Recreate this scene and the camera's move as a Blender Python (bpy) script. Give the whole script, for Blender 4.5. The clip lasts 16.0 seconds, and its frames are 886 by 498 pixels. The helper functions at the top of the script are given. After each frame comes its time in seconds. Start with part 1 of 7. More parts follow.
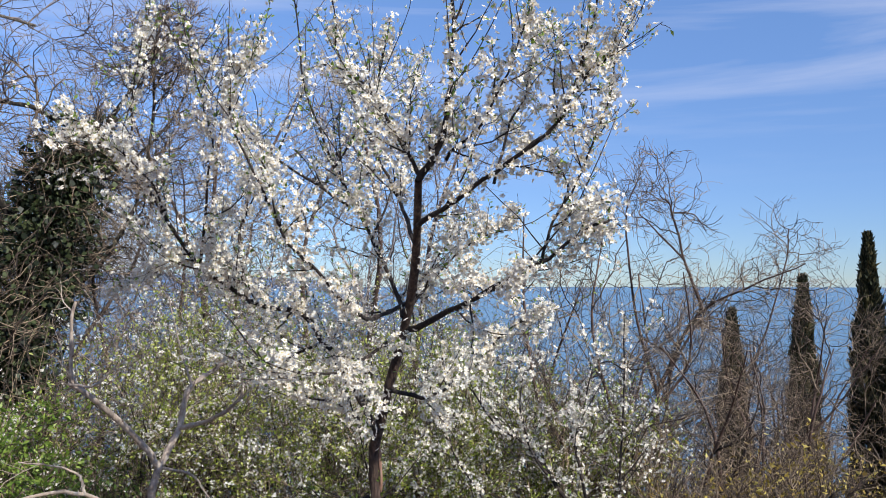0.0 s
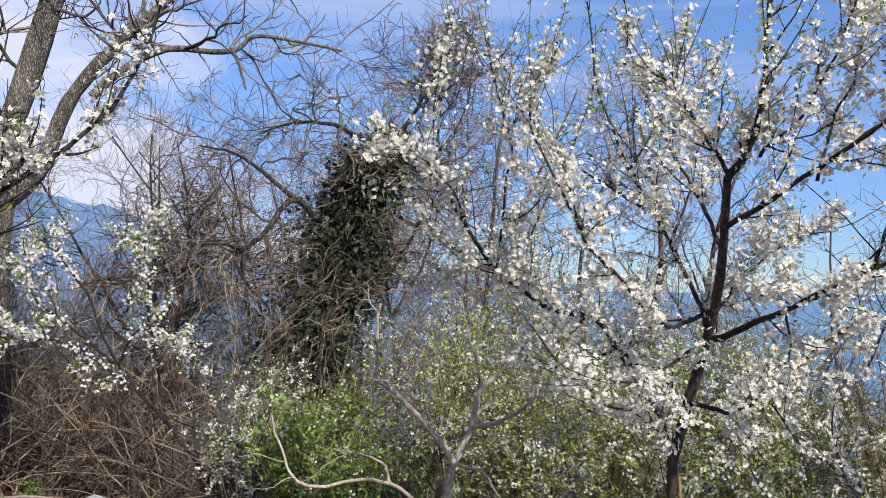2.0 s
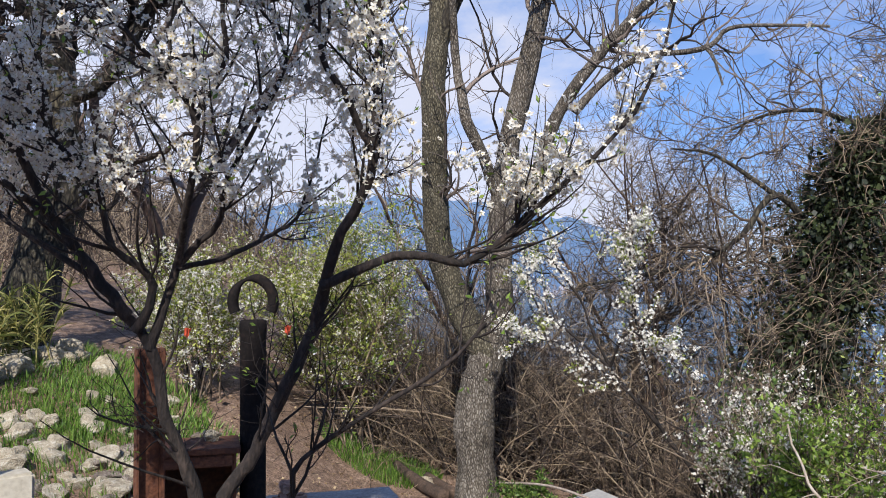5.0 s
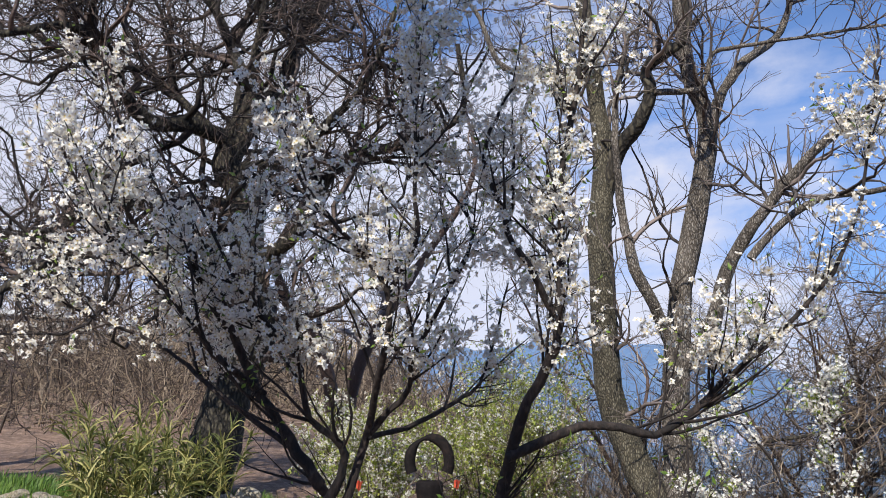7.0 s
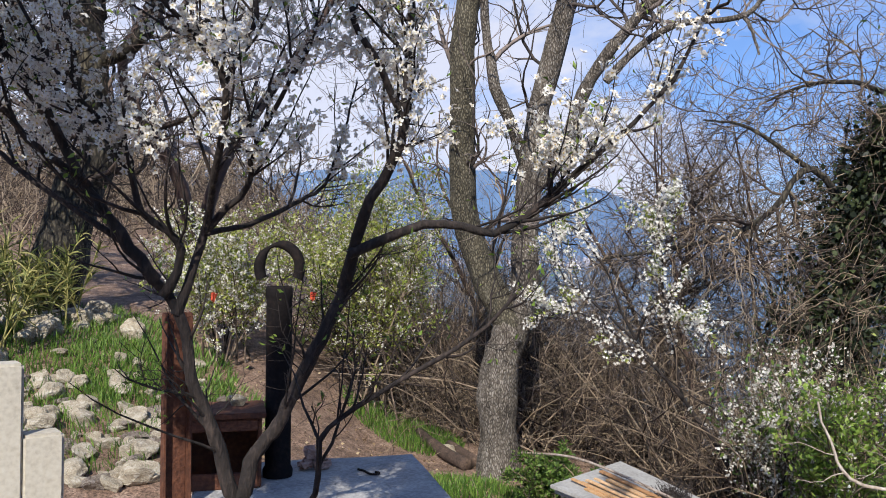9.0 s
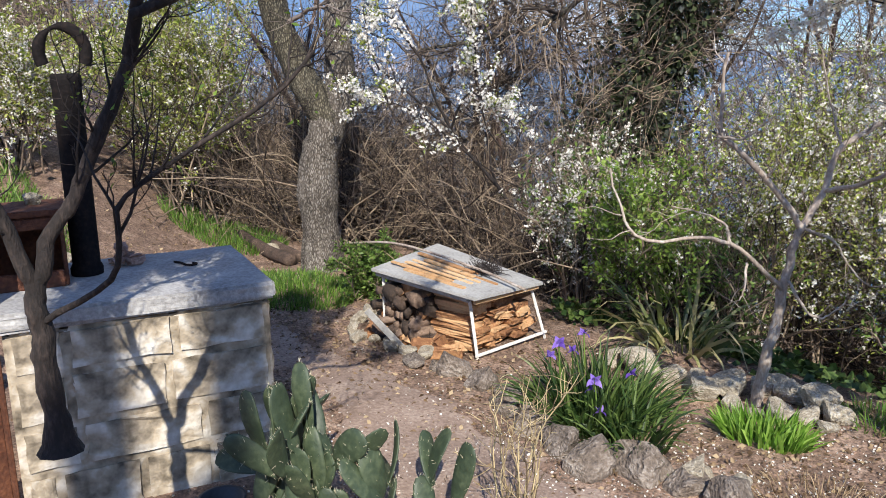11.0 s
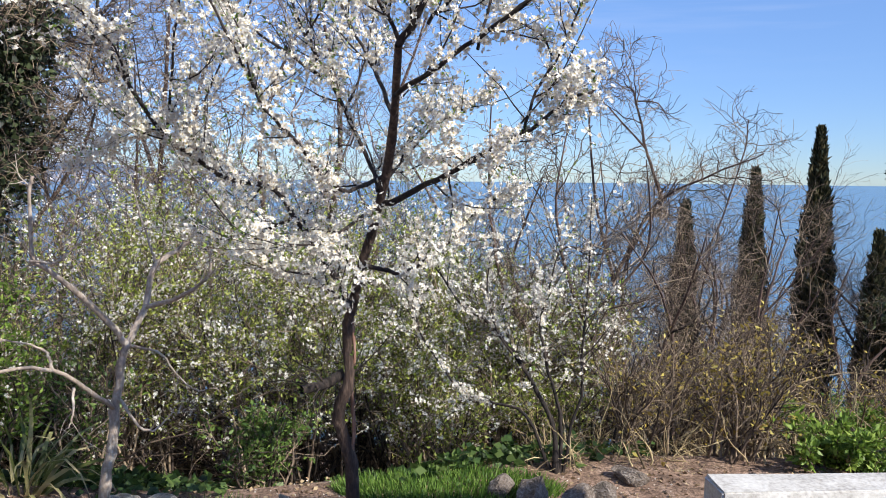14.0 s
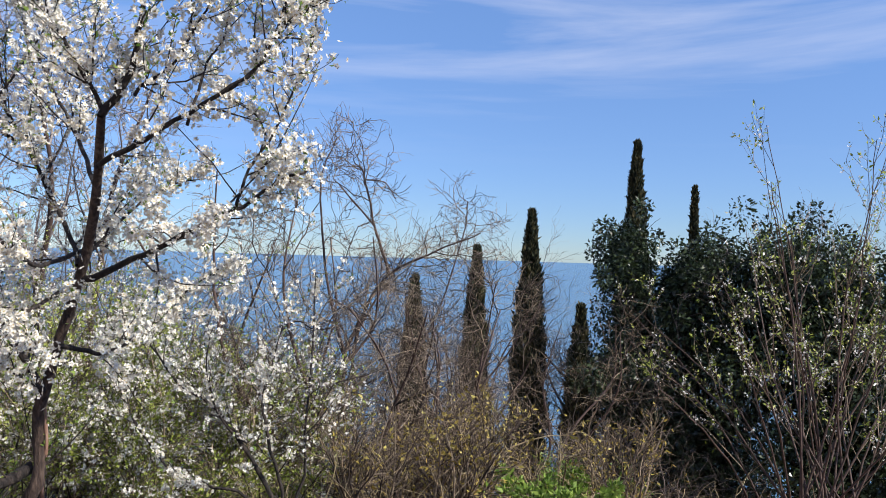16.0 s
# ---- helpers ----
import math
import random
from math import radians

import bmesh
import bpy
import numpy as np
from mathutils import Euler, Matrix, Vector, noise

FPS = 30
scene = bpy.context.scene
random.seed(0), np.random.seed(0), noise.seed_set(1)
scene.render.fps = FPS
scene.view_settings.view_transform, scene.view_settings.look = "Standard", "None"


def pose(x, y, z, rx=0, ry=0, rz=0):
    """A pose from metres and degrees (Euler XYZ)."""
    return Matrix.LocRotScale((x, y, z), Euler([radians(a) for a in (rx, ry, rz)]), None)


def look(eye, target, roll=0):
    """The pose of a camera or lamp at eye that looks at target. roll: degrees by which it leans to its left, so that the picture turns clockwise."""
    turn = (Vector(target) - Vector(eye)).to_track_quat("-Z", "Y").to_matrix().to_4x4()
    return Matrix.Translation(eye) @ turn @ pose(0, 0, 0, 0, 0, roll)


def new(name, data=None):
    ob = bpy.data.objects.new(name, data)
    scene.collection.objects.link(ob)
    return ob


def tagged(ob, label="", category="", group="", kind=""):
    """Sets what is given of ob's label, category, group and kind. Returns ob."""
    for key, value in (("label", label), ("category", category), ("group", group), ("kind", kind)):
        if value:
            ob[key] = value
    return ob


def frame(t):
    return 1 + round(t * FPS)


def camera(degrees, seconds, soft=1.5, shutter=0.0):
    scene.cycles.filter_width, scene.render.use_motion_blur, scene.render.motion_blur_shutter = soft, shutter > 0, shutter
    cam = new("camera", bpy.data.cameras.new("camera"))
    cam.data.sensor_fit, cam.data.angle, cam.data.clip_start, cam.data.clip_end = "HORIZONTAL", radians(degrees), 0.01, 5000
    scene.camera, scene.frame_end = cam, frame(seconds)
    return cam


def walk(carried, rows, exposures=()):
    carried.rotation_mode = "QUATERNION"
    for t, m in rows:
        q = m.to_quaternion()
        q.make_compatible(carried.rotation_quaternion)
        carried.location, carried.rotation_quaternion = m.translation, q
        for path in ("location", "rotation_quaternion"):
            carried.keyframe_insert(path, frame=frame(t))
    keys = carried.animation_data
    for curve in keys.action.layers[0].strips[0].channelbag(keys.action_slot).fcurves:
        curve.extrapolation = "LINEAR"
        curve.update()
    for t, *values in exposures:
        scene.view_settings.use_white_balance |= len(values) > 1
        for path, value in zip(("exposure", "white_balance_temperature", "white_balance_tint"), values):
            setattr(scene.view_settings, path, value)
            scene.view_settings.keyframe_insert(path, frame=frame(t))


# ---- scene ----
cam = camera(57.2, 16.0, soft=0.95)
METRES, EYE, TILT, LEAN, TURN = 1.0, 1.85, 2.35, 0.0, 0.0
ROWS = [
    (0.0, 0.0, 0.0, 0.0, 0.0, 0.0, -0.0),
    (0.5, -0.0115, 0.0146, -0.0054, 3.63, -0.19, 0.61),
    (1.0, -0.0392, 0.0257, -0.0109, 7.99, -0.87, 0.41),
    (1.5, -0.0769, 0.0266, 0.0023, 14.28, -0.52, -0.04),
    (2.0, -0.1005, 0.032, 0.0013, 18.85, 0.33, 0.15),
    (2.5, -0.1206, 0.0368, -0.0055, 22.81, 0.48, 0.35),
    (3.0, -0.1668, 0.0242, 0.0016, 29.8, 0.91, 0.64),
    (3.5, -0.1988, 0.0094, 0.002, 35.94, 1.98, 1.33),
    (4.0, -0.2245, 0.0023, -0.004, 39.87, 1.64, 1.67),
    (4.5, -0.2675, -0.0037, -0.0162, 45.76, 0.09, 2.14),
    (7.0, -0.3054, -0.0761, 0.0555, 61.68, 11.92, 2.06),
    (7.5, -0.2973, -0.0749, 0.0691, 61.4, 14.29, 2.47),
    (8.0, -0.2913, -0.0719, 0.0551, 60.25, 12.87, 2.43),
    (8.5, -0.3078, -0.0432, 0.0309, 56.87, 6.54, 1.97),
    (9.0, -0.3217, -0.0074, -0.0106, 52.1, -0.73, 1.39),
    (11.5, -0.247, 0.0192, -0.1313, 33.56, -16.0, 2.6),
    (12.0, -0.2063, 0.0273, -0.124, 24.79, -15.42, 1.78),
    (12.5, -0.1697, 0.0413, -0.1057, 15.72, -13.42, 0.45),
    (13.0, -0.135, 0.0512, -0.099, 7.29, -11.17, -0.26),
    (13.5, -0.1089, 0.055, -0.0887, 0.85, -9.15, -0.32),
    (14.0, -0.0822, 0.0397, -0.0772, -3.2, -7.43, -0.7),
    (14.5, -0.0748, 0.0299, -0.0626, -6.27, -5.55, -1.8),
    (15.0, -0.0492, 0.0166, -0.0561, -10.86, -3.63, -2.35),
    (15.5, -0.028, 0.0016, -0.0542, -16.49, -2.33, -2.44),
    (16.0, -0.0059, -0.0092, -0.0548, -21.37, -1.81, -2.53),
]
walk(cam, [(t, pose(0, 0, EYE, TILT, LEAN, TURN) @ pose(METRES * x, METRES * y, METRES * z, 90 + pitch, roll, yaw)) for t, x, y, z, yaw, pitch, roll in ROWS],
     exposures=[(0.0, 0.42), (7.5, 0.34), (9.0, 0.38), (11.5, 0.70), (13.0, 0.74), (14.0, 0.64), (16.0, 0.50)])

# ---- world, sun ----
SUN_AZ, SUN_EL = (0.70, -0.714), 39.0
world = bpy.data.worlds.new("world")
scene.world = world
world.use_nodes = True
wn, wl = world.node_tree.nodes, world.node_tree.links
wn.clear()


def wnode(kind, **kw):
    n = wn.new(kind)
    for k, v in kw.items():
        n.inputs[k].default_value = v
    return n


w_out = wn.new("ShaderNodeOutputWorld")
w_bg = wn.new("ShaderNodeBackground")
sky = wn.new("ShaderNodeTexSky")
sky.sky_type, sky.sun_disc = "NISHITA", False
sky.sun_elevation = radians(SUN_EL)
sky.sun_rotation = math.atan2(SUN_AZ[0], SUN_AZ[1])
sky.air_density, sky.dust_density, sky.ozone_density, sky.altitude = 0.9, 0.0, 2.0, 3200
SKY = 0.168
w_bg.inputs["Strength"].default_value = SKY
w_co = wn.new("ShaderNodeTexCoord")
w_map = wn.new("ShaderNodeMapping")
w_map.inputs["Rotation"].default_value = (radians(8), radians(-9), radians(20))
w_map.inputs["Scale"].default_value = (1.1, 1.6, 13.0)
w_noise = wnode("ShaderNodeTexNoise", Scale=1.0, Detail=7.0, Roughness=0.55, Distortion=0.5)
w_ramp = wn.new("ShaderNodeValToRGB")
w_ramp.color_ramp.elements[0].position, w_ramp.color_ramp.elements[1].position = 0.49, 0.80
w_map2 = wn.new("ShaderNodeMapping")
w_map2.inputs["Scale"].default_value = (3.0, 3.0, 6.5)
w_noise2 = wnode("ShaderNodeTexNoise", Scale=1.3, Detail=8.0, Roughness=0.58, Distortion=0.2)
w_sep = wn.new("ShaderNodeSeparateXYZ")
wl.new(w_co.outputs["Generated"], w_map.inputs["Vector"])
wl.new(w_co.outputs["Generated"], w_map2.inputs["Vector"])
wl.new(w_co.outputs["Generated"], w_sep.inputs["Vector"])
wl.new(w_map.outputs["Vector"], w_noise.inputs["Vector"])
wl.new(w_map2.outputs["Vector"], w_noise2.inputs["Vector"])
wl.new(w_noise.outputs["Fac"], w_ramp.inputs["Fac"])


def wmath(op, a, b=None, clamp=False):
    n = wn.new("ShaderNodeMath")
    n.operation, n.use_clamp = op, clamp
    for i, v in enumerate((a, b)):
        if v is None:
            continue
        if isinstance(v, (int, float)):
            n.inputs[i].default_value = v
        else:
            wl.new(v, n.inputs[i])
    return n.outputs[0]


# a bank of cumulus to the west (-x), thin streaks of cirrus elsewhere
west = wmath("MULTIPLY", wmath("SUBTRACT", wmath("SUBTRACT", wmath("MULTIPLY", w_sep.outputs["X"], -1.0), 0.20), wmath("MULTIPLY", w_sep.outputs["Z"], 0.65)), 2.4, True)
bank = wmath("MULTIPLY", wmath("ADD", wmath("SUBTRACT", w_noise2.outputs["Fac"], 0.56), wmath("MULTIPLY", west, 0.30)), 4.5, True)
bank = wmath("MULTIPLY", bank, wmath("MULTIPLY", west, 4.0, True))
high = wmath("MULTIPLY", wmath("SUBTRACT", w_sep.outputs["Z"], 0.11), 6.5, True)
high = wmath("MULTIPLY", high, wmath("MULTIPLY", wmath("ADD", w_sep.outputs["X"], 0.82), 2.6, True))
cloud = wmath("MAXIMUM", wmath("MULTIPLY", wmath("MULTIPLY", w_ramp.outputs["Color"], high), 0.72), wmath("MULTIPLY", bank, 0.9))
w_mix = wn.new("ShaderNodeMix")
w_mix.data_type = "RGBA"
wl.new(cloud, w_mix.inputs["Factor"])
w_tint = wn.new("ShaderNodeMix")
w_tint.data_type, w_tint.blend_type = "RGBA", "MULTIPLY"
w_tint.inputs["Factor"].default_value = 1.0
w_tint.inputs[7].default_value = (0.84, 0.93, 1.04, 1)
# the air thickens less to white above the cool lake
w_low = wn.new("ShaderNodeValToRGB")
for k, (pos, val) in enumerate(((0.0, 0.37), (0.10, 0.54), (0.38, 1.0))):
    e = w_low.color_ramp.elements[k] if k < 2 else w_low.color_ramp.elements.new(pos)
    e.position, e.color = pos, (val, val * 1.02, val * (1.09 if pos < 0.2 else 1.04), 1)
wl.new(w_sep.outputs["Z"], w_low.inputs["Fac"])
w_air = wn.new("ShaderNodeMix")
w_air.data_type, w_air.blend_type = "RGBA", "MULTIPLY"
w_air.inputs["Factor"].default_value = 1.0
wl.new(sky.outputs["Color"], w_air.inputs[6])
wl.new(w_low.outputs["Color"], w_air.inputs[7])
wl.new(w_air.outputs[2], w_tint.inputs[6])
wl.new(w_tint.outputs[2], w_mix.inputs[6])
w_mix.inputs[7].default_value = (3.7, 3.8, 4.45, 1)
wl.new(w_mix.outputs[2], w_bg.inputs["Color"])
wl.new(w_bg.outputs["Background"], w_out.inputs["Surface"])

sun = new("sun", bpy.data.lights.new("sun", "SUN"))
sun.data.energy, sun.data.angle, sun.data.color = 4.6, radians(0.5), (1.0, 0.95, 0.86)
_v = Vector((SUN_AZ[0] * math.cos(radians(SUN_EL)), SUN_AZ[1] * math.cos(radians(SUN_EL)), math.sin(radians(SUN_EL))))
sun.matrix_world = look(_v * 50, (0, 0, 0))


# ---- materials ----
def material(name, colours, scale=8.0, stretch=(1, 1, 1), rough=0.85, bump=0.3, fine=60.0, translucent=0.0, island=0.0,
             metal=0.0, coarse=0.5, detail=6.0, cells=0.0):
    m = bpy.data.materials.new(name)
    m.use_nodes = True
    nt = m.node_tree
    n, l = nt.nodes, nt.links
    bsdf, out = n["Principled BSDF"], n["Material Output"]
    bsdf.inputs["Roughness"].default_value, bsdf.inputs["Metallic"].default_value = rough, metal
    co = n.new("ShaderNodeTexCoord")
    mp = n.new("ShaderNodeMapping")
    mp.inputs["Scale"].default_value = stretch
    l.new(co.outputs["Object"], mp.inputs["Vector"])
    a, b = n.new("ShaderNodeTexNoise"), n.new("ShaderNodeTexNoise")
    a.inputs["Scale"].default_value, a.inputs["Detail"].default_value = scale, detail
    a.inputs["Roughness"].default_value = 0.62
    b.inputs["Scale"].default_value, b.inputs["Detail"].default_value = fine, 3.0
    l.new(mp.outputs["Vector"], a.inputs["Vector"])
    l.new(mp.outputs["Vector"], b.inputs["Vector"])
    mix = n.new("ShaderNodeMath")
    mix.operation = "MULTIPLY_ADD"
    mix.inputs[1].default_value = 0.45
    sc = n.new("ShaderNodeMath")
    sc.operation = "MULTIPLY"
    sc.inputs[1].default_value = 0.55
    l.new(a.outputs["Fac"], sc.inputs[0])
    l.new(b.outputs["Fac"], mix.inputs[0])
    l.new(sc.outputs[0], mix.inputs[2])
    fac = mix.outputs[0]
    if cells:
        vo = n.new("ShaderNodeTexVoronoi")
        vo.feature = "DISTANCE_TO_EDGE"
        vo.inputs["Scale"].default_value = cells
        l.new(mp.outputs["Vector"], vo.inputs["Vector"])
        mn = n.new("ShaderNodeMath")
        mn.operation, mn.use_clamp = "MULTIPLY", True
        mn.inputs[1].default_value = 3.5
        l.new(vo.outputs["Distance"], mn.inputs[0])
        ad = n.new("ShaderNodeMath")
        ad.operation = "MULTIPLY_ADD"
        ad.inputs[1].default_value, ad.inputs[2].default_value = 0.28, -0.14
        l.new(mn.outputs[0], ad.inputs[0])
        sm = n.new("ShaderNodeMath")
        l.new(fac, sm.inputs[0])
        l.new(ad.outputs[0], sm.inputs[1])
        fac = sm.outputs[0]
    if island:
        ge = n.new("ShaderNodeNewGeometry")
        ob = n.new("ShaderNodeObjectInfo")
        s0 = n.new("ShaderNodeMath")
        l.new(ge.outputs["Random Per Island"], s0.inputs[0])
        l.new(ob.outputs["Random"], s0.inputs[1])
        fr = n.new("ShaderNodeMath")
        fr.operation = "FRACT"
        l.new(s0.outputs[0], fr.inputs[0])
        s1 = n.new("ShaderNodeMath")
        s1.operation = "MULTIPLY_ADD"
        s1.inputs[1].default_value, s1.inputs[2].default_value = island, -island / 2
        l.new(fr.outputs[0], s1.inputs[0])
        s2 = n.new("ShaderNodeMath")
        l.new(fac, s2.inputs[0])
        l.new(s1.outputs[0], s2.inputs[1])
        fac = s2.outputs[0]
    ramp = n.new("ShaderNodeValToRGB")
    el = ramp.color_ramp.elements
    while len(el) < len(colours):
        el.new(0.5)
    for i, c in enumerate(colours):
        el[i].position = 0.3 + 0.4 * i / max(1, len(colours) - 1)
        el[i].color = (*c, 1)
    l.new(fac, ramp.inputs["Fac"])
    l.new(ramp.outputs["Color"], bsdf.inputs["Base Color"])
    if bump:
        bp = n.new("ShaderNodeBump")
        bp.inputs["Strength"].default_value, bp.inputs["Distance"].default_value = bump, coarse * 0.05
        l.new(fac, bp.inputs["Height"])
        l.new(bp.outputs["Normal"], bsdf.inputs["Normal"])
    if translucent:
        tr = n.new("ShaderNodeBsdfTranslucent")
        ms = n.new("ShaderNodeMixShader")
        ms.inputs[0].default_value = translucent
        l.new(ramp.outputs["Color"], tr.inputs["Color"])
        l.new(bsdf.outputs[0], ms.inputs[1])
        l.new(tr.outputs[0], ms.inputs[2])
        l.new(ms.outputs[0], out.inputs["Surface"])
    return m


M = dict(
    plum_trunk=material("plum_trunk", [(0.010, 0.007, 0.006), (0.05, 0.031, 0.024), (0.17, 0.115, 0.085)], 12, (1, 1, 0.3), 0.9, 0.9, 80),
    plum_bark=material("plum_bark", [(0.006, 0.005, 0.005), (0.02, 0.014, 0.012), (0.08, 0.057, 0.047)], 14, (1, 1, 0.4), 0.9, 0.7, 90),
    peeled_bark=material("peeled_bark", [(0.10, 0.05, 0.035), (0.24, 0.13, 0.09), (0.36, 0.24, 0.18)], 10, (1, 1, 0.3), 0.8, 0.5),
    young_bark=material("young_bark", [(0.05, 0.028, 0.022), (0.11, 0.07, 0.055)], 10, (1, 1, 0.5), 0.8, 0.3),
    ash_bark=material("ash_bark", [(0.035, 0.028, 0.022), (0.135, 0.112, 0.09), (0.31, 0.275, 0.235)], 7, (1, 1, 0.35), 0.95, 1.0, 40, cells=75),
    moss_bark=material("moss_bark", [(0.009, 0.008, 0.006), (0.033, 0.027, 0.021), (0.11, 0.095, 0.065)], 6, (1, 1, 0.4), 0.95, 0.9, 40, cells=22),
    mossy_ash=material("mossy_ash", [(0.022, 0.019, 0.013), (0.08, 0.068, 0.045), (0.21, 0.185, 0.13)], 6, (1, 1, 0.35), 0.95, 1.0, 40, cells=75),
    fig_bark=material("fig_bark", [(0.15, 0.11, 0.085), (0.34, 0.275, 0.225), (0.56, 0.51, 0.45)], 9, (1, 1, 0.6), 0.85, 0.3, 70),
    grey_twig=material("grey_twig", [(0.025, 0.019, 0.017), (0.10, 0.08, 0.07), (0.24, 0.19, 0.165)], 3, (1, 1, 1), 0.9, 0.0, 20, island=0.5),
    brown_twig=material("brown_twig", [(0.022, 0.015, 0.012), (0.11, 0.078, 0.058), (0.34, 0.26, 0.18)], 3, (1, 1, 1), 0.9, 0.0, 20, island=0.5),
    oak_twig=material("oak_twig", [(0.007, 0.005, 0.005), (0.034, 0.025, 0.021), (0.14, 0.10, 0.085)], 3, (1, 1, 1), 0.9, 0.0, 20, island=0.5),
    pale_twig=material("pale_twig", [(0.06, 0.048, 0.045), (0.19, 0.155, 0.145), (0.36, 0.31, 0.29)], 3, (1, 1, 1), 0.9, 0.0, 20, island=0.5),
    dark_twig=material("dark_twig", [(0.014, 0.011, 0.010), (0.055, 0.042, 0.038)], 3, (1, 1, 1), 0.9, 0.0, 20, island=0.4),
    tawny_twig=material("tawny_twig", [(0.10, 0.07, 0.04), (0.32, 0.24, 0.13), (0.55, 0.44, 0.25)], 3, (1, 1, 1), 0.9, 0.0, 20, island=0.6),
    petal=material("petal", [(0.66, 0.60, 0.53), (0.80, 0.77, 0.70), (0.86, 0.845, 0.79)], 4, rough=0.7, bump=0, translucent=0.30, island=0.6),
    pollen=material("pollen", [(0.45, 0.32, 0.10), (0.62, 0.50, 0.16)], 4, rough=0.8, bump=0, island=0.4),
    leaf_fresh=material("leaf_fresh", [(0.09, 0.16, 0.022), (0.19, 0.30, 0.045), (0.30, 0.40, 0.08)], 3, rough=0.5, bump=0, translucent=0.35, island=0.6),
    leaf_lime=material("leaf_lime", [(0.13, 0.18, 0.02), (0.29, 0.35, 0.05), (0.46, 0.49, 0.13)], 3, rough=0.55, bump=0, translucent=0.35, island=0.6),
    leaf_dark=material("leaf_dark", [(0.010, 0.018, 0.009), (0.026, 0.042, 0.018), (0.055, 0.08, 0.03)], 3, rough=0.35, bump=0, translucent=0.12, island=0.6),
    leaf_ivy=material("leaf_ivy", [(0.010, 0.016, 0.007), (0.026, 0.042, 0.014), (0.065, 0.085, 0.03)], 3, rough=0.58, bump=0, translucent=0.12, island=0.7),
    leaf_cypress=material("leaf_cypress", [(0.010, 0.016, 0.007), (0.032, 0.040, 0.015), (0.10, 0.085, 0.036)], 2, rough=0.75, bump=0, translucent=0.1, island=0.55),
    leaf_mid=material("leaf_mid", [(0.05, 0.10, 0.018), (0.11, 0.19, 0.035), (0.19, 0.28, 0.06)], 3, rough=0.5, bump=0, translucent=0.3, island=0.6),
    leaf_yellow=material("leaf_yellow", [(0.22, 0.15, 0.03), (0.40, 0.30, 0.05), (0.5, 0.42, 0.1)], 3, rough=0.6, bump=0, translucent=0.3, island=0.6),
    leaf_dry=material("leaf_dry", [(0.10, 0.06, 0.03), (0.24, 0.16, 0.09), (0.40, 0.30, 0.18)], 3, rough=0.8, bump=0, translucent=0.1, island=0.7),
    grass=material("grass", [(0.05, 0.11, 0.015), (0.11, 0.21, 0.03), (0.19, 0.30, 0.055)], 2, rough=0.55, bump=0, translucent=0.3, island=0.6),
    reed=material("reed", [(0.09, 0.11, 0.025), (0.20, 0.215, 0.055), (0.42, 0.38, 0.14)], 2, rough=0.6, bump=0, translucent=0.25, island=0.7),
    rock=material("rock", [(0.05, 0.038, 0.03), (0.19, 0.15, 0.12), (0.45, 0.40, 0.35)], 3.5, rough=0.95, bump=0.9, fine=16, coarse=1.2),
    limestone=material("limestone", [(0.16, 0.125, 0.085), (0.42, 0.36, 0.27), (0.64, 0.60, 0.52)], 3, rough=0.95, bump=0.9, fine=18, coarse=1.0),
)


def ground_material():
    m = bpy.data.materials.new("garden_earth")
    m.use_nodes = True
    n, l = m.node_tree.nodes, m.node_tree.links
    bsdf = n["Principled BSDF"]
    bsdf.inputs["Roughness"].default_value = 0.97
    co = n.new("ShaderNodeTexCoord")

    def noise_tex(scale, det):
        t = n.new("ShaderNodeTexNoise")
        t.inputs["Scale"].default_value, t.inputs["Detail"].default_value, t.inputs["Roughness"].default_value = scale, det, 0.65
        l.new(co.outputs["Object"], t.inputs["Vector"])
        return t.outputs["Fac"]

    def ramp(fac, stops):
        r = n.new("ShaderNodeValToRGB")
        e = r.color_ramp.elements
        while len(e) < len(stops):
            e.new(0.5)
        for k, (p, c) in enumerate(stops):
            e[k].position, e[k].color = p, (*c, 1)
        l.new(fac, r.inputs["Fac"])
        return r.outputs["Color"]
    big, mid, small = noise_tex(0.9, 5), noise_tex(7, 6), noise_tex(55, 4)
    earth = ramp(mid, [(0.3, (0.12, 0.078, 0.056)), (0.52, (0.26, 0.178, 0.135)), (0.72, (0.42, 0.32, 0.26))])
    speck = ramp(small, [(0.35, (0.35, 0.3, 0.27)), (0.5, (0.9, 0.88, 0.85)), (0.68, (1.5, 1.45, 1.4))])
    patch = ramp(big, [(0.38, (0.75, 0.72, 0.7)), (0.62, (1.2, 1.17, 1.12))])
    mu = []
    for a, b in ((earth, speck), (None, patch)):
        x = n.new("ShaderNodeMix")
        x.data_type, x.blend_type = "RGBA", "MULTIPLY"
        x.inputs["Factor"].default_value = 1.0
        l.new(a if a is not None else mu[-1], x.inputs[6])
        l.new(b, x.inputs[7])
        mu.append(x.outputs[2])
    l.new(mu[-1], bsdf.inputs["Base Color"])
    bp = n.new("ShaderNodeBump")
    bp.inputs["Strength"].default_value, bp.inputs["Distance"].default_value = 0.8, 0.02
    l.new(small, bp.inputs["Height"])
    l.new(bp.outputs["Normal"], bsdf.inputs["Normal"])
    return m


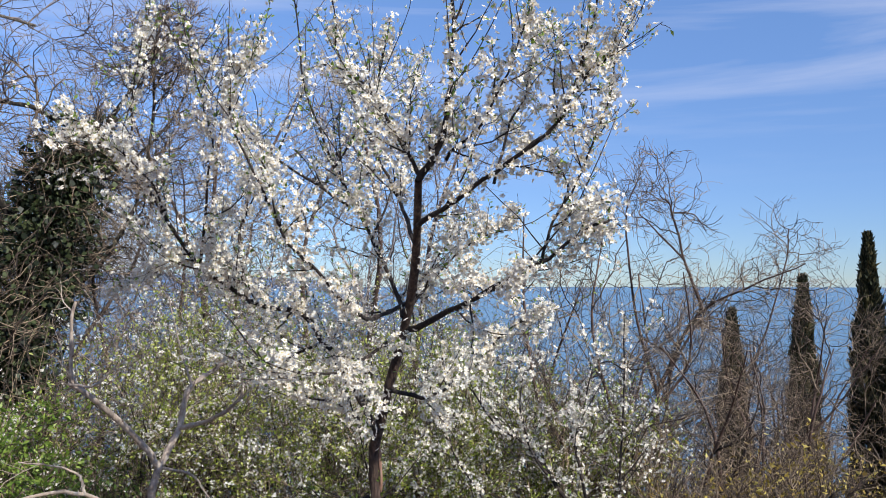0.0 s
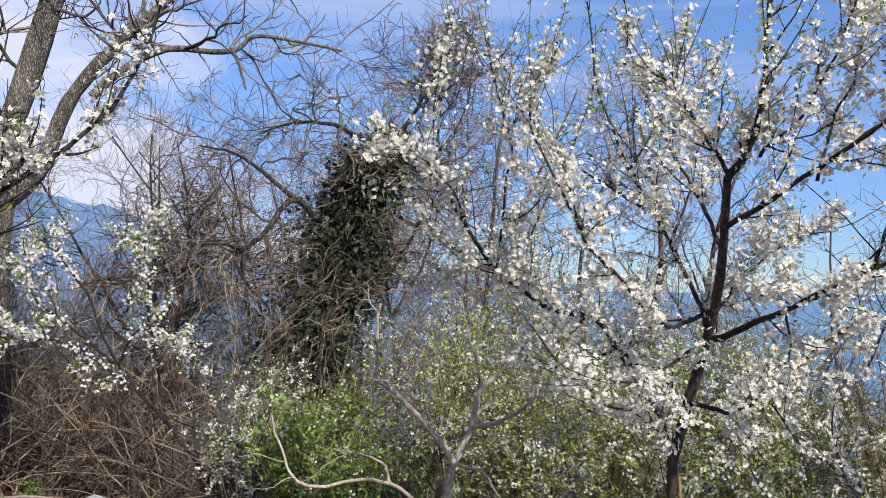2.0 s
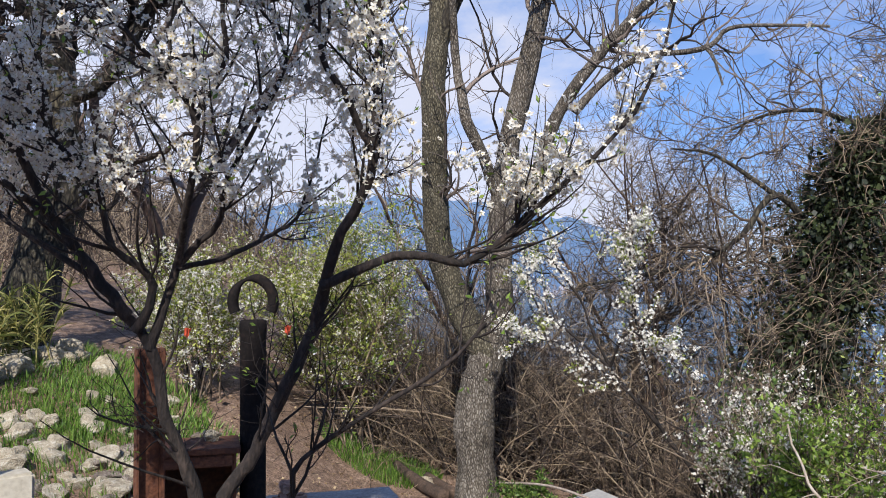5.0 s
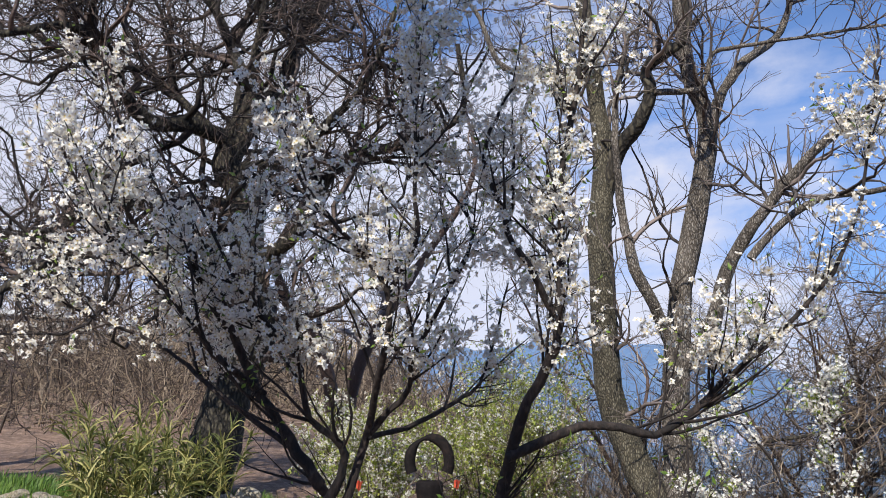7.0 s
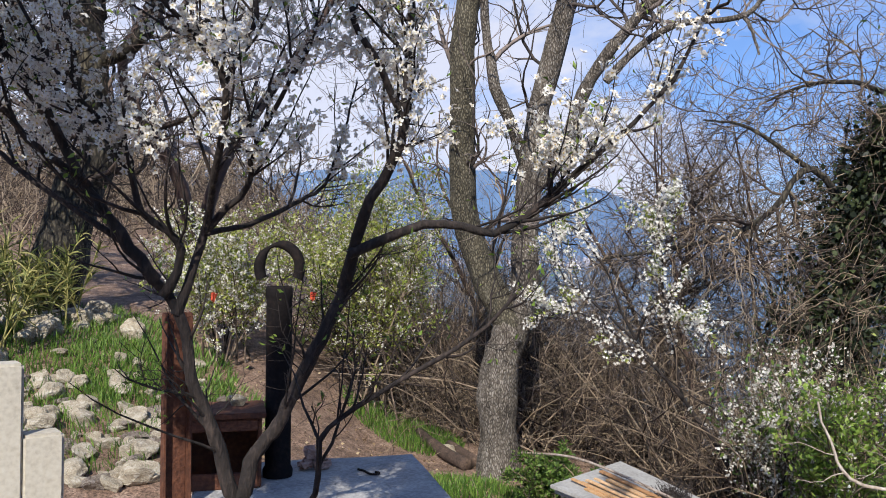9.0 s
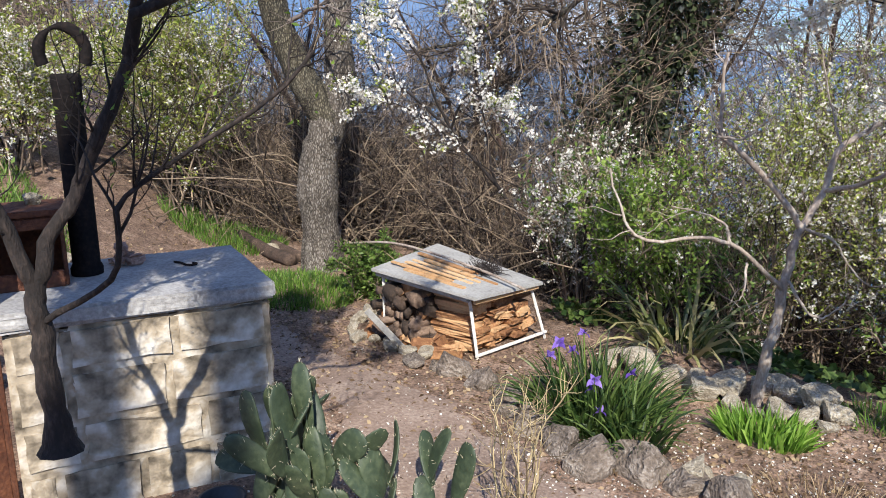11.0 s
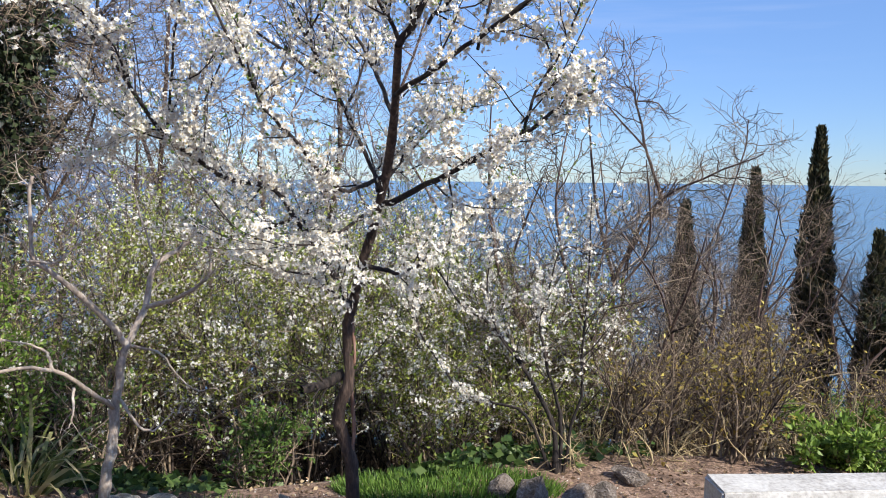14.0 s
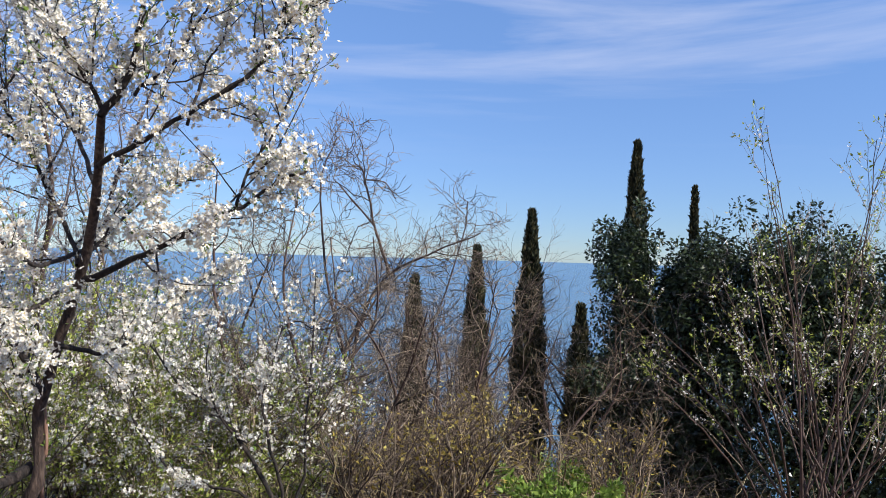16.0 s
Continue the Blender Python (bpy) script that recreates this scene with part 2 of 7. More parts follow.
def water_material():
    m = bpy.data.materials.new("lake_water")
    m.use_nodes = True
    n, l = m.node_tree.nodes, m.node_tree.links
    bsdf = n["Principled BSDF"]
    bsdf.inputs["Base Color"].default_value = (0.07, 0.155, 0.235, 1)
    bsdf.inputs["Roughness"].default_value = 0.22
    co = n.new("ShaderNodeTexCoord")
    t = n.new("ShaderNodeTexNoise")
    t.inputs["Scale"].default_value, t.inputs["Detail"].default_value = 0.5, 8
    l.new(co.outputs["Object"], t.inputs["Vector"])
    bp = n.new("ShaderNodeBump")
    bp.inputs["Strength"].default_value, bp.inputs["Distance"].default_value = 0.6, 0.6
    l.new(t.outputs["Fac"], bp.inputs["Height"])
    l.new(bp.outputs["Normal"], bsdf.inputs["Normal"])
    return m


M["earth"], M["water"] = ground_material(), water_material()
# the blue of distant haze is put into the ridge colour
M["hill_haze"] = material("hill_haze", [(0.07, 0.13, 0.24), (0.10, 0.17, 0.29), (0.15, 0.22, 0.33)], 0.006, rough=1.0, bump=0, fine=0.05)
M["town"] = material("town", [(0.20, 0.22, 0.29), (0.30, 0.29, 0.34), (0.44, 0.42, 0.46)], 0.02, rough=0.9, bump=0, fine=0.2, island=0.6)
M["plaster"] = material("plaster", [(0.55, 0.50, 0.42), (0.66, 0.61, 0.53), (0.72, 0.68, 0.60)], 2, rough=0.95, bump=0.2)


# ---- mesh helpers ----
def unit(v):
    return v / np.maximum(np.linalg.norm(v, axis=-1, keepdims=True), 1e-9)


def mesh(name, verts, faces, mat, smooth=False):
    """faces: an (n, k) array, or a list of such arrays."""
    me = bpy.data.meshes.new(name)
    groups = faces if isinstance(faces, list) else [faces]
    verts = np.asarray(verts, np.float32)
    me.vertices.add(len(verts))
    me.vertices.foreach_set("co", verts.ravel())
    loops = np.concatenate([g.ravel() for g in groups]).astype(np.int32)
    totals = np.concatenate([np.full(len(g), g.shape[1]) for g in groups]).astype(np.int32)
    starts = np.concatenate(([0], np.cumsum(totals)[:-1])).astype(np.int32)
    me.loops.add(len(loops))
    me.loops.foreach_set("vertex_index", loops)
    me.polygons.add(len(totals))
    me.polygons.foreach_set("loop_start", starts)
    me.polygons.foreach_set("loop_total", totals)
    if smooth:
        me.polygons.foreach_set("use_smooth", np.ones(len(totals), bool))
    me.update(calc_edges=True)
    me.validate()
    me.materials.append(M[mat] if isinstance(mat, str) else mat)
    return me


def thing(name, at, label, category, group="", kind=""):
    ob = new(name)
    ob.location = at
    ob.empty_display_size = 0.1
    return tagged(ob, label, category, group, kind)


def part(name, me, parent, label="", kind=""):
    ob = new(name, me)
    ob.parent = parent
    return tagged(ob, label, "", "", kind)


def curve_through(points, n):
    """A smooth line of n points through the given ones."""
    p = np.array(points, float)
    p = np.vstack((2 * p[0] - p[1], p, 2 * p[-1] - p[-2]))
    u = np.linspace(0, len(p) - 3 - 1e-6, n)
    i = u.astype(int)
    f = (u - i)[:, None]
    a, b, c, d = p[i], p[i + 1], p[i + 2], p[i + 3]
    return 0.5 * (2 * b + (c - a) * f + (2 * a - 5 * b + 4 * c - d) * f ** 2 + (3 * b - a - 3 * c + d) * f ** 3)


def tubes(pts, r, n):
    """Round tubes along many lines at once: pts (N, S, 3), r (N, S)."""
    N, S = pts.shape[:2]
    tan = unit(np.gradient(pts, axis=1))
    ref = np.tile(np.array([0.31, 0.87, 0.38]), (N, 1))
    mean = unit(pts[:, -1] - pts[:, 0])
    ref[np.abs((ref * mean).sum(1)) > 0.85] = (0.9, -0.2, 0.1)
    a = unit(np.cross(tan, ref[:, None]))
    b = np.cross(tan, a)
    ang = np.arange(n) * 2 * math.pi / n
    ring = a[:, :, None] * np.cos(ang)[:, None] + b[:, :, None] * np.sin(ang)[:, None]
    v = (pts[:, :, None] + ring * r[:, :, None, None]).reshape(-1, 3)
    base = (np.arange(N) * S * n)[:, None, None] + (np.arange(S - 1) * n)[:, None]
    k, k2 = np.arange(n), (np.arange(n) + 1) % n
    f = np.stack([base + k, base + k2, base + n + k2, base + n + k], -1).reshape(-1, 4)
    return v, f


def sprout(rng, P, D, L, S, wander, up):
    pts = np.empty((len(P), S + 1, 3))
    pts[:, 0], d = P, unit(D)
    for k in range(S):
        d = unit(d + rng.normal(0, wander, (len(P), 3)) + np.array([0, 0, up]))
        pts[:, k + 1] = pts[:, k] + d * (L / S)[:, None]
    return pts


def resample(pts, u):
    """Places on lines pts (N, S, 3) at u in 0..1, one each."""
    S = pts.shape[1]
    x = np.clip(u, 0, 0.9999) * (S - 1)
    i = x.astype(int)
    f = (x - i)[:, None]
    k = np.arange(len(pts))
    return pts[k, i] * (1 - f) + pts[k, i + 1] * f, unit(pts[k, i + 1] - pts[k, i])


def flowers(rng, pos, up, size, petals=5):
    N = len(pos)
    nrm = unit(up)
    a = unit(np.cross(nrm, unit(rng.normal(0, 1, (N, 3)))))
    b = np.cross(nrm, a)
    out = []
    cup = rng.uniform(0.0, 0.55, N)[:, None]
    for k in range(petals):
        th = k * 2 * math.pi / petals + rng.normal(0, 0.12, N)[:, None]
        wd = math.pi / petals * 0.95
        def at_angle(q, rad, h):
            return pos + (a * np.cos(q) + b * np.sin(q)) * size[:, None] * rad + nrm * size[:, None] * h
        out.append(np.stack([at_angle(th, 0.06, 0.0), at_angle(th - wd, 0.62, cup * 0.7),
                             at_angle(th, 1.0, cup), at_angle(th + wd, 0.62, cup * 0.7)], 1))
    v = np.stack(out, 1).reshape(-1, 3)
    return v, np.arange(len(v)).reshape(-1, 4)


def leaves(rng, pos, along, length, width=0.42, fold=0.15, droop=0.0):
    N = len(pos)
    d = unit(along)
    d = unit(d + np.array([0, 0, -droop]))
    s = unit(np.cross(d, unit(rng.normal(0, 1, (N, 3)))))
    nrm = np.cross(s, d)
    L = length[:, None]
    mid = pos + d * L * 0.45
    v = np.stack([pos, mid + s * L * width * 0.5 + nrm * L * fold, pos + d * L - nrm * L * fold * 0.3,
                  mid - s * L * width * 0.5 + nrm * L * fold], 1).reshape(-1, 3)
    return v, np.arange(len(v)).reshape(-1, 4)


class Plant:
    """A tree or shrub grown from its main limbs."""

    def __init__(self, name, base, seed, label, category, bark="plum_bark", twig=None, group="", slim=1.0):
        self.slim = slim
        self.rng = np.random.default_rng(seed)
        self.base = np.array(base, float)
        self.top = thing(name, base, label, category, group)
        self.bark, self.twig = bark, twig or bark
        self.lines, self.radii, self.count = [], [], 0
        self.levels = []

    def limb(self, r0, r1, *points, wiggle=0.008, sides=9, mat=None):
        n = 22
        p = curve_through(points, n)
        length = np.linalg.norm(np.diff(p, axis=0), axis=1).sum()
        w = self.rng.normal(0, wiggle * length ** 0.5, (n, 3))
        w = (w + np.roll(w, 1, 0) + np.roll(w, -1, 0)) / 3
        w[0] = w[-1] = 0
        p = p + w
        u = np.linspace(0, 1, n)
        r = (r0 + (r1 - r0) * u ** 0.8) * (self.slim if self.count else 1.0)
        r = r * (1 + self.rng.normal(0, 0.05, n))
        if self.count == 0:
            r[:4] *= np.array([1.45, 1.25, 1.12, 1.04])
        self.lines.append(p)
        self.radii.append(r)
        v, f = tubes(p[None], r[None], sides)
        part("trunk" if self.count == 0 else "limb", mesh("limb", v - self.base, f, mat or self.bark, True), self.top)
        self.count += 1

    def start(self, skip=0):
        self.levels = [(np.array(self.lines[skip:]), np.array(self.radii[skip:]))]

    def branch(self, count, length, lo=0.2, hi=1.0, angle=(35, 70), wander=0.16, up=0.05, S=6, rmax=0.01, rmin=0.0015, sides=4,
               of=-1, spread=0.5, taper=0.5):
        """Side shoots on the lines of one level; a new level of them."""
        pts, rad = self.levels[of]
        rng = self.rng
        ln = np.linalg.norm(np.diff(pts, axis=1), axis=2).sum(1)
        i = rng.choice(len(pts), count, p=ln / ln.sum())
        u = rng.uniform(lo, hi, count)
        P, T = resample(pts[i], u)
        S0 = pts.shape[1]
        rr = rad[i, np.minimum((u * (S0 - 1)).astype(int), S0 - 1)]
        side = unit(np.cross(T, rng.normal(0, 1, (count, 3))))
        th = np.radians(rng.uniform(*angle, count))[:, None]
        D = T * np.cos(th) + side * np.sin(th)
        L = length * (1 - taper * u) * rng.uniform(1 - spread, 1 + spread, count)
        out = sprout(rng, P, D, L, S, wander, up)
        r0 = np.minimum(rr * 0.75, rmax) * rng.uniform(0.6, 1.0, count)
        r0 = np.maximum(r0, rmin)
        r = r0[:, None] + (rmin * 0.7 - r0)[:, None] * np.linspace(0, 1, S + 1) ** 0.9
        self.levels.append((out, r))
        return self

    def twigs(self, name="crown", sides=4, mat=None, last=None):
        V, F, o = [], [], 0
        for pts, r in self.levels[1:last]:
            v, f = tubes(pts, r, sides)
            V.append(v)
            F.append(f + o)
            o += len(v)
        part(name, mesh(name, np.concatenate(V) - self.base, np.concatenate(F), mat or self.twig, True), self.top, kind="stuff")

    def spots(self, count, of=(-1,), lo=0.1, hi=1.0, spread=0.0):
        rng = self.rng
        ps, ds = [], []
        for k in of:
            pts, _ = self.levels[k]
            i = rng.integers(0, len(pts), count // len(of))
            p, d = resample(pts[i], rng.uniform(lo, hi, len(i)))
            ps.append(p), ds.append(d)
        p, d = np.concatenate(ps), np.concatenate(ds)
        off = unit(np.cross(d, rng.normal(0, 1, p.shape)))
        return p + off * rng.uniform(0.3, 1.0, (len(p), 1)) * spread, d, off

    def bloom(self, count, size, of=(-1,), lo=0.1, hi=1.0, spread=0.012, petals=5, clump=6, pollen=True, floor=-99.0, tight=0.55, fade=None):
        """Flowers in tight clusters along the shoots."""
        rng = self.rng
        p, d, off = self.spots(max(1, count // clump), of, lo, hi, spread)
        keep = p[:, 2] > floor
        if fade:
            keep &= rng.uniform(0, 1, len(p)) < np.interp(p[:, 2], fade, (1.0, 0.3))
        p, d, off = p[keep], d[keep], off[keep]
        n = rng.integers(1, clump * 2, len(p))
        p, d, off = np.repeat(p, n, 0), np.repeat(d, n, 0), np.repeat(off, n, 0)
        j = rng.normal(0, 1, p.shape)
        p = p + j * size * tight + d * rng.normal(0, size * 0.9, (len(p), 1))
        up = off * 0.5 + j * 0.8 + rng.normal(0, 0.35, p.shape) + np.array([0, 0, 0.2])
        s = size * rng.uniform(0.38, 0.56, len(p))
        v, f = flowers(rng, p, up, s, petals)
        part("blossom", mesh("blossom", v - self.base, f, "petal"), self.top, "dense white five-petalled blossom", "stuff")
        if pollen:
            v, f = flowers(rng, p + unit(up) * s[:, None] * 0.12, up, s * 0.30, 3)
            part("pollen", mesh("pollen", v - self.base, f, "pollen"), self.top, "", "stuff")
        return self

    def leaf(self, count, size, mat="leaf_fresh", of=(-1,), lo=0.2, hi=1.0, spread=0.01, width=0.42, name="foliage", jitter=0.7, droop=0.0):
        p, d, off = self.spots(count, of, lo, hi, spread)
        al = d * 0.6 + off * 0.7 + self.rng.normal(0, jitter * 0.5, p.shape)
        v, f = leaves(self.rng, p, al, size * self.rng.uniform(0.5, 1.2, len(p)), width, droop=droop)
        part(name, mesh(name, v - self.base, f, mat), self.top, "", "stuff")
        return self


def smooth(a, b, x):
    t = np.clip((x - a) / (b - a), 0, 1)
    return t * t * (3 - 2 * t)


LAKE = -26.0


def height(x, y):
    """The lie of the land: a garden terrace, a slope down to the lake, a hill to the west."""
    x, y = np.asarray(x, float), np.asarray(y, float)
    edge = np.interp(x, [-30, -9, -6, -4.5, -3, -1.5, 0, 1.2, 3, 6, 20], [16, 8.5, 6.0, 5.4, 4.75, 4.55, 4.75, 5.15, 4.9, 3.6, -6])
    s = np.maximum(0, y - edge)
    down = -0.34 * s - 0.12 * np.minimum(s, 2.0)
    side = (0.26 * np.clip(-x - 4.9, 0, 4.1) + 0.11 * np.maximum(0, -x - 9)) * (1 - smooth(0.42, 0.75, y / np.maximum(-x, 0.5)))
    bumps = 0.03 * np.sin(2.1 * x + 0.7 * y) * np.cos(1.7 * y - 0.4 * x) + 0.012 * np.sin(6.3 * x + 2) * np.sin(5.1 * y)
    far = np.hypot(x, y)
    bumps = bumps - 0.06 * np.exp(-((x + 0.26) ** 2 + (y - 3.4) ** 2) / 0.30)
    h = down + side * (1 - smooth(90, 400, far)) + bumps
    return np.maximum(h, LAKE - 3)


# ---- large structure ----
def build_ground():
    n = 420
    u = np.linspace(-1, 1, n)
    gx = 3.0 * np.sinh(8.0 * u) - 1.0
    gy = 3.0 * np.sinh(8.0 * u) + 3.0
    X, Y = np.meshgrid(gx, gy)
    v = np.stack([X, Y, height(X, Y)], -1).reshape(-1, 3)
    i = (np.arange(n - 1)[:, None] * n + np.arange(n - 1)).ravel()
    f = np.stack([i, i + 1, i + n + 1, i + n], -1)
    ob = new("ground", mesh("ground", v, f, "earth", True))
    tagged(ob, "bare brown garden earth with stones sloping to a lake", "ground", kind="structure")


def build_lake():
    n, k = 96, 40
    ang = np.arange(n) * 2 * math.pi / n
    rad = np.concatenate(([0.1], np.geomspace(60, 4950, k)))
    v = np.stack([np.outer(rad, np.cos(ang)), np.outer(rad, np.sin(ang)), np.full((k + 1, n), LAKE)], -1).reshape(-1, 3)
    a = (np.arange(k)[:, None] * n + np.arange(n)).ravel()
    b = (np.arange(k)[:, None] * n + (np.arange(n) + 1) % n).ravel()
    ob = new("water", mesh("water", v, np.stack([a, b, b + n, a + n], -1), "water", True))
    tagged(ob, "wide blue lake below the garden", "lake", kind="structure")


def build_mountains():
    """Ridges on the far shore, to the west, with haze painted in as blue."""
    rng = np.random.default_rng(5)
    for name, dist, knots, seed in (("backdrop_ridge", 3600, [(8, 0.15), (22, 0.7), (30, 1.3), (35, 2.5), (40, 4.4), (45, 5.7), (52, 6.6), (62, 5.9), (75, 5.2), (100, 4.0)], 3),
                                    ("backdrop_foothills", 2900, [(18, 0.05), (28, 0.3), (34, 0.9), (42, 1.7), (50, 2.4), (60, 2.2), (75, 2.6), (100, 2.0)], 9)):
        az = np.linspace(knots[0][0], knots[-1][0], 260)
        el = np.interp(az, [k[0] for k in knots], [k[1] for k in knots])
        wob = sum(np.sin(az * fq + seed * fq) * am for fq, am in ((0.9, 0.18), (2.3, 0.09), (5.1, 0.05), (11.7, 0.03)))
        el = np.maximum(el + wob * np.minimum(1, el / 2), 0.02)
        rows = 14
        V = []
        for j in range(rows + 1):
            q = j / rows
            d = dist + 900 * q
            z = LAKE - 4 + (np.tan(np.radians(el)) * d - LAKE + 4) * q ** 0.8 * (1 + 0.07 * np.sin(az * 3.1 + q * 9) * (1 - q))
            V.append(np.stack([-d * np.sin(np.radians(az)), d * np.cos(np.radians(az)), z], -1))
        V = np.array(V)
        n = len(az)
        i = (np.arange(rows)[:, None] * n + np.arange(n - 1)).ravel()
        ob = new(name, mesh(name, V.reshape(-1, 3), np.stack([i, i + 1, i + n + 1, i + n], -1), "hill_haze", True))
        tagged(ob, "wooded mountain ridge beyond the lake, painted blue for haze", "mountain", kind="structure")
    # the town along the far shore
    N = 240
    az = np.radians(rng.uniform(20, 66, N))
    d = rng.uniform(2880, 3050, N)
    c = np.stack([-d * np.sin(az), d * np.cos(az), LAKE + (d - 2880) * 0.16 - 3], -1)
    w, dp, h = rng.uniform(6, 22, N), rng.uniform(6, 14, N), rng.uniform(6, 15, N)
    box = np.array([[sx, sy, sz] for sz in (0, 1) for sy in (-1, 1) for sx in (-1, 1)], float)
    roof = np.array([[0, -1, 1.45], [0, 1, 1.45]])
    pts = np.vstack((box, roof))
    v = c[:, None] + pts[None] * np.stack([w / 2, dp / 2, h], -1)[:, None]
    q = np.array([[0, 1, 5, 4], [1, 3, 7, 5], [3, 2, 6, 7], [2, 0, 4, 6], [4, 8, 9, 6], [5, 7, 9, 8]])
    t3 = np.array([[4, 5, 8], [6, 9, 7]])
    o = (np.arange(N) * 10)[:, None, None]
    ob = new("far_town", mesh("far_town", v.reshape(-1, 3), [(q + o).reshape(-1, 4), (t3 + o).reshape(-1, 3)], "town"))
    tagged(ob, "pale houses of a town along the far lake shore", "town", kind="stuff")


def box_mesh(name, size, mat, bevel=0.01, rough=0.0, seed=0, seg=1):
    bm = bmesh.new()
    bmesh.ops.create_cube(bm, size=1.0)
    bmesh.ops.scale(bm, vec=size, verts=bm.verts)
    if seg > 1:
        bmesh.ops.subdivide_edges(bm, edges=bm.edges[:], cuts=seg - 1, use_grid_fill=True)
    if bevel:
        bmesh.ops.bevel(bm, geom=[e for e in bm.edges if e.calc_face_angle(0) > 1], offset=bevel, segments=2, affect="EDGES")
    if rough:
        rg = random.Random(seed)
        for v in bm.verts:
            v.co += Vector((rg.gauss(0, rough), rg.gauss(0, rough), rg.gauss(0, rough)))
    me = bpy.data.meshes.new(name)
    bm.to_mesh(me)
    bm.free()
    me.materials.append(M[mat] if isinstance(mat, str) else mat)
    return me


def build_shade_walls():
    """Unseen plain walls added behind the camera to cast shade over part of the garden."""
    for nm, size, at, turn in (("wall_north", (1.76, 0.3, 5.95), (4.83, -0.79, 2.775), 0.0), ("wall_west", (0.3, 8.0, 5.8), (4.69, -4.60, 2.7), 0.149)):
        ob = new(nm, box_mesh(nm, size, "plaster", 0.0))
        ob.location, ob.rotation_euler = at, (0, 0, turn)
        tagged(ob, "unseen plain rendered wall added to cast shade", "wall", kind="structure")
    # added blocker: shades the plum crown, its opening keeps the stone block sunlit
    tower = new("shade_tower")
    tower.location, tower.rotation_euler = (4.75, -6.35, 0.0), (0, 0, 0.149)
    tagged(tower, "unseen rendered tower added to cast shade, with an opening for sun", "wall", kind="structure")
    for nm, size, at in (("wall", (0.3, 1.0, 9.2), (0, 0, 4.3)), ("pier", (0.3, 0.07, 1.7), (0, -0.465, 9.75)), ("pier", (0.3, 0.07, 1.7), (0, 0.465, 9.75)), ("parapet", (0.3, 1.2, 0.56), (0, -0.1, 10.88))):
        ob = part(nm, box_mesh(nm, size, "plaster", 0.0), tower)
        ob.location = at


build_ground()
build_lake()
build_mountains()
build_shade_walls()


# ---- trees ----
def plum_tree():
    t = Plant("plum_tree", (-0.26, 3.48, 0.0), 11, "plum tree in full white blossom with dark bark", "tree", twig="plum_bark", group="plum trees", slim=0.78)
    t.limb(0.034, 0.0135, (-0.25, 3.46, -0.07), (-0.26, 3.46, 0.15), (-0.27, 3.45, 0.52), (-0.31, 3.41, 0.76), (-0.27, 3.38, 0.92), (-0.29, 3.35, 1.13), (-0.21, 3.21, 1.45), (-0.15, 3.10, 1.67), (-0.10, 2.85, 1.97), (-0.08, 2.62, 2.18), mat="plum_trunk")
    t.limb(0.0161, 0.0060, (-0.08, 2.62, 2.18), (0.00, 2.55, 2.31), (0.03, 2.50, 2.55), (0.03, 2.50, 2.84))
    t.limb(0.0186, 0.0072, (-0.26, 3.24, 1.26), (-0.32, 3.23, 1.39), (-0.48, 3.32, 1.61), (-0.58, 3.37, 1.72), (-0.75, 3.34, 1.75), (-0.87, 3.23, 1.85), (-0.93, 3.11, 1.91), (-1.04, 3.03, 2.12), (-1.20, 3.07, 2.31), (-1.38, 3.11, 2.47))
    t.limb(0.0161, 0.0048, (-0.15, 3.10, 1.67), (0.03, 2.90, 1.75), (0.18, 2.69, 1.84), (0.32, 2.63, 1.92), (0.45, 2.61, 2.02), (0.55, 2.64, 2.06))
    t.limb(0.0136, 0.0036, (-0.15, 3.05, 1.72), (-0.21, 3.19, 1.87), (-0.35, 3.28, 2.15), (-0.44, 3.27, 2.33), (-0.55, 3.25, 2.60), (-0.60, 3.24, 2.99))
    t.limb(0.012, 0.003, (-0.09, 2.75, 2.04), (0.07, 2.60, 2.13), (0.20, 2.49, 2.22), (0.31, 2.43, 2.30), (0.38, 2.42, 2.40), (0.44, 2.41, 2.60), (0.47, 2.40, 2.77))
    t.limb(0.0074, 0.0018, (0.32, 2.63, 1.92), (0.37, 2.67, 2.05), (0.45, 2.66, 2.20), (0.52, 2.65, 2.37), (0.58, 2.69, 2.57), (0.63, 2.73, 2.70))
    t.limb(0.0074, 0.0018, (-0.93, 3.11, 1.91), (-0.84, 2.88, 2.19), (-0.76, 2.64, 2.33), (-0.80, 2.58, 2.56), (-0.85, 2.56, 2.77))
    t.limb(0.0062, 0.0018, (-1.20, 3.07, 2.31), (-1.18, 3.08, 2.61), (-1.13, 3.10, 2.96))
    t.limb(0.0124, 0.0030, (-0.21, 3.19, 1.43), (-0.05, 3.30, 1.39), (0.14, 3.50, 1.49), (0.29, 3.59, 1.65), (0.52, 3.66, 1.75))
    t.limb(0.0112, 0.0030, (-0.14, 3.05, 1.77), (-0.28, 2.79, 1.73), (-0.40, 2.57, 1.89), (-0.49, 2.45, 2.02), (-0.55, 2.44, 2.22))
    t.limb(0.0112, 0.0030, (-0.10, 2.85, 1.99), (-0.19, 3.19, 2.23), (-0.35, 3.48, 2.53), (-0.46, 3.57, 2.88), (-0.51, 3.56, 3.16))
    t.limb(0.0062, 0.0018, (-0.44, 3.27, 2.31), (-0.28, 3.19, 2.59), (-0.21, 3.19, 2.91))
    t.limb(0.0062, 0.0018, (-0.49, 2.45, 2.02), (-0.67, 2.51, 2.40), (-0.57, 2.54, 2.63))
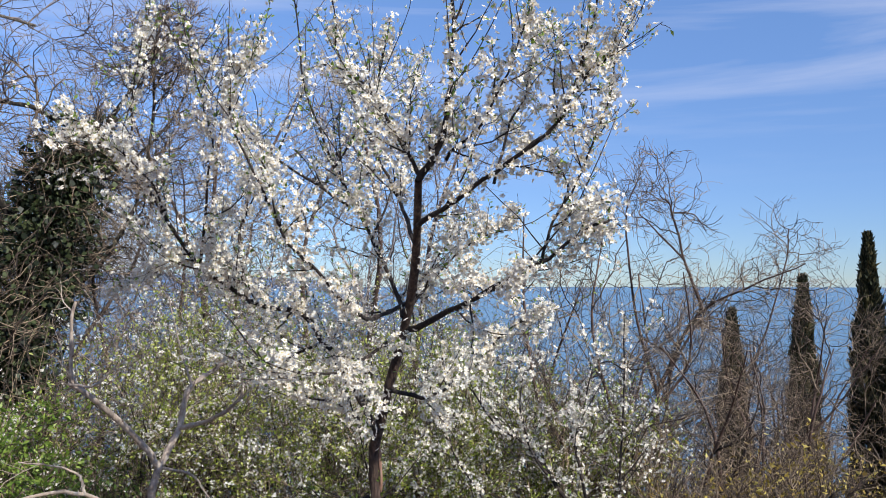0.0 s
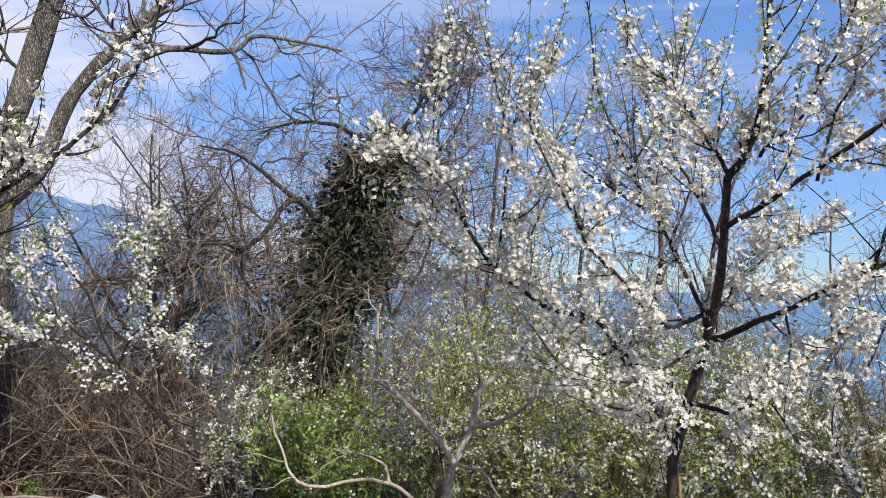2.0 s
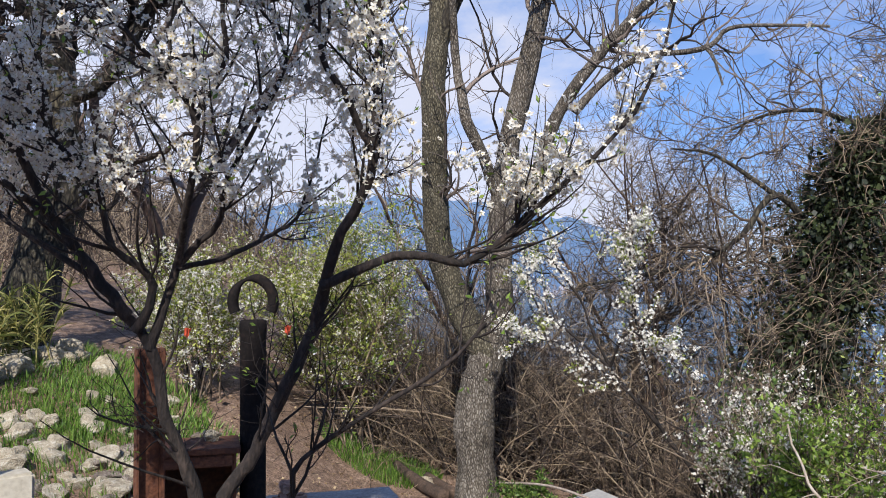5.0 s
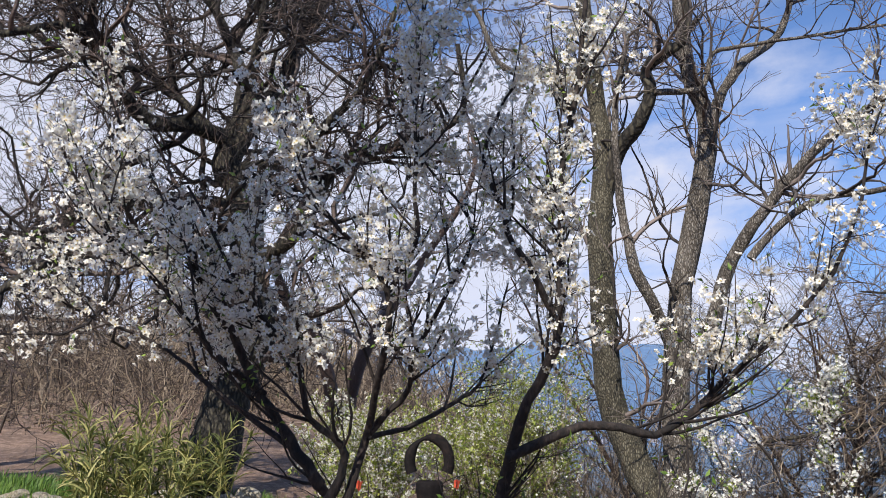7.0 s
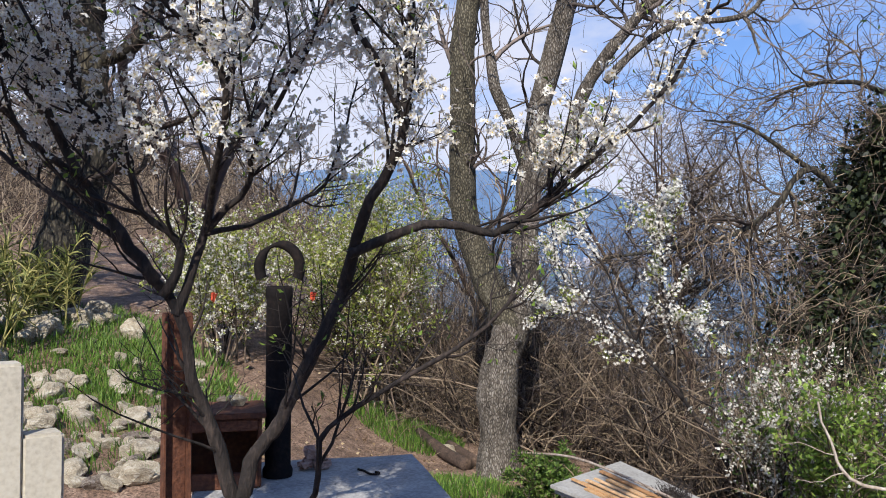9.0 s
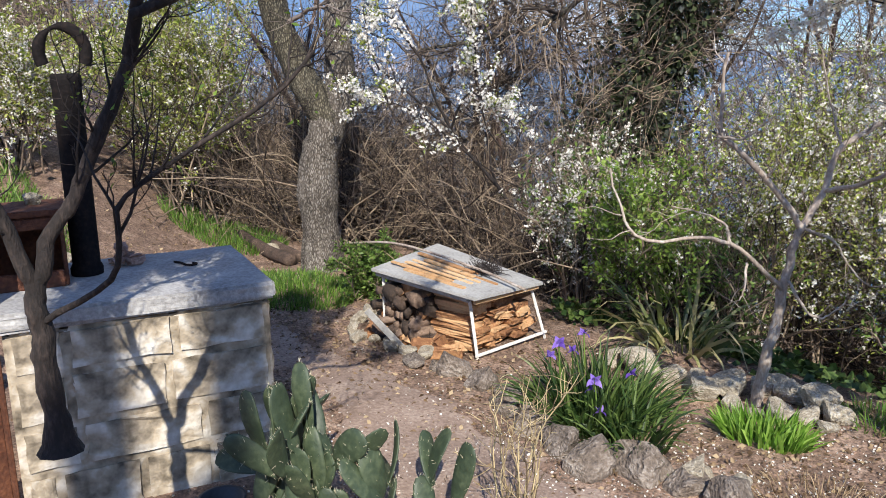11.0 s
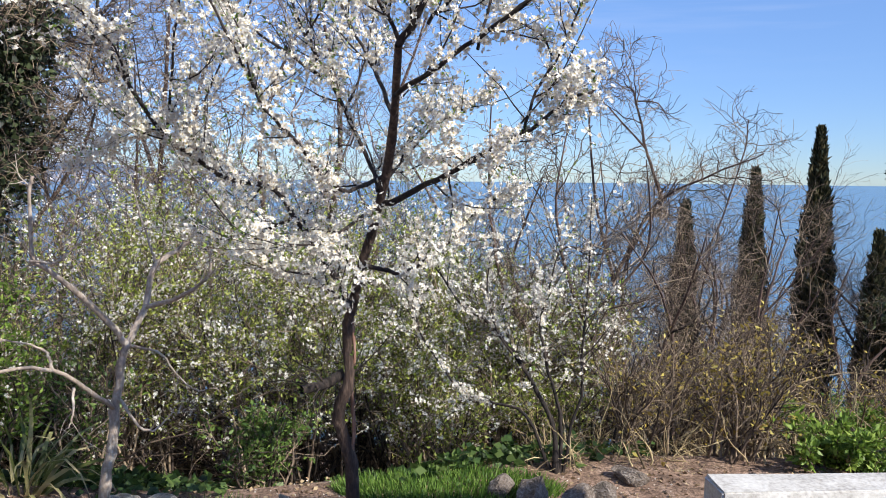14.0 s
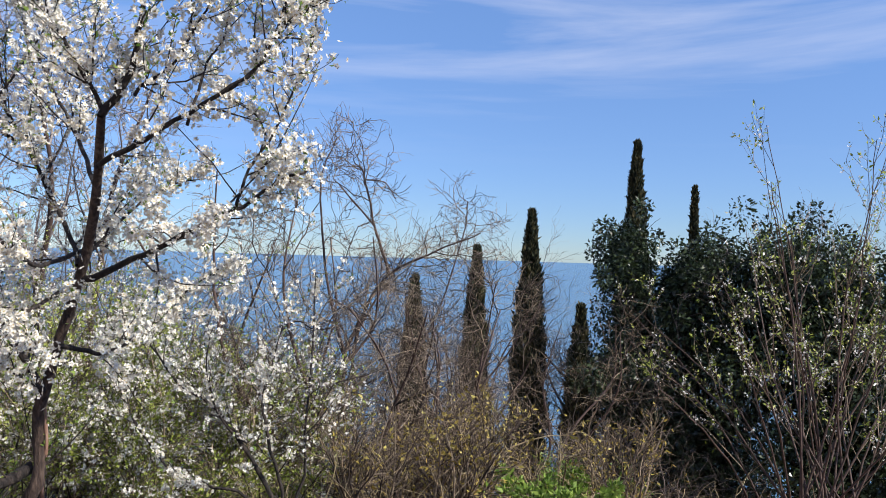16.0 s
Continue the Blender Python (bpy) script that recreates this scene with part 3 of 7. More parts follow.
    t.limb(0.0087, 0.0024, (-0.26, 3.24, 1.26), (-0.38, 2.98, 1.40), (-0.52, 2.85, 1.48), (-0.69, 2.82, 1.66))
    t.limb(0.01, 0.003, (-0.07, 2.62, 2.18), (-0.14, 2.60, 2.32), (-0.20, 2.59, 2.41), (-0.29, 2.63, 2.52), (-0.42, 2.67, 2.58))
    t.limb(0.007, 0.002, (0.38, 2.42, 2.41), (0.44, 2.41, 2.48), (0.50, 2.45, 2.54), (0.57, 2.43, 2.68))
    t.limb(0.007, 0.002, (0.16, 2.54, 2.16), (0.21, 2.59, 2.34), (0.27, 2.59, 2.48), (0.31, 2.63, 2.66), (0.36, 2.68, 2.77))
    t.limb(0.007, 0.002, (0.01, 2.58, 2.24), (0.12, 2.50, 2.34), (0.19, 2.44, 2.47), (0.25, 2.39, 2.62), (0.28, 2.38, 2.72))
    t.limb(0.006, 0.002, (0.40, 2.67, 2.10), (0.42, 2.77, 2.22), (0.31, 2.88, 2.33), (0.24, 2.99, 2.48))
    t.limb(0.008, 0.002, (-0.38, 3.28, 2.16), (-0.58, 3.15, 2.29), (-0.73, 3.01, 2.40), (-0.78, 2.90, 2.50), (-0.70, 2.92, 2.63), (-0.66, 2.93, 2.75))
    t.limb(0.008, 0.002, (-0.79, 3.33, 1.75), (-0.88, 3.49, 2.04), (-0.79, 3.61, 2.35), (-0.67, 3.74, 2.69), (-0.64, 3.75, 3.06))
    t.limb(0.008, 0.002, (-0.28, 3.24, 2.01), (-0.22, 3.39, 2.25), (-0.16, 3.50, 2.58), (-0.08, 3.50, 2.88))
    t.limb(0.009, 0.003, (-0.18, 3.09, 1.64), (-0.29, 2.89, 1.57), (-0.38, 2.72, 1.55), (-0.56, 2.64, 1.59), (-0.69, 2.61, 1.74))
    t.limb(0.009, 0.003, (-0.15, 3.05, 1.72), (-0.01, 3.30, 1.90), (0.16, 3.40, 2.04), (0.35, 3.48, 2.17))
    t.limb(0.009, 0.003, (-0.48, 3.32, 1.61), (-0.68, 3.43, 1.52), (-0.86, 3.50, 1.51), (-1.00, 3.56, 1.60))
    t.limb(0.006, 0.002, (-1.04, 3.03, 2.12), (-1.05, 2.81, 2.24), (-1.15, 2.72, 2.34), (-1.25, 2.61, 2.42))
    t.limb(0.006, 0.002, (-0.93, 3.11, 1.91), (-1.09, 3.22, 1.98), (-1.24, 3.27, 2.08), (-1.38, 3.33, 2.24))
    t.limb(0.030, 0.024, (-0.30, 3.40, 0.95), (-0.38, 3.37, 0.91), (-0.47, 3.33, 0.90))
    t.limb(0.012, 0.008, (-0.27, 3.46, 0.40), (-0.26, 3.42, 0.72), (-0.26, 3.38, 0.97), (-0.26, 3.34, 1.21), mat="peeled_bark")
    t.start(1)
    t.branch(240, 0.29, 0.04, 0.82, (30, 70), 0.13, 0.05, rmax=0.005, rmin=0.0014)
    t.branch(620, 0.13, 0.05, 1.0, (30, 70), 0.14, 0.05, rmax=0.003, rmin=0.0011)
    t.branch(60, 0.55, 0.35, 1.0, (10, 35), 0.06, 0.14, rmax=0.004, rmin=0.0014, of=0, taper=0.3)
    t.twigs()
    t.bloom(6000, 0.025, of=(0,), lo=0.22, hi=0.97, spread=0.012, clump=6, floor=1.35, tight=0.7)
    t.bloom(19500, 0.025, of=(1, 1, 2), lo=0.05, hi=1.0, spread=0.010, clump=6, floor=1.2, fade=(2.05, 2.5), tight=0.75)
    t.bloom(700, 0.018, of=(3,), lo=0.1, spread=0.006, clump=2, floor=1.3, tight=0.4)
    t.leaf(3600, 0.021, "leaf_fresh", of=(0, 1, 2), lo=0.5, spread=0.008)
    t.leaf(700, 0.020, "leaf_fresh", of=(3,), lo=0.3, spread=0.004)


def shaded_plum_tree():
    t = Plant("plum_tree", (-2.33, 0.89, 0.0), 23, "many-stemmed plum tree in white blossom beside the stone block", "tree", group="plum trees")
    t.limb(0.0375, 0.0245, (-2.33, 0.89, 0.74), (-2.33, 0.88, 1.04), (-2.34, 0.88, 1.21))
    t.limb(0.0210, 0.0126, (-2.34, 0.88, 1.20), (-2.35, 0.84, 1.35), (-2.38, 0.78, 1.50), (-2.39, 0.75, 1.67), (-2.39, 0.67, 1.79))
    t.limb(0.0180, 0.0042, (-2.39, 0.68, 1.78), (-2.40, 0.61, 1.88), (-2.42, 0.53, 2.01), (-2.44, 0.44, 2.17), (-2.46, 0.35, 2.31), (-2.48, 0.22, 2.55), (-2.50, 0.09, 2.80))
    t.limb(0.0135, 0.0035, (-2.39, 0.70, 1.74), (-2.35, 0.73, 1.86), (-2.34, 0.62, 1.96), (-2.35, 0.59, 2.09), (-2.34, 0.45, 2.26), (-2.37, 0.29, 2.53))
    t.limb(0.0135, 0.0035, (-2.39, 0.735, 1.69), (-2.37, 0.80, 1.91), (-2.23, 0.77, 2.06), (-2.11, 0.74, 2.25), (-2.11, 0.67, 2.34), (-2.10, 0.54, 2.46), (-2.14, 0.43, 2.67))
    t.limb(0.0105, 0.0028, (-2.37, 0.81, 1.91), (-2.29, 0.88, 2.03), (-2.18, 0.86, 2.14), (-2.06, 0.89, 2.28), (-2.03, 0.93, 2.43), (-2.12, 0.76, 2.68))
    t.limb(0.0210, 0.0168, (-2.33, 0.89, 1.21), (-2.31, 0.93, 1.33), (-2.28, 0.99, 1.43), (-2.24, 1.07, 1.62), (-2.20, 1.13, 1.78))
    t.limb(0.0180, 0.0056, (-2.205, 1.12, 1.76), (-2.10, 1.11, 1.94), (-2.01, 1.15, 2.09), (-1.96, 1.14, 2.20), (-1.95, 1.15, 2.36), (-1.94, 1.16, 2.62), (-1.90, 1.21, 2.90), (-1.88, 1.23, 3.17))
    t.limb(0.0150, 0.0035, (-2.145, 1.10, 1.85), (-2.07, 1.23, 1.92), (-2.00, 1.33, 1.93), (-1.92, 1.41, 1.91), (-1.86, 1.48, 1.96), (-1.77, 1.56, 2.07), (-1.70, 1.69, 2.20), (-1.64, 1.80, 2.34), (-1.59, 1.89, 2.57), (-1.59, 1.95, 2.77))
    t.limb(0.0090, 0.0028, (-2.40, 0.61, 1.87), (-2.55, 0.43, 2.03), (-2.67, 0.31, 2.15), (-2.80, 0.11, 2.24), (-2.91, -0.08, 2.33))
    t.limb(0.0090, 0.0028, (-2.37, 0.80, 1.90), (-2.41, 1.08, 1.99), (-2.44, 1.22, 2.11), (-2.40, 1.28, 2.37))
    t.limb(0.0090, 0.0028, (-2.11, 0.74, 2.25), (-2.05, 0.79, 2.41), (-2.05, 0.78, 2.71), (-2.05, 0.80, 3.03))
    t.limb(0.0105, 0.0028, (-2.42, 0.53, 2.01), (-2.35, 0.38, 2.11), (-2.39, 0.20, 2.30), (-2.40, 0.09, 2.41), (-2.40, -0.02, 2.61))
    t.limb(0.0105, 0.0028, (-1.96, 1.14, 2.20), (-1.98, 1.01, 2.42), (-2.01, 0.97, 2.65), (-1.95, 1.06, 2.86))
    t.limb(0.0090, 0.0042, (-2.34, 0.88, 1.09), (-2.03, 0.93, 1.26), (-1.97, 0.93, 1.44), (-1.90, 1.05, 1.53), (-1.78, 1.21, 1.65), (-1.71, 1.29, 1.76))
    t.start(1)
    t.branch(230, 0.38, 0.2, 1.0, (22, 55), 0.12, 0.12, rmax=0.006, rmin=0.0014)
    t.branch(520, 0.14, 0.05, 1.0, (35, 75), 0.16, 0.06, rmax=0.003, rmin=0.001)
    t.branch(1400, 0.07, 0.0, 1.0, (40, 80), 0.15, 0.05, S=3, rmax=0.002, rmin=0.0009)
    t.twigs()
    t.bloom(14500, 0.023, of=(0, 1, 1, 2, 2, 3), lo=0.12, spread=0.010, clump=6, floor=2.08, tight=0.7)
    t.leaf(1300, 0.020, "leaf_fresh", of=(1, 2, 3), lo=0.6, spread=0.006)


def ash_tree():
    t = Plant("ash_tree", (-5.44, 4.57, -0.1), 31, "tall bare ash tree with fissured grey bark and forked trunk", "tree", "ash_bark", "grey_twig")
    t.limb(0.175, 0.155, (-5.44, 4.57, -0.12), (-5.43, 4.58, 0.29), (-5.44, 4.57, 0.82), (-5.38, 4.63, 1.16), (-5.34, 4.68, 1.34))
    t.limb(0.15, 0.06, (-5.35, 4.67, 1.30), (-5.44, 4.56, 1.50), (-5.54, 4.45, 1.81), (-5.62, 4.32, 2.28), (-5.48, 4.18, 3.38), (-5.45, 4.22, 4.12), (-5.46, 4.21, 4.89), (-5.51, 4.14, 5.72), (-5.74, 4.17, 7.04), mat="mossy_ash")
    t.limb(0.14, 0.05, (-5.34, 4.68, 1.30), (-5.27, 4.75, 1.63), (-5.26, 4.72, 2.28), (-5.20, 4.79, 3.06), (-5.06, 4.92, 3.86), (-4.98, 5.00, 4.51), (-5.08, 4.91, 5.05), (-5.10, 4.88, 6.05), (-5.08, 4.91, 6.98))
    t.limb(0.08, 0.02, (-5.26, 4.73, 2.41), (-5.00, 4.84, 2.71), (-4.80, 4.89, 3.18), (-4.52, 5.00, 3.57), (-4.13, 5.18, 4.01), (-3.63, 5.39, 4.35), (-3.20, 5.63, 4.68))
    t.limb(0.06, 0.02, (-5.00, 4.98, 4.46), (-4.79, 5.17, 4.94), (-4.61, 5.57, 5.35), (-4.47, 5.79, 6.08))
    t.limb(0.06, 0.02, (-5.25, 4.73, 2.59), (-5.20, 4.34, 3.16), (-5.26, 4.28, 3.59), (-5.22, 4.17, 4.39), (-5.12, 4.29, 5.24))
    t.limb(0.075, 0.035, (-5.44, 4.24, 3.9), (-5.30, 4.28, 4.25), (-5.09, 4.32, 4.40), (-4.94, 4.33, 4.64), (-4.96, 4.31, 4.84), (-4.75, 4.39, 4.94), (-4.65, 4.49, 5.07), (-4.63, 4.50, 5.57), mat="moss_bark")
    t.limb(0.035, 0.01, (-4.53, 4.86, 3.23), (-4.18, 5.15, 3.63), (-3.68, 5.38, 3.64), (-3.50, 5.49, 3.78), (-2.89, 5.70, 3.67))
    t.limb(0.018, 0.008, (-3.67, 5.39, 3.64), (-3.62, 5.42, 3.53), (-3.58, 5.44, 3.35))
    t.limb(0.045, 0.015, (-5.44, 4.23, 4.89), (-5.84, 4.04, 5.12), (-6.10, 3.67, 5.20), (-6.24, 3.45, 5.78), (-6.44, 3.08, 6.37))
    t.limb(0.03, 0.01, (-4.94, 4.33, 4.64), (-4.59, 4.54, 4.59), (-4.51, 4.61, 4.87), (-4.23, 4.72, 4.84), (-3.43, 5.16, 4.74))
    t.start(1)
    t.branch(95, 1.3, 0.3, 1.0, (30, 70), 0.25, 0.08, S=9, rmax=0.028, rmin=0.005)
    t.branch(560, 0.55, 0.1, 1.0, (30, 70), 0.2, 0.06, rmax=0.011, rmin=0.0035)
    t.branch(1500, 0.26, 0.0, 1.0, (30, 70), 0.18, 0.06, S=4, rmax=0.005, rmin=0.002)
    t.twigs(sides=4)


def oak_tree():
    t = Plant("oak_tree", (-10.07, 2.20, 1.2), 41, "large bare old oak with crooked dark limbs", "tree", "moss_bark", "oak_twig")
    t.limb(0.32, 0.27, (-10.1, 2.0, 0.8), (-10.07, 2.20, 1.99), (-10.04, 2.36, 2.62))
    t.limb(0.27, 0.17, (-10.07, 2.20, 1.99), (-10.04, 2.36, 2.62), (-9.95, 2.58, 3.05), (-9.98, 2.45, 3.74), (-10.01, 2.33, 4.80), (-10.06, 2.10, 5.22), (-10.02, 2.28, 5.73), (-10.01, 2.32, 6.23))
    t.limb(0.12, 0.04, (-10.05, 2.15, 5.53), (-9.77, 1.54, 5.54), (-9.63, 1.08, 5.44), (-9.47, 0.73, 5.75), (-9.28, 0.56, 6.04), (-9.10, 0.14, 6.15), (-9.00, -0.46, 5.85))
    t.limb(0.12, 0.04, (-10.01, 2.33, 6.00), (-10.19, 2.81, 6.45), (-10.33, 3.06, 7.27), (-10.44, 3.65, 8.28))
    t.limb(0.1, 0.03, (-9.97, 2.50, 4.02), (-9.36, 2.79, 4.21), (-8.92, 3.16, 5.05), (-8.48, 3.69, 5.21), (-8.30, 4.05, 5.36), (-8.11, 4.40, 5.71), (-8.14, 4.34, 6.51))
    t.limb(0.1, 0.03, (-10.01, 2.33, 4.65), (-10.68, 1.56, 4.87), (-10.78, 0.61, 4.54), (-10.70, 0.08, 4.18), (-10.28, -0.80, 4.11))
    t.limb(0.09, 0.03, (-10.01, 2.32, 6.23), (-10.48, 2.09, 7.18), (-10.65, 1.70, 8.01), (-10.76, 0.92, 8.77))
    t.limb(0.09, 0.03, (-10.02, 2.29, 4.29), (-9.16, 1.54, 3.89), (-8.80, 0.27, 3.56), (-8.80, -0.42, 2.97))
    t.limb(0.09, 0.03, (-10.01, 2.32, 6.16), (-9.60, 2.32, 6.83), (-9.19, 2.30, 7.55))
    t.limb(0.07, 0.03, (-10.02, 2.31, 5.17), (-8.90, 2.60, 5.09), (-8.18, 3.13, 5.75), (-7.85, 3.38, 6.56))
    t.limb(0.07, 0.03, (-10.04, 2.20, 5.38), (-11.23, 1.22, 6.73), (-11.70, 0.11, 7.01), (-11.67, -1.00, 7.94))
    t.start(1)
    t.branch(230, 2.6, 0.12, 1.0, (35, 80), 0.42, 0.06, S=10, rmax=0.07, rmin=0.008)
    t.branch(1300, 1.1, 0.1, 1.0, (35, 75), 0.32, 0.05, S=7, rmax=0.018, rmin=0.004)
    t.branch(6500, 0.6, 0.0, 1.0, (35, 80), 0.38, 0.04, S=6, rmax=0.009, rmin=0.0034)
    t.branch(7500, 0.28, 0.0, 1.0, (35, 80), 0.25, 0.04, S=3, rmax=0.005, rmin=0.0026)
    t.twigs(sides=3)


def fig_tree():
    t = Plant("fig_tree", (-1.56, 4.06, -0.05), 51, "small leafless fig tree with smooth pale grey bark", "tree", "fig_bark", "fig_bark")
    t.limb(0.0299, 0.0253, (-1.56, 4.06, -0.06), (-1.53, 4.07, 0.22), (-1.49, 4.08, 0.44), (-1.48, 4.09, 0.62))
    t.limb(0.0235, 0.0175, (-1.48, 4.09, 0.60), (-1.45, 4.10, 0.82), (-1.42, 4.11, 0.94))
    t.limb(0.0185, 0.0070, (-1.42, 4.11, 0.93), (-1.46, 4.10, 1.00), (-1.55, 3.96, 1.17), (-1.68, 3.81, 1.35), (-1.73, 3.78, 1.40), (-1.73, 3.78, 1.63), (-1.71, 3.79, 1.76))
    t.limb(0.0190, 0.0110, (-1.42, 4.11, 0.93), (-1.37, 4.23, 1.09), (-1.32, 4.24, 1.29), (-1.24, 4.37, 1.38), (-1.17, 4.38, 1.42))
    t.limb(0.0140, 0.0060, (-1.36, 4.23, 1.10), (-1.15, 4.08, 1.17), (-1.00, 4.01, 1.28), (-0.98, 4.01, 1.41))
    t.limb(0.0125, 0.0042, (-1.48, 4.09, 0.60), (-1.52, 3.86, 0.76), (-1.62, 3.72, 0.89), (-1.71, 3.58, 0.93), (-1.88, 3.38, 0.93), (-1.97, 3.34, 1.02), (-2.01, 3.32, 1.13), (-2.03, 3.30, 1.26))
    t.limb(0.0085, 0.0030, (-1.62, 3.72, 0.89), (-1.67, 3.70, 1.00), (-1.87, 3.61, 1.06))
    t.limb(0.0085, 0.0030, (-1.46, 4.09, 0.66), (-1.30, 3.93, 0.56), (-1.23, 3.95, 0.55), (-1.16, 3.97, 0.64))
    t.limb(0.0085, 0.0030, (-1.42, 4.11, 0.93), (-1.32, 4.34, 0.82), (-1.22, 4.47, 0.62), (-1.06, 4.51, 0.59))
    t.limb(0.0071, 0.0030, (-1.58, 3.84, 0.78), (-1.55, 3.75, 0.68), (-1.57, 3.74, 0.62))
    t.limb(0.0071, 0.0023, (-1.73, 3.78, 1.38), (-1.59, 3.73, 1.38), (-1.51, 3.76, 1.47))
    t.limb(0.0071, 0.0030, (-1.30, 4.25, 1.29), (-1.39, 4.33, 1.50), (-1.45, 4.31, 1.77))
    t.start(1)
    t.branch(40, 0.28, 0.3, 1.0, (30, 70), 0.2, 0.06, rmax=0.006, rmin=0.002)
    t.branch(60, 0.12, 0.2, 1.0, (30, 70), 0.2, 0.06, S=4, rmax=0.003, rmin=0.0015)
    t.twigs()


def young_plum_shrub():
    t = Plant("plum_shrub", (0.9, 4.8, -0.02), 61, "dark-stemmed young plum shrub with sparse white blossom", "shrub")
    t.limb(0.0180, 0.0048, (0.90, 4.80, -0.05), (0.84, 4.82, 0.32), (0.66, 4.85, 0.69), (0.46, 4.88, 0.91), (0.32, 4.89, 0.99), (0.15, 4.90, 1.23))
    t.limb(0.0144, 0.0036, (0.91, 4.80, -0.03), (0.90, 4.80, 0.39), (0.79, 4.82, 0.80), (0.81, 4.82, 1.04), (0.90, 4.80, 1.41))
    t.limb(0.0120, 0.0036, (0.88, 4.81, -0.03), (0.70, 4.84, 0.35), (0.50, 4.87, 0.40), (0.30, 4.89, 0.50), (0.09, 4.90, 0.78), (0.02, 4.91, 1.05))
    t.limb(0.0120, 0.0036, (0.93, 4.80, -0.03), (1.00, 4.78, 0.37), (1.03, 4.77, 0.68), (1.06, 4.77, 1.28), (1.06, 4.77, 1.67))
    t.limb(0.0096, 0.0030, (0.70, 4.84, 0.66), (0.55, 4.76, 0.81), (0.45, 4.68, 1.06), (0.47, 4.67, 1.35))
    t.start(0)
    t.branch(40, 0.5, 0.3, 1.0, (25, 60), 0.15, 0.12, rmax=0.006, rmin=0.002)
    t.branch(120, 0.25, 0.1, 1.0, (30, 70), 0.15, 0.08, rmax=0.003, rmin=0.0015)
    t.twigs()
    t.bloom(2400, 0.027, of=(0, 1, 2), lo=0.4, spread=0.012, clump=6)
    t.leaf(300, 0.03, "leaf_fresh", of=(1, 2), lo=0.5)


def robinia_tree():
    t = Plant("bare_tree", (2.36, 8.70, -1.3), 71, "slender bare tree with crooked brown branches", "tree", "young_bark", "brown_twig", "bare trees")
    t.limb(0.0434, 0.0180, (2.36, 8.70, -1.12), (2.30, 8.71, -0.23), (2.29, 8.72, 0.68))
    t.limb(0.0217, 0.0060, (2.29, 8.72, 0.68), (2.17, 8.75, 1.08), (2.03, 8.78, 1.76), (2.00, 8.79, 2.62), (2.14, 8.76, 2.99))
    t.limb(0.0248, 0.0060, (2.29, 8.72, 0.68), (2.49, 8.66, 1.15), (2.67, 8.39, 1.57), (3.06, 8.04, 1.82), (3.46, 7.76, 2.03))
    t.limb(0.0186, 0.0072, (2.67, 8.39, 1.57), (2.49, 8.35, 2.07), (2.37, 8.38, 2.60), (2.30, 8.40, 2.72))
    t.limb(0.0093, 0.0036, (2.37, 8.38, 2.57), (2.55, 8.22, 2.53), (2.63, 8.09, 2.36))
    t.limb(0.0124, 0.0036, (2.49, 8.35, 2.07), (2.13, 8.45, 2.48), (2.05, 8.47, 2.57))
    t.limb(0.0186, 0.0060, (2.30, 8.71, -0.23), (2.85, 9.07, 0.28), (3.41, 9.19, 0.80), (3.86, 9.23, 1.93), (3.92, 9.20, 2.46))
    t.start(0)
    t.branch(80, 0.9, 0.2, 1.0, (35, 75), 0.28, 0.04, S=8, rmax=0.014, rmin=0.004)
    t.branch(420, 0.45, 0.1, 1.0, (35, 75), 0.30, 0.02, rmax=0.007, rmin=0.003)
    t.branch(1600, 0.22, 0.0, 1.0, (35, 75), 0.25, 0.02, S=4, rmax=0.004, rmin=0.002)
    t.twigs()


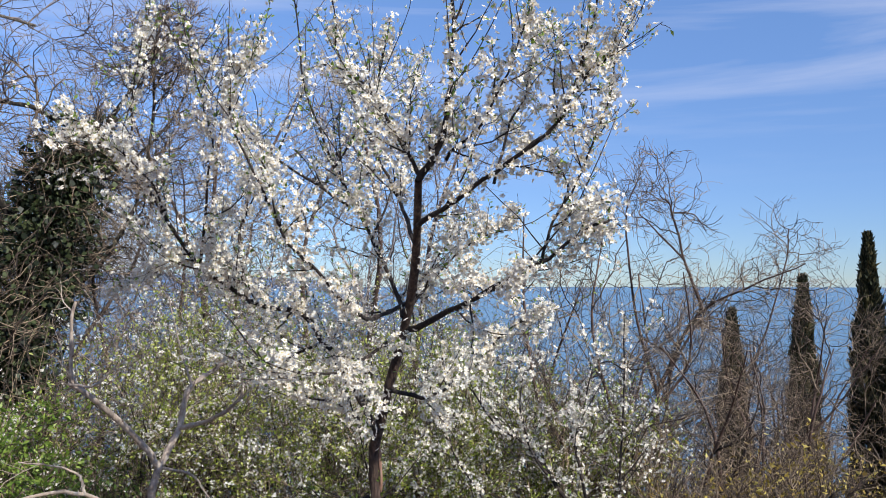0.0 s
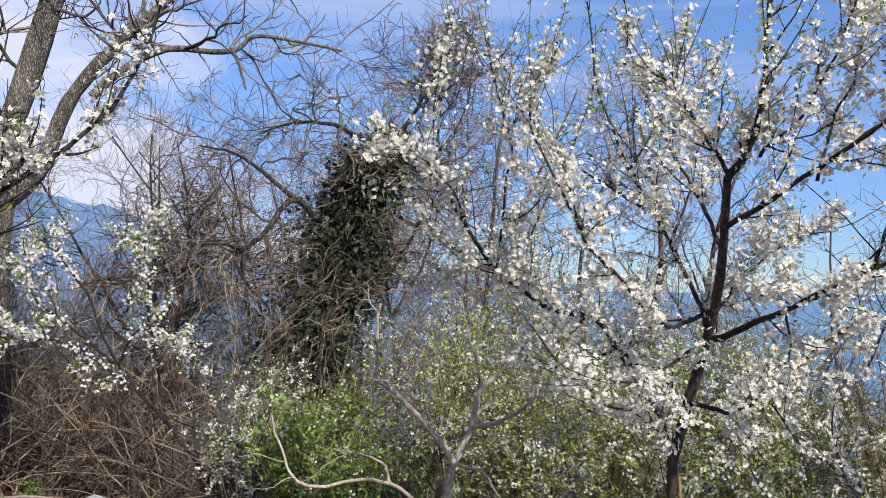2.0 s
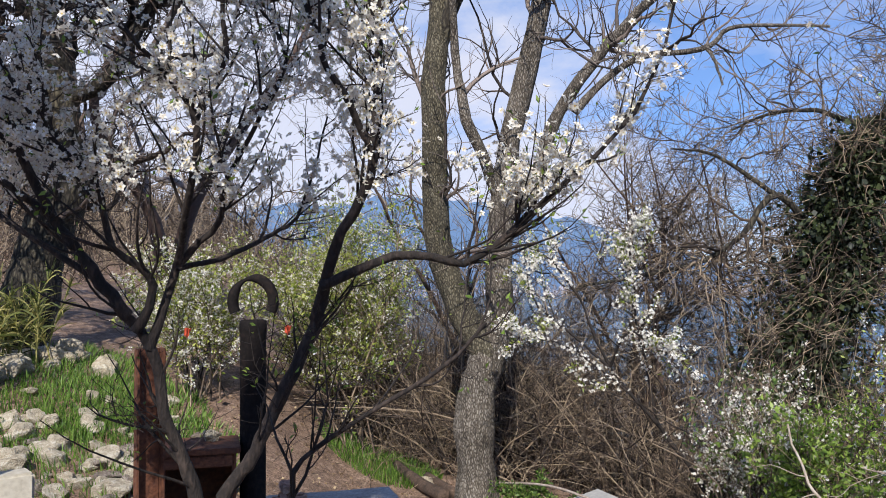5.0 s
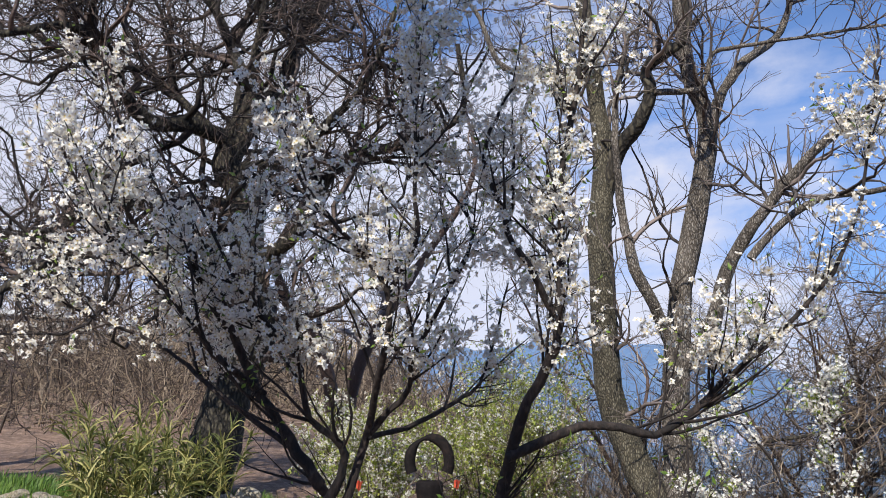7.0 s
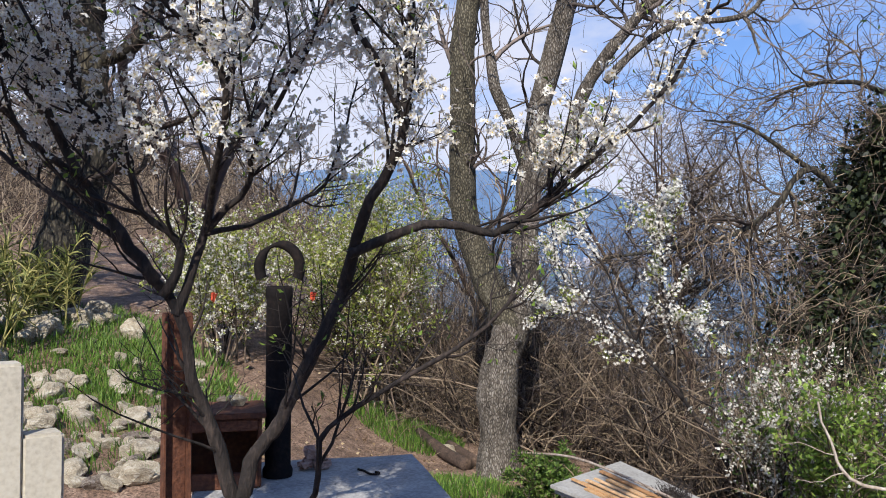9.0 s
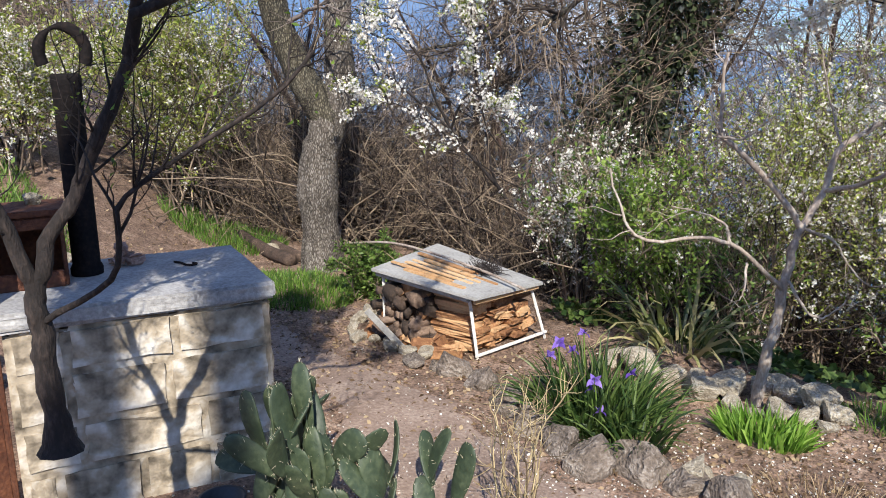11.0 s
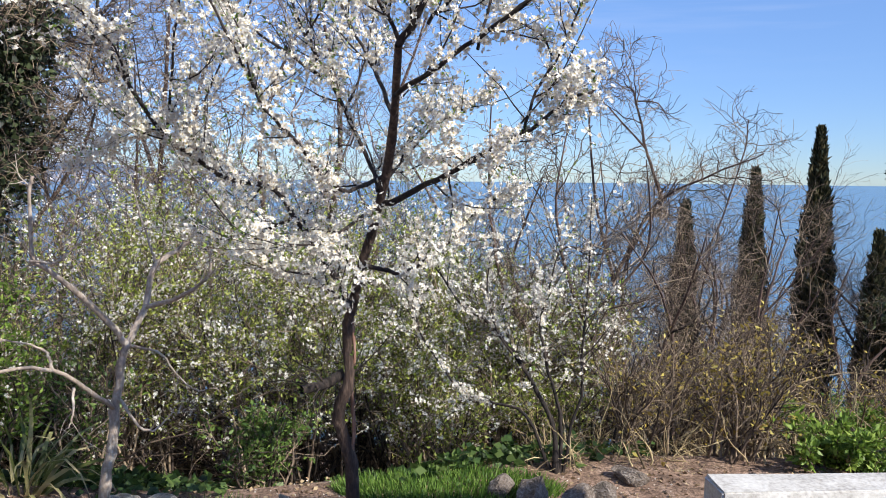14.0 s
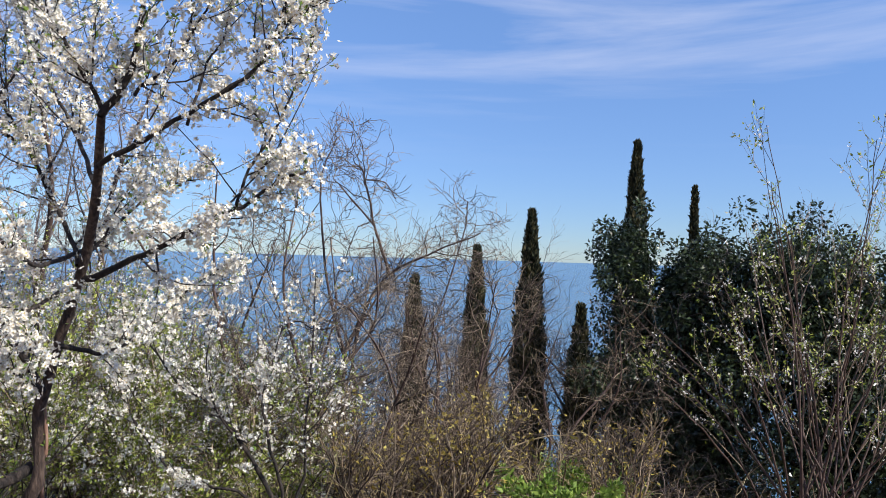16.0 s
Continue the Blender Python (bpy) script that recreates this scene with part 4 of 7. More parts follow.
def ivy_tree():
    t = Plant("ivy_clad_tree", (-4.46, 7.89, -1.2), 81, "bare tree whose trunk is thickly clad in dark ivy", "tree", "moss_bark", "brown_twig")
    t.limb(0.1260, 0.1120, (-4.5, 7.85, -1.5), (-4.48, 7.87, -0.9), (-4.46, 7.89, -0.4))
    t.limb(0.1120, 0.0630, (-4.46, 7.89, -0.42), (-4.40, 7.92, 0.53), (-4.26, 8.00, 1.44), (-4.00, 8.12, 2.36), (-3.79, 8.22, 2.92), (-3.66, 8.28, 3.33))
    t.limb(0.0420, 0.0140, (-4.06, 8.10, 2.17), (-4.34, 7.61, 2.74), (-4.56, 7.25, 2.31), (-4.76, 6.88, 2.07), (-5.17, 6.45, 1.95), (-5.46, 5.95, 1.86))
    t.limb(0.0350, 0.0105, (-4.21, 8.02, 1.62), (-3.80, 8.44, 1.81), (-3.56, 8.65, 2.19), (-3.27, 8.76, 2.84), (-3.16, 8.80, 4.02), (-3.29, 8.75, 4.73))
    t.limb(0.0350, 0.0105, (-3.71, 8.26, 3.17), (-3.41, 8.39, 3.62), (-3.18, 8.47, 4.07), (-2.89, 8.58, 4.40))
    t.limb(0.0350, 0.0105, (-3.66, 8.28, 3.33), (-4.08, 8.09, 3.59), (-4.50, 7.87, 3.62), (-4.84, 7.66, 3.47))
    t.limb(0.0280, 0.0084, (-4.34, 7.61, 2.74), (-4.77, 7.24, 3.16), (-5.06, 6.91, 3.23))
    t.limb(0.0280, 0.0084, (-3.79, 8.22, 2.92), (-3.77, 9.32, 3.12), (-3.28, 10.03, 4.01), (-3.18, 10.16, 4.78))
    t.start(1)
    t.branch(110, 1.3, 0.3, 1.0, (35, 75), 0.30, 0.05, S=9, rmax=0.024, rmin=0.006)
    t.branch(800, 0.65, 0.1, 1.0, (35, 75), 0.32, 0.03, S=7, rmax=0.012, rmin=0.0045)
    t.branch(4200, 0.3, 0.0, 1.0, (35, 80), 0.28, 0.03, S=4, rmax=0.007, rmin=0.0032)
    t.twigs()
    rng = t.rng
    line = curve_through([(-4.5, 7.9, -0.9), (-4.4, 7.92, 0.5), (-4.3, 7.98, 1.4), (-4.0, 8.12, 2.3), (-3.75, 8.22, 2.95), (-3.62, 8.28, 3.3)], 40)
    T = 300
    k = rng.beta(1.0, 1.15, T) * 39
    wide = np.interp(k / 39, [0, 0.2, 0.5, 0.8, 1], [0.85, 0.66, 0.47, 0.36, 0.14])
    out = unit(rng.normal(0, 1, (T, 3)) * np.array([1, 1, 0.6]))
    tips = line[k.astype(int)] + out * (wide * rng.uniform(0.1, 1.25, T) ** 0.8)[:, None]
    p = np.repeat(tips, 52, 0)
    dirn = unit(rng.normal(0, 1, p.shape))
    p = p + dirn * rng.uniform(0.02, 0.24, (len(p), 1)) * np.array([1, 1, 1.4])
    N = len(p)
    v, f = leaves(rng, p, dirn + rng.normal(0, 0.5, p.shape) + np.array([0, 0, -0.4]), rng.uniform(0.04, 0.085, N), 0.8)
    part("ivy", mesh("ivy", v - t.base, f, "leaf_ivy"), t.top, "glossy dark ivy leaves", "stuff")
    # dry stems standing out of the ivy
    D = unit(rng.normal(0, 1, (900, 3)))
    pts = sprout(rng, line[rng.integers(0, 38, 900)], D, rng.uniform(0.5, 1.1, 900), 5, 0.25, -0.03)
    v, f = tubes(pts, np.full((900, 6), 0.004), 3)
    part("stem_tangle", mesh("stem_tangle", v - t.base, f, "brown_twig"), t.top, "", "stuff")


plum_tree()
shaded_plum_tree()
ash_tree()
oak_tree()
fig_tree()
young_plum_shrub()
robinia_tree()
ivy_tree()


def bare_tree(base, high, seed, label, bark="young_bark", twig="brown_twig", stems=1, lean=(0, 0), r=0.07, dense=1.0, spread=0.36, name="bare_tree", group="bare trees"):
    t = Plant(name, base, seed, label, "tree", bark, twig, group)
    rng = t.rng
    b = np.array(base)
    for s in range(stems):
        d = rng.normal(0, 0.12 if stems == 1 else 0.25, 2) + np.array(lean)
        pts = [tuple(b + np.array([d[0] * q * high, d[1] * q * high, q * high])) for q in (0, 0.25, 0.5, 0.75, 1.0)]
        pts = [pts[0]] + [tuple(np.array(p) + np.append(rng.normal(0, 0.04 * high, 2), 0)) for p in pts[1:]]
        t.limb(r, r * 0.15, *pts, sides=7)
    t.start(0)
    t.branch(int(22 * dense) * max(1, stems // 2), high * spread, 0.2, 0.98, (30, 70), 0.26, 0.07, S=9, rmax=r * 0.5, rmin=0.006)
    t.branch(int(170 * dense), high * 0.19, 0.15, 1.0, (35, 75), 0.30, 0.05, S=7, rmax=0.011, rmin=0.0035)
    t.branch(int(1000 * dense), high * 0.085, 0.0, 1.0, (35, 75), 0.19, 0.04, S=4, rmax=0.005, rmin=0.0019)
    t.twigs(sides=3)
    return t


def shrub(name, base, size, high, seed, label, stems=14, leaf=None, leaf_n=0, leaf_size=0.04, bloom_n=0, bloom_size=0.03, twig="brown_twig", twigs=250,
          width=0.45, group="", petals=5, r=0.012, lo=0.15):
    t = Plant(name, base, seed, label, "shrub", twig, twig, group)
    rng = t.rng
    b = np.array(base)
    for s in range(stems):
        a = rng.uniform(0, 2 * math.pi)
        q = size * rng.uniform(0.15, 1.0)
        tip = b + np.array([math.cos(a) * q, math.sin(a) * q, high * rng.uniform(0.6, 1.0)])
        foot = b + np.append(rng.normal(0, size * 0.18, 2), -0.1)
        mid = foot * 0.5 + tip * 0.5 + np.append(rng.normal(0, size * 0.12, 2), high * 0.12)
        t.limb(r, r * 0.25, tuple(foot), tuple(mid), tuple(tip), sides=5)
    t.start(0)
    t.branch(twigs, high * 0.32, lo, 1.0, (25, 65), 0.18, 0.08, rmax=0.006, rmin=0.002)
    t.branch(twigs * 3, high * 0.15, 0.0, 1.0, (30, 70), 0.18, 0.05, S=4, rmax=0.003, rmin=0.0016)
    t.twigs(sides=3)
    if leaf:
        t.leaf(leaf_n, leaf_size, leaf, of=(1, 2, 2), lo=0.1, spread=leaf_size * 0.6, width=width)
    if bloom_n:
        t.bloom(bloom_n, bloom_size, of=(1, 2, 2), lo=0.2, spread=bloom_size * 0.5, clump=5, petals=petals, pollen=False)
    return t


def cypress(base, high, wide, seed):
    t = Plant("cypress", base, seed, "tall narrow dark green cypress", "tree", "young_bark", "brown_twig", "cypresses")
    rng, b = t.rng, np.array(base)
    t.limb(wide * 0.22, 0.01, tuple(b), tuple(b + [0.03, 0, high * 0.5]), tuple(b + [0, 0, high * 0.97]), sides=7)
    N = int(3000 * high)
    q = rng.uniform(0.02, 1.0, N)
    prof = np.interp(q, [0, 0.08, 0.35, 0.7, 0.9, 1.0], [0.6, 0.95, 1.0, 0.66, 0.28, 0.02]) * wide
    a = rng.uniform(0, 2 * math.pi, N)
    lump = 0.76 + 0.24 * np.sin(q * high * 5 + np.round(a * 1.6) * 2.1) + rng.normal(0, 0.07, N)
    rr = prof * lump * rng.uniform(0.45, 1.0, N) ** 0.5
    p = b + np.stack([np.cos(a) * rr, np.sin(a) * rr, q * high], -1)
    al = np.stack([np.cos(a) * 0.35, np.sin(a) * 0.35, np.full(N, 1.0)], -1) + rng.normal(0, 0.25, (N, 3))
    v, f = leaves(rng, p, al, rng.uniform(0.06, 0.15, N), 0.35)
    part("crown", mesh("crown", v - b, f, "leaf_cypress"), t.top, "", "stuff")
    M2 = 170
    P = b + np.stack([rng.normal(0, 0.03, M2), rng.normal(0, 0.03, M2), rng.uniform(0.05, 0.78, M2) * high], -1)
    a = rng.uniform(0, 2 * math.pi, M2)
    pts = sprout(rng, P, np.stack([np.cos(a), np.sin(a), np.full(M2, 0.9)], -1), wide * rng.uniform(0.8, 1.5, M2), 5, 0.2, 0.05)
    v, f = tubes(pts, np.linspace(0.010, 0.004, 6)[None].repeat(M2, 0), 3)
    part("twig_mass", mesh("twig_mass", v - b, f, "grey_twig"), t.top, "", "stuff")


def gz(x, y, dz=0.0):
    return (x, y, float(height(x, y)) + dz)


# the one at (4.75, 13.4) stands in for a brown vine-covered stem
for x, y, top, w, sd in ((6.06, 13.71, 1.9, 0.36, 1), (6.95, 13.28, 2.6, 0.42, 2), (10.24, 14.79, 4.3, 0.52, 3), (7.24, 11.97, 0.95, 0.34, 4), (12.46, 15.63, 3.5, 0.26, 5), (4.75, 13.4, 1.35, 0.36, 6)):
    b = gz(x, y, -0.1)
    cypress(b, top - b[2], w, 100 + sd)


def holm_oak(at, seed, clumps, leaves_each, label):
    b = gz(*at)
    t = Plant("holm_oak", b, seed, label, "tree", "moss_bark", "dark_twig", "evergreen oaks")
    rng, b = t.rng, np.array(b)
    V, F, o = [], [], 0
    for x, y, z, r in clumps:
        p = np.array((x, y, z))
        t.limb(0.09, 0.02, tuple(b), tuple(b * 0.5 + p * 0.5 + rng.normal(0, 0.2, 3)), tuple(p), sides=7)
        d = unit(rng.normal(0, 1, (leaves_each, 3)))
        # sprays of leaves, thinning outwards and hanging a little
        tips = p + rng.normal(0, 0.52, (46, 3)) * r * np.array([1, 1, 1.1])
        q = np.repeat(tips, leaves_each // 46, 0)
        d = unit(rng.normal(0, 1, q.shape))
        q = q + d * (r * 0.30 * rng.uniform(0.1, 1.0, len(q)) ** 0.5)[:, None] * np.array([1, 1, 1.3])
        v, f = leaves(rng, q, d + rng.normal(0, 0.6, q.shape) - np.array([0, 0, 0.35]), rng.uniform(0.05, 0.105, len(q)), 0.5)
        V.append(v), F.append(f + o)
        o += len(v)
    part("foliage", mesh("foliage", np.concatenate(V) - b, np.concatenate(F), "leaf_dark"), t.top, "", "stuff")
    t.start(0)
    t.branch(90, 1.2, 0.3, 1.0, (30, 70), 0.2, 0.05, rmax=0.02, rmin=0.005)
    t.branch(500, 0.5, 0.1, 1.0, (30, 70), 0.2, 0.03, rmax=0.008, rmin=0.003)
    t.twigs(sides=3)


holm_oak((9.0, 11.4), 131, [(8.4, 12.4, 1.9, 0.55), (8.3, 12.2, 0.9, 0.7), (9.0, 11.6, 0.5, 0.8), (9.6, 11.2, 1.4, 0.8), (8.9, 11.4, -0.6, 0.9), (9.8, 10.8, 0.2, 0.9), (9.3, 11.0, -1.4, 0.9), (8.3, 11.9, -0.2, 0.7), (10.4, 10.6, 1.5, 0.7), (8.5, 12.0, -1.3, 0.8), (8.0, 11.5, -0.3, 0.7), (9.2, 10.4, 0.4, 0.8), (9.0, 10.6, -1.8, 0.9), (8.2, 11.4, -1.8, 0.8), (9.2, 11.6, 1.5, 0.6), (10.0, 10.8, 1.3, 0.6)], 5400, "dense dark evergreen oak")
holm_oak((10.6, 9.6), 132, [(10.6, 10.0, 0.6, 0.9), (10.9, 9.5, 1.0, 0.8), (11.3, 9.0, 0.4, 0.9), (10.3, 9.9, -0.6, 0.9), (10.9, 9.2, -0.7, 1.0), (11.5, 8.5, 0.8, 0.8), (11.7, 8.2, 0.0, 1.0), (10.5, 9.4, -1.7, 0.9), (11.4, 8.6, -1.3, 1.0), (10.0, 9.9, 1.4, 0.8), (10.2, 9.2, 0.6, 0.9), (9.8, 9.6, -1.2, 0.9), (10.8, 8.6, -1.9, 1.0), (10.6, 10.0, 1.2, 0.6), (11.0, 9.4, 1.0, 0.6)], 5400, "broad dark evergreen oak")

# bare trees over the slope and behind
for x, y, hgt, sd, st, rr, dn, lab in (
        (1.3, 9.5, 3.6, 201, 2, 0.05, 0.8, "slender bare tree on the slope"), (3.4, 10.2, 3.4, 202, 3, 0.04, 0.9, "many-stemmed bare tree on the slope"),
        (4.6, 11.0, 3.6, 203, 3, 0.045, 1.0, "bare twiggy tree before the cypresses"), (8.2, 13.0, 4.6, 204, 2, 0.06, 1.0, "bare tree among the cypresses"),
        (10.6, 13.4, 5.6, 205, 3, 0.06, 2.0, "bare tree with fine pale twigs"), (-2.2, 10.5, 6.4, 206, 2, 0.07, 1.7, "tall bare tree with fine grey twigs"),
        (-3.2, 11.6, 7.2, 207, 2, 0.07, 1.7, "tall bare tree with fine grey twigs"), (-0.6, 12.0, 6.8, 208, 2, 0.09, 1.3, "tall bare tree with fine grey twigs"),
        (-6.0, 8.4, 4.6, 209, 3, 0.05, 2.8, "bare reddish-brown tree on the slope"), (-5.2, 9.6, 5.2, 210, 3, 0.05, 2.8, "bare reddish-brown tree on the slope"),
        (-8.8, 8.2, 4.0, 211, 3, 0.06, 1.2, "bare brown tree on the slope"), (0.6, 13.0, 5.5, 212, 2, 0.07, 1.0, "bare tree on the slope"),
        (1.7, 8.1, 3.3, 215, 2, 0.035, 0.9, "slender bare tree with fine grey twigs"), (3.0, 7.7, 2.6, 216, 3, 0.03, 0.9, "many-stemmed bare tree on the slope"),
        (3.9, 9.2, 3.4, 217, 2, 0.04, 1.0, "slender bare tree with fine grey twigs"), (5.6, 10.4, 3.4, 218, 3, 0.04, 1.1, "bare twiggy tree before the cypresses"),
        (1.45, 6.3, 3.0, 219, 2, 0.03, 1.0, "slender bare tree with fine grey twigs"), (2.2, 6.9, 2.3, 220, 3, 0.035, 1.2, "many-stemmed bare tree on the slope"),
        (4.0, 10.6, 2.9, 221, 3, 0.05, 1.6, "bare twiggy tree before the cypresses"),
        (-4.5, 8.6, 4.8, 222, 3, 0.05, 2.3, "bare reddish-brown tree on the slope"), (-5.7, 7.7, 4.3, 223, 3, 0.045, 2.3, "bare reddish-brown tree on the slope"),
        (-3.7, 9.4, 5.0, 224, 3, 0.05, 2.3, "bare reddish-brown tree on the slope"),
        (7.7, 12.1, 5.2, 225, 2, 0.05, 1.5, "bare tree with fine pale twigs before the tall cypress"), (11.6, 11.6, 6.6, 226, 3, 0.05, 1.8, "bare tree with fine pale twigs above the evergreen oaks"),
        (-13.5, 5.0, 6.5, 213, 2, 0.15, 1.5, "large bare tree on the hillside"), (-12.0, -1.5, 6.0, 214, 2, 0.14, 1.6, "large bare tree with curling twigs")):
    bare_tree(gz(x, y, -0.1), hgt, sd, lab, stems=st, r=rr, dense=dn, twig="pale_twig" if hgt > 5 else "brown_twig")

# blossoming and leafy thicket behind the terrace
for x, y, w, hg, sd, lf, ln, ls, bn, lab, nm in (
        (-0.9, 5.9, 0.9, 2.0, 301, "leaf_lime", 7605, 0.046, 6300, "leafy green blackthorn thicket with white blossom", "blackthorn_shrub"),
        (0.1, 6.2, 0.9, 1.9, 302, "leaf_lime", 7605, 0.046, 7140, "leafy green blackthorn thicket with white blossom", "blackthorn_shrub"),
        (0.8, 6.4, 0.8, 1.7, 303, "leaf_lime", 5850, 0.046, 6300, "leafy green blackthorn thicket with white blossom", "blackthorn_shrub"),
        (-1.9, 6.0, 0.9, 2.3, 304, "leaf_lime", 7605, 0.046, 5458, "leafy green blackthorn thicket with white blossom", "blackthorn_shrub"),
        (-2.75, 5.15, 0.7, 1.25, 305, "leaf_fresh", 6500, 0.045, 700, "dense fresh green shrub beside the woodpile", "green_shrub"),
        (-3.35, 5.35, 0.5, 1.5, 306, "leaf_mid", 1500, 0.045, 5200, "young plum shrub thick with white blossom", "plum_shrub"),
        (-3.0, 6.6, 0.9, 1.2, 308, "leaf_mid", 8788, 0.055, 280, "dense dark green shrub on the slope", "green_shrub"),
        (4.6, 7.6, 0.7, 0.85, 310, "leaf_fresh", 9360, 0.060, 0, "bright fresh green shrub", "green_shrub"),
        (3.2, 8.4, 0.9, 1.0, 311, "leaf_yellow", 3744, 0.05, 0, "thin shrub with yellow spring leaves", "yellow_shrub"),
        (4.2, 9.4, 1.0, 1.2, 312, "leaf_yellow", 2912, 0.05, 0, "thin shrub with yellow spring leaves", "yellow_shrub"),
        (2.5, 7.6, 0.8, 1.1, 313, "leaf_yellow", 1081, 0.05, 0, "tangled tawny shrub of dry stems", "brown_shrub"),
        (-8.0, 3.3, 0.8, 1.35, 314, "leaf_lime", 7000, 0.046, 17000, "rounded shrub thick with pale blossom", "blossom_shrub"),
        (-7.6, 4.6, 1.1, 2.3, 315, "leaf_lime", 12285, 0.046, 10918, "tall yellow-green shrub with pale blossom", "blossom_shrub"),
        (-8.8, 5.4, 1.0, 2.1, 316, "leaf_lime", 8775, 0.046, 7560, "tall yellow-green shrub with pale blossom", "blossom_shrub"),
        (-0.4, 7.4, 0.9, 2.6, 318, "leaf_lime", 4000, 0.046, 3500, "leafy green blackthorn thicket with white blossom", "blackthorn_shrub"),
        (1.5, 6.6, 0.6, 1.5, 319, "leaf_lime", 1500, 0.04, 1500, "leafy green blackthorn thicket with white blossom", "blackthorn_shrub"),
        (5.2, 9.0, 1.1, 1.2, 320, "leaf_yellow", 1500, 0.05, 0, "thin shrub with yellow spring leaves", "yellow_shrub"),
        (-2.3, 7.8, 0.8, 3.3, 321, "leaf_lime", 3200, 0.05, 4200, "tall leafy plum thicket with white blossom", "plum_thicket"),
        (-1.1, 8.2, 0.9, 3.5, 322, "leaf_lime", 3200, 0.05, 4600, "tall leafy plum thicket with white blossom", "plum_thicket"),
        (0.1, 8.0, 0.8, 3.0, 323, "leaf_lime", 3000, 0.05, 4200, "tall leafy plum thicket with white blossom", "plum_thicket"),
        (2.6, 6.9, 0.7, 0.9, 324, "leaf_yellow", 1500, 0.045, 0, "thin shrub with yellow spring leaves", "yellow_shrub"),
        (3.5, 7.3, 0.8, 0.9, 325, "leaf_yellow", 1800, 0.045, 0, "thin shrub with yellow spring leaves", "yellow_shrub"),
        (2.0, 6.2, 0.5, 0.7, 326, "leaf_yellow", 700, 0.04, 0, "thin shrub with yellow spring leaves", "yellow_shrub"),
        (2.7, 4.75, 0.5, 0.28, 331, "leaf_fresh", 5200, 0.050, 0, "bright fresh green shrub at the terrace edge", "green_shrub"),
        (2.05, 4.95, 0.45, 0.6, 332, "leaf_yellow", 1300, 0.040, 0, "thin shrub with yellow spring leaves", "yellow_shrub"),
        (1.5, 5.2, 0.45, 0.65, 333, "leaf_yellow", 900, 0.040, 0, "thin shrub with yellow spring leaves", "yellow_shrub"),
        (2.4, 5.5, 0.5, 0.8, 334, "leaf_yellow", 1500, 0.040, 0, "thin shrub with yellow spring leaves", "yellow_shrub"),
        (3.5, 5.2, 0.5, 0.7, 335, "leaf_yellow", 1200, 0.040, 0, "thin shrub with yellow spring leaves", "yellow_shrub"),
        (-2.1, 5.25, 0.45, 0.9, 327, "leaf_mid", 1300, 0.045, 200, "low fresh green shrub behind the fig tree", "green_shrub"),
        (0.2, 5.6, 0.6, 0.7, 329, "leaf_lime", 1500, 0.045, 300, "low yellow-green shrub behind the grass mound", "green_shrub"),
        (1.1, 5.9, 0.5, 0.7, 330, "leaf_lime", 1800, 0.045, 400, "low yellow-green shrub behind the grass mound", "green_shrub"),
        (-0.9, 4.95, 0.35, 0.5, 336, "leaf_mid", 2000, 0.040, 0, "low dark green shrub at the edge of the bed", "green_shrub"),
        (-4.5, 4.3, 0.4, 0.4, 317, "leaf_mid", 7436, 0.035, 0, "low rounded green shrub at the foot of the ash", "green_shrub")):
    if lf == "leaf_lime":
        ln, bn, ls = (int(ln * 1.1), int(bn * 0.7), 0.042) if x < -5 else (int(ln * 1.35), int(bn * 1.1), 0.034)
    if lf == "leaf_yellow":
        ln, hg = int(ln * 0.42), hg * 1.3
    tall_lime = lf == "leaf_lime" and hg > 1.2
    shrub(nm, gz(x, y), w, hg, sd, lab, 18, lf, ln, ls, bn, 0.023, twigs=360 if tall_lime else 260, group=nm + "s", twig="brown_twig",
          lo=0.2, r=0.011)


def leggy_plum():
    t = Plant("plum_shrub", (-4.0, 5.6, -0.3), 161, "leggy young plum with white blossom on long dark shoots", "shrub", group="plum_shrubs")
    t.limb(0.02, 0.008, (-3.83, 5.52, 0.23), (-4.12, 5.31, 0.76), (-4.35, 5.01, 1.22), (-4.45, 4.79, 1.76))
    t.limb(0.012, 0.004, (-4.35, 5.01, 1.22), (-4.58, 4.67, 1.58), (-4.64, 4.48, 1.76), (-4.69, 4.43, 2.15))
    t.limb(0.012, 0.004, (-4.12, 5.31, 0.76), (-4.16, 5.17, 1.40), (-4.15, 5.04, 2.02), (-4.07, 4.98, 2.37))
    t.limb(0.012, 0.004, (-4.35, 5.01, 1.22), (-4.12, 4.94, 1.50), (-3.85, 5.02, 1.42), (-3.61, 5.19, 1.42))
    t.limb(0.012, 0.004, (-4.45, 4.79, 1.76), (-4.58, 4.67, 2.02), (-4.62, 4.64, 2.15))
    t.limb(0.012, 0.004, (-4.12, 5.31, 0.76), (-4.25, 4.96, 1.14), (-4.48, 4.63, 1.41), (-4.72, 4.39, 1.50))
    t.start(1)
    t.branch(40, 0.4, 0.2, 1.0, (25, 60), 0.14, 0.06, rmax=0.005, rmin=0.002)
    t.branch(90, 0.15, 0.1, 1.0, (25, 60), 0.14, 0.05, rmax=0.003, rmin=0.002)
    t.twigs()
    t.bloom(2700, 0.030, of=(0, 1, 1, 2), lo=0.2, spread=0.014, clump=6, pollen=False, tight=0.8)
    t.leaf(1300, 0.034, "leaf_lime", of=(1, 2), lo=0.3)


leggy_plum()


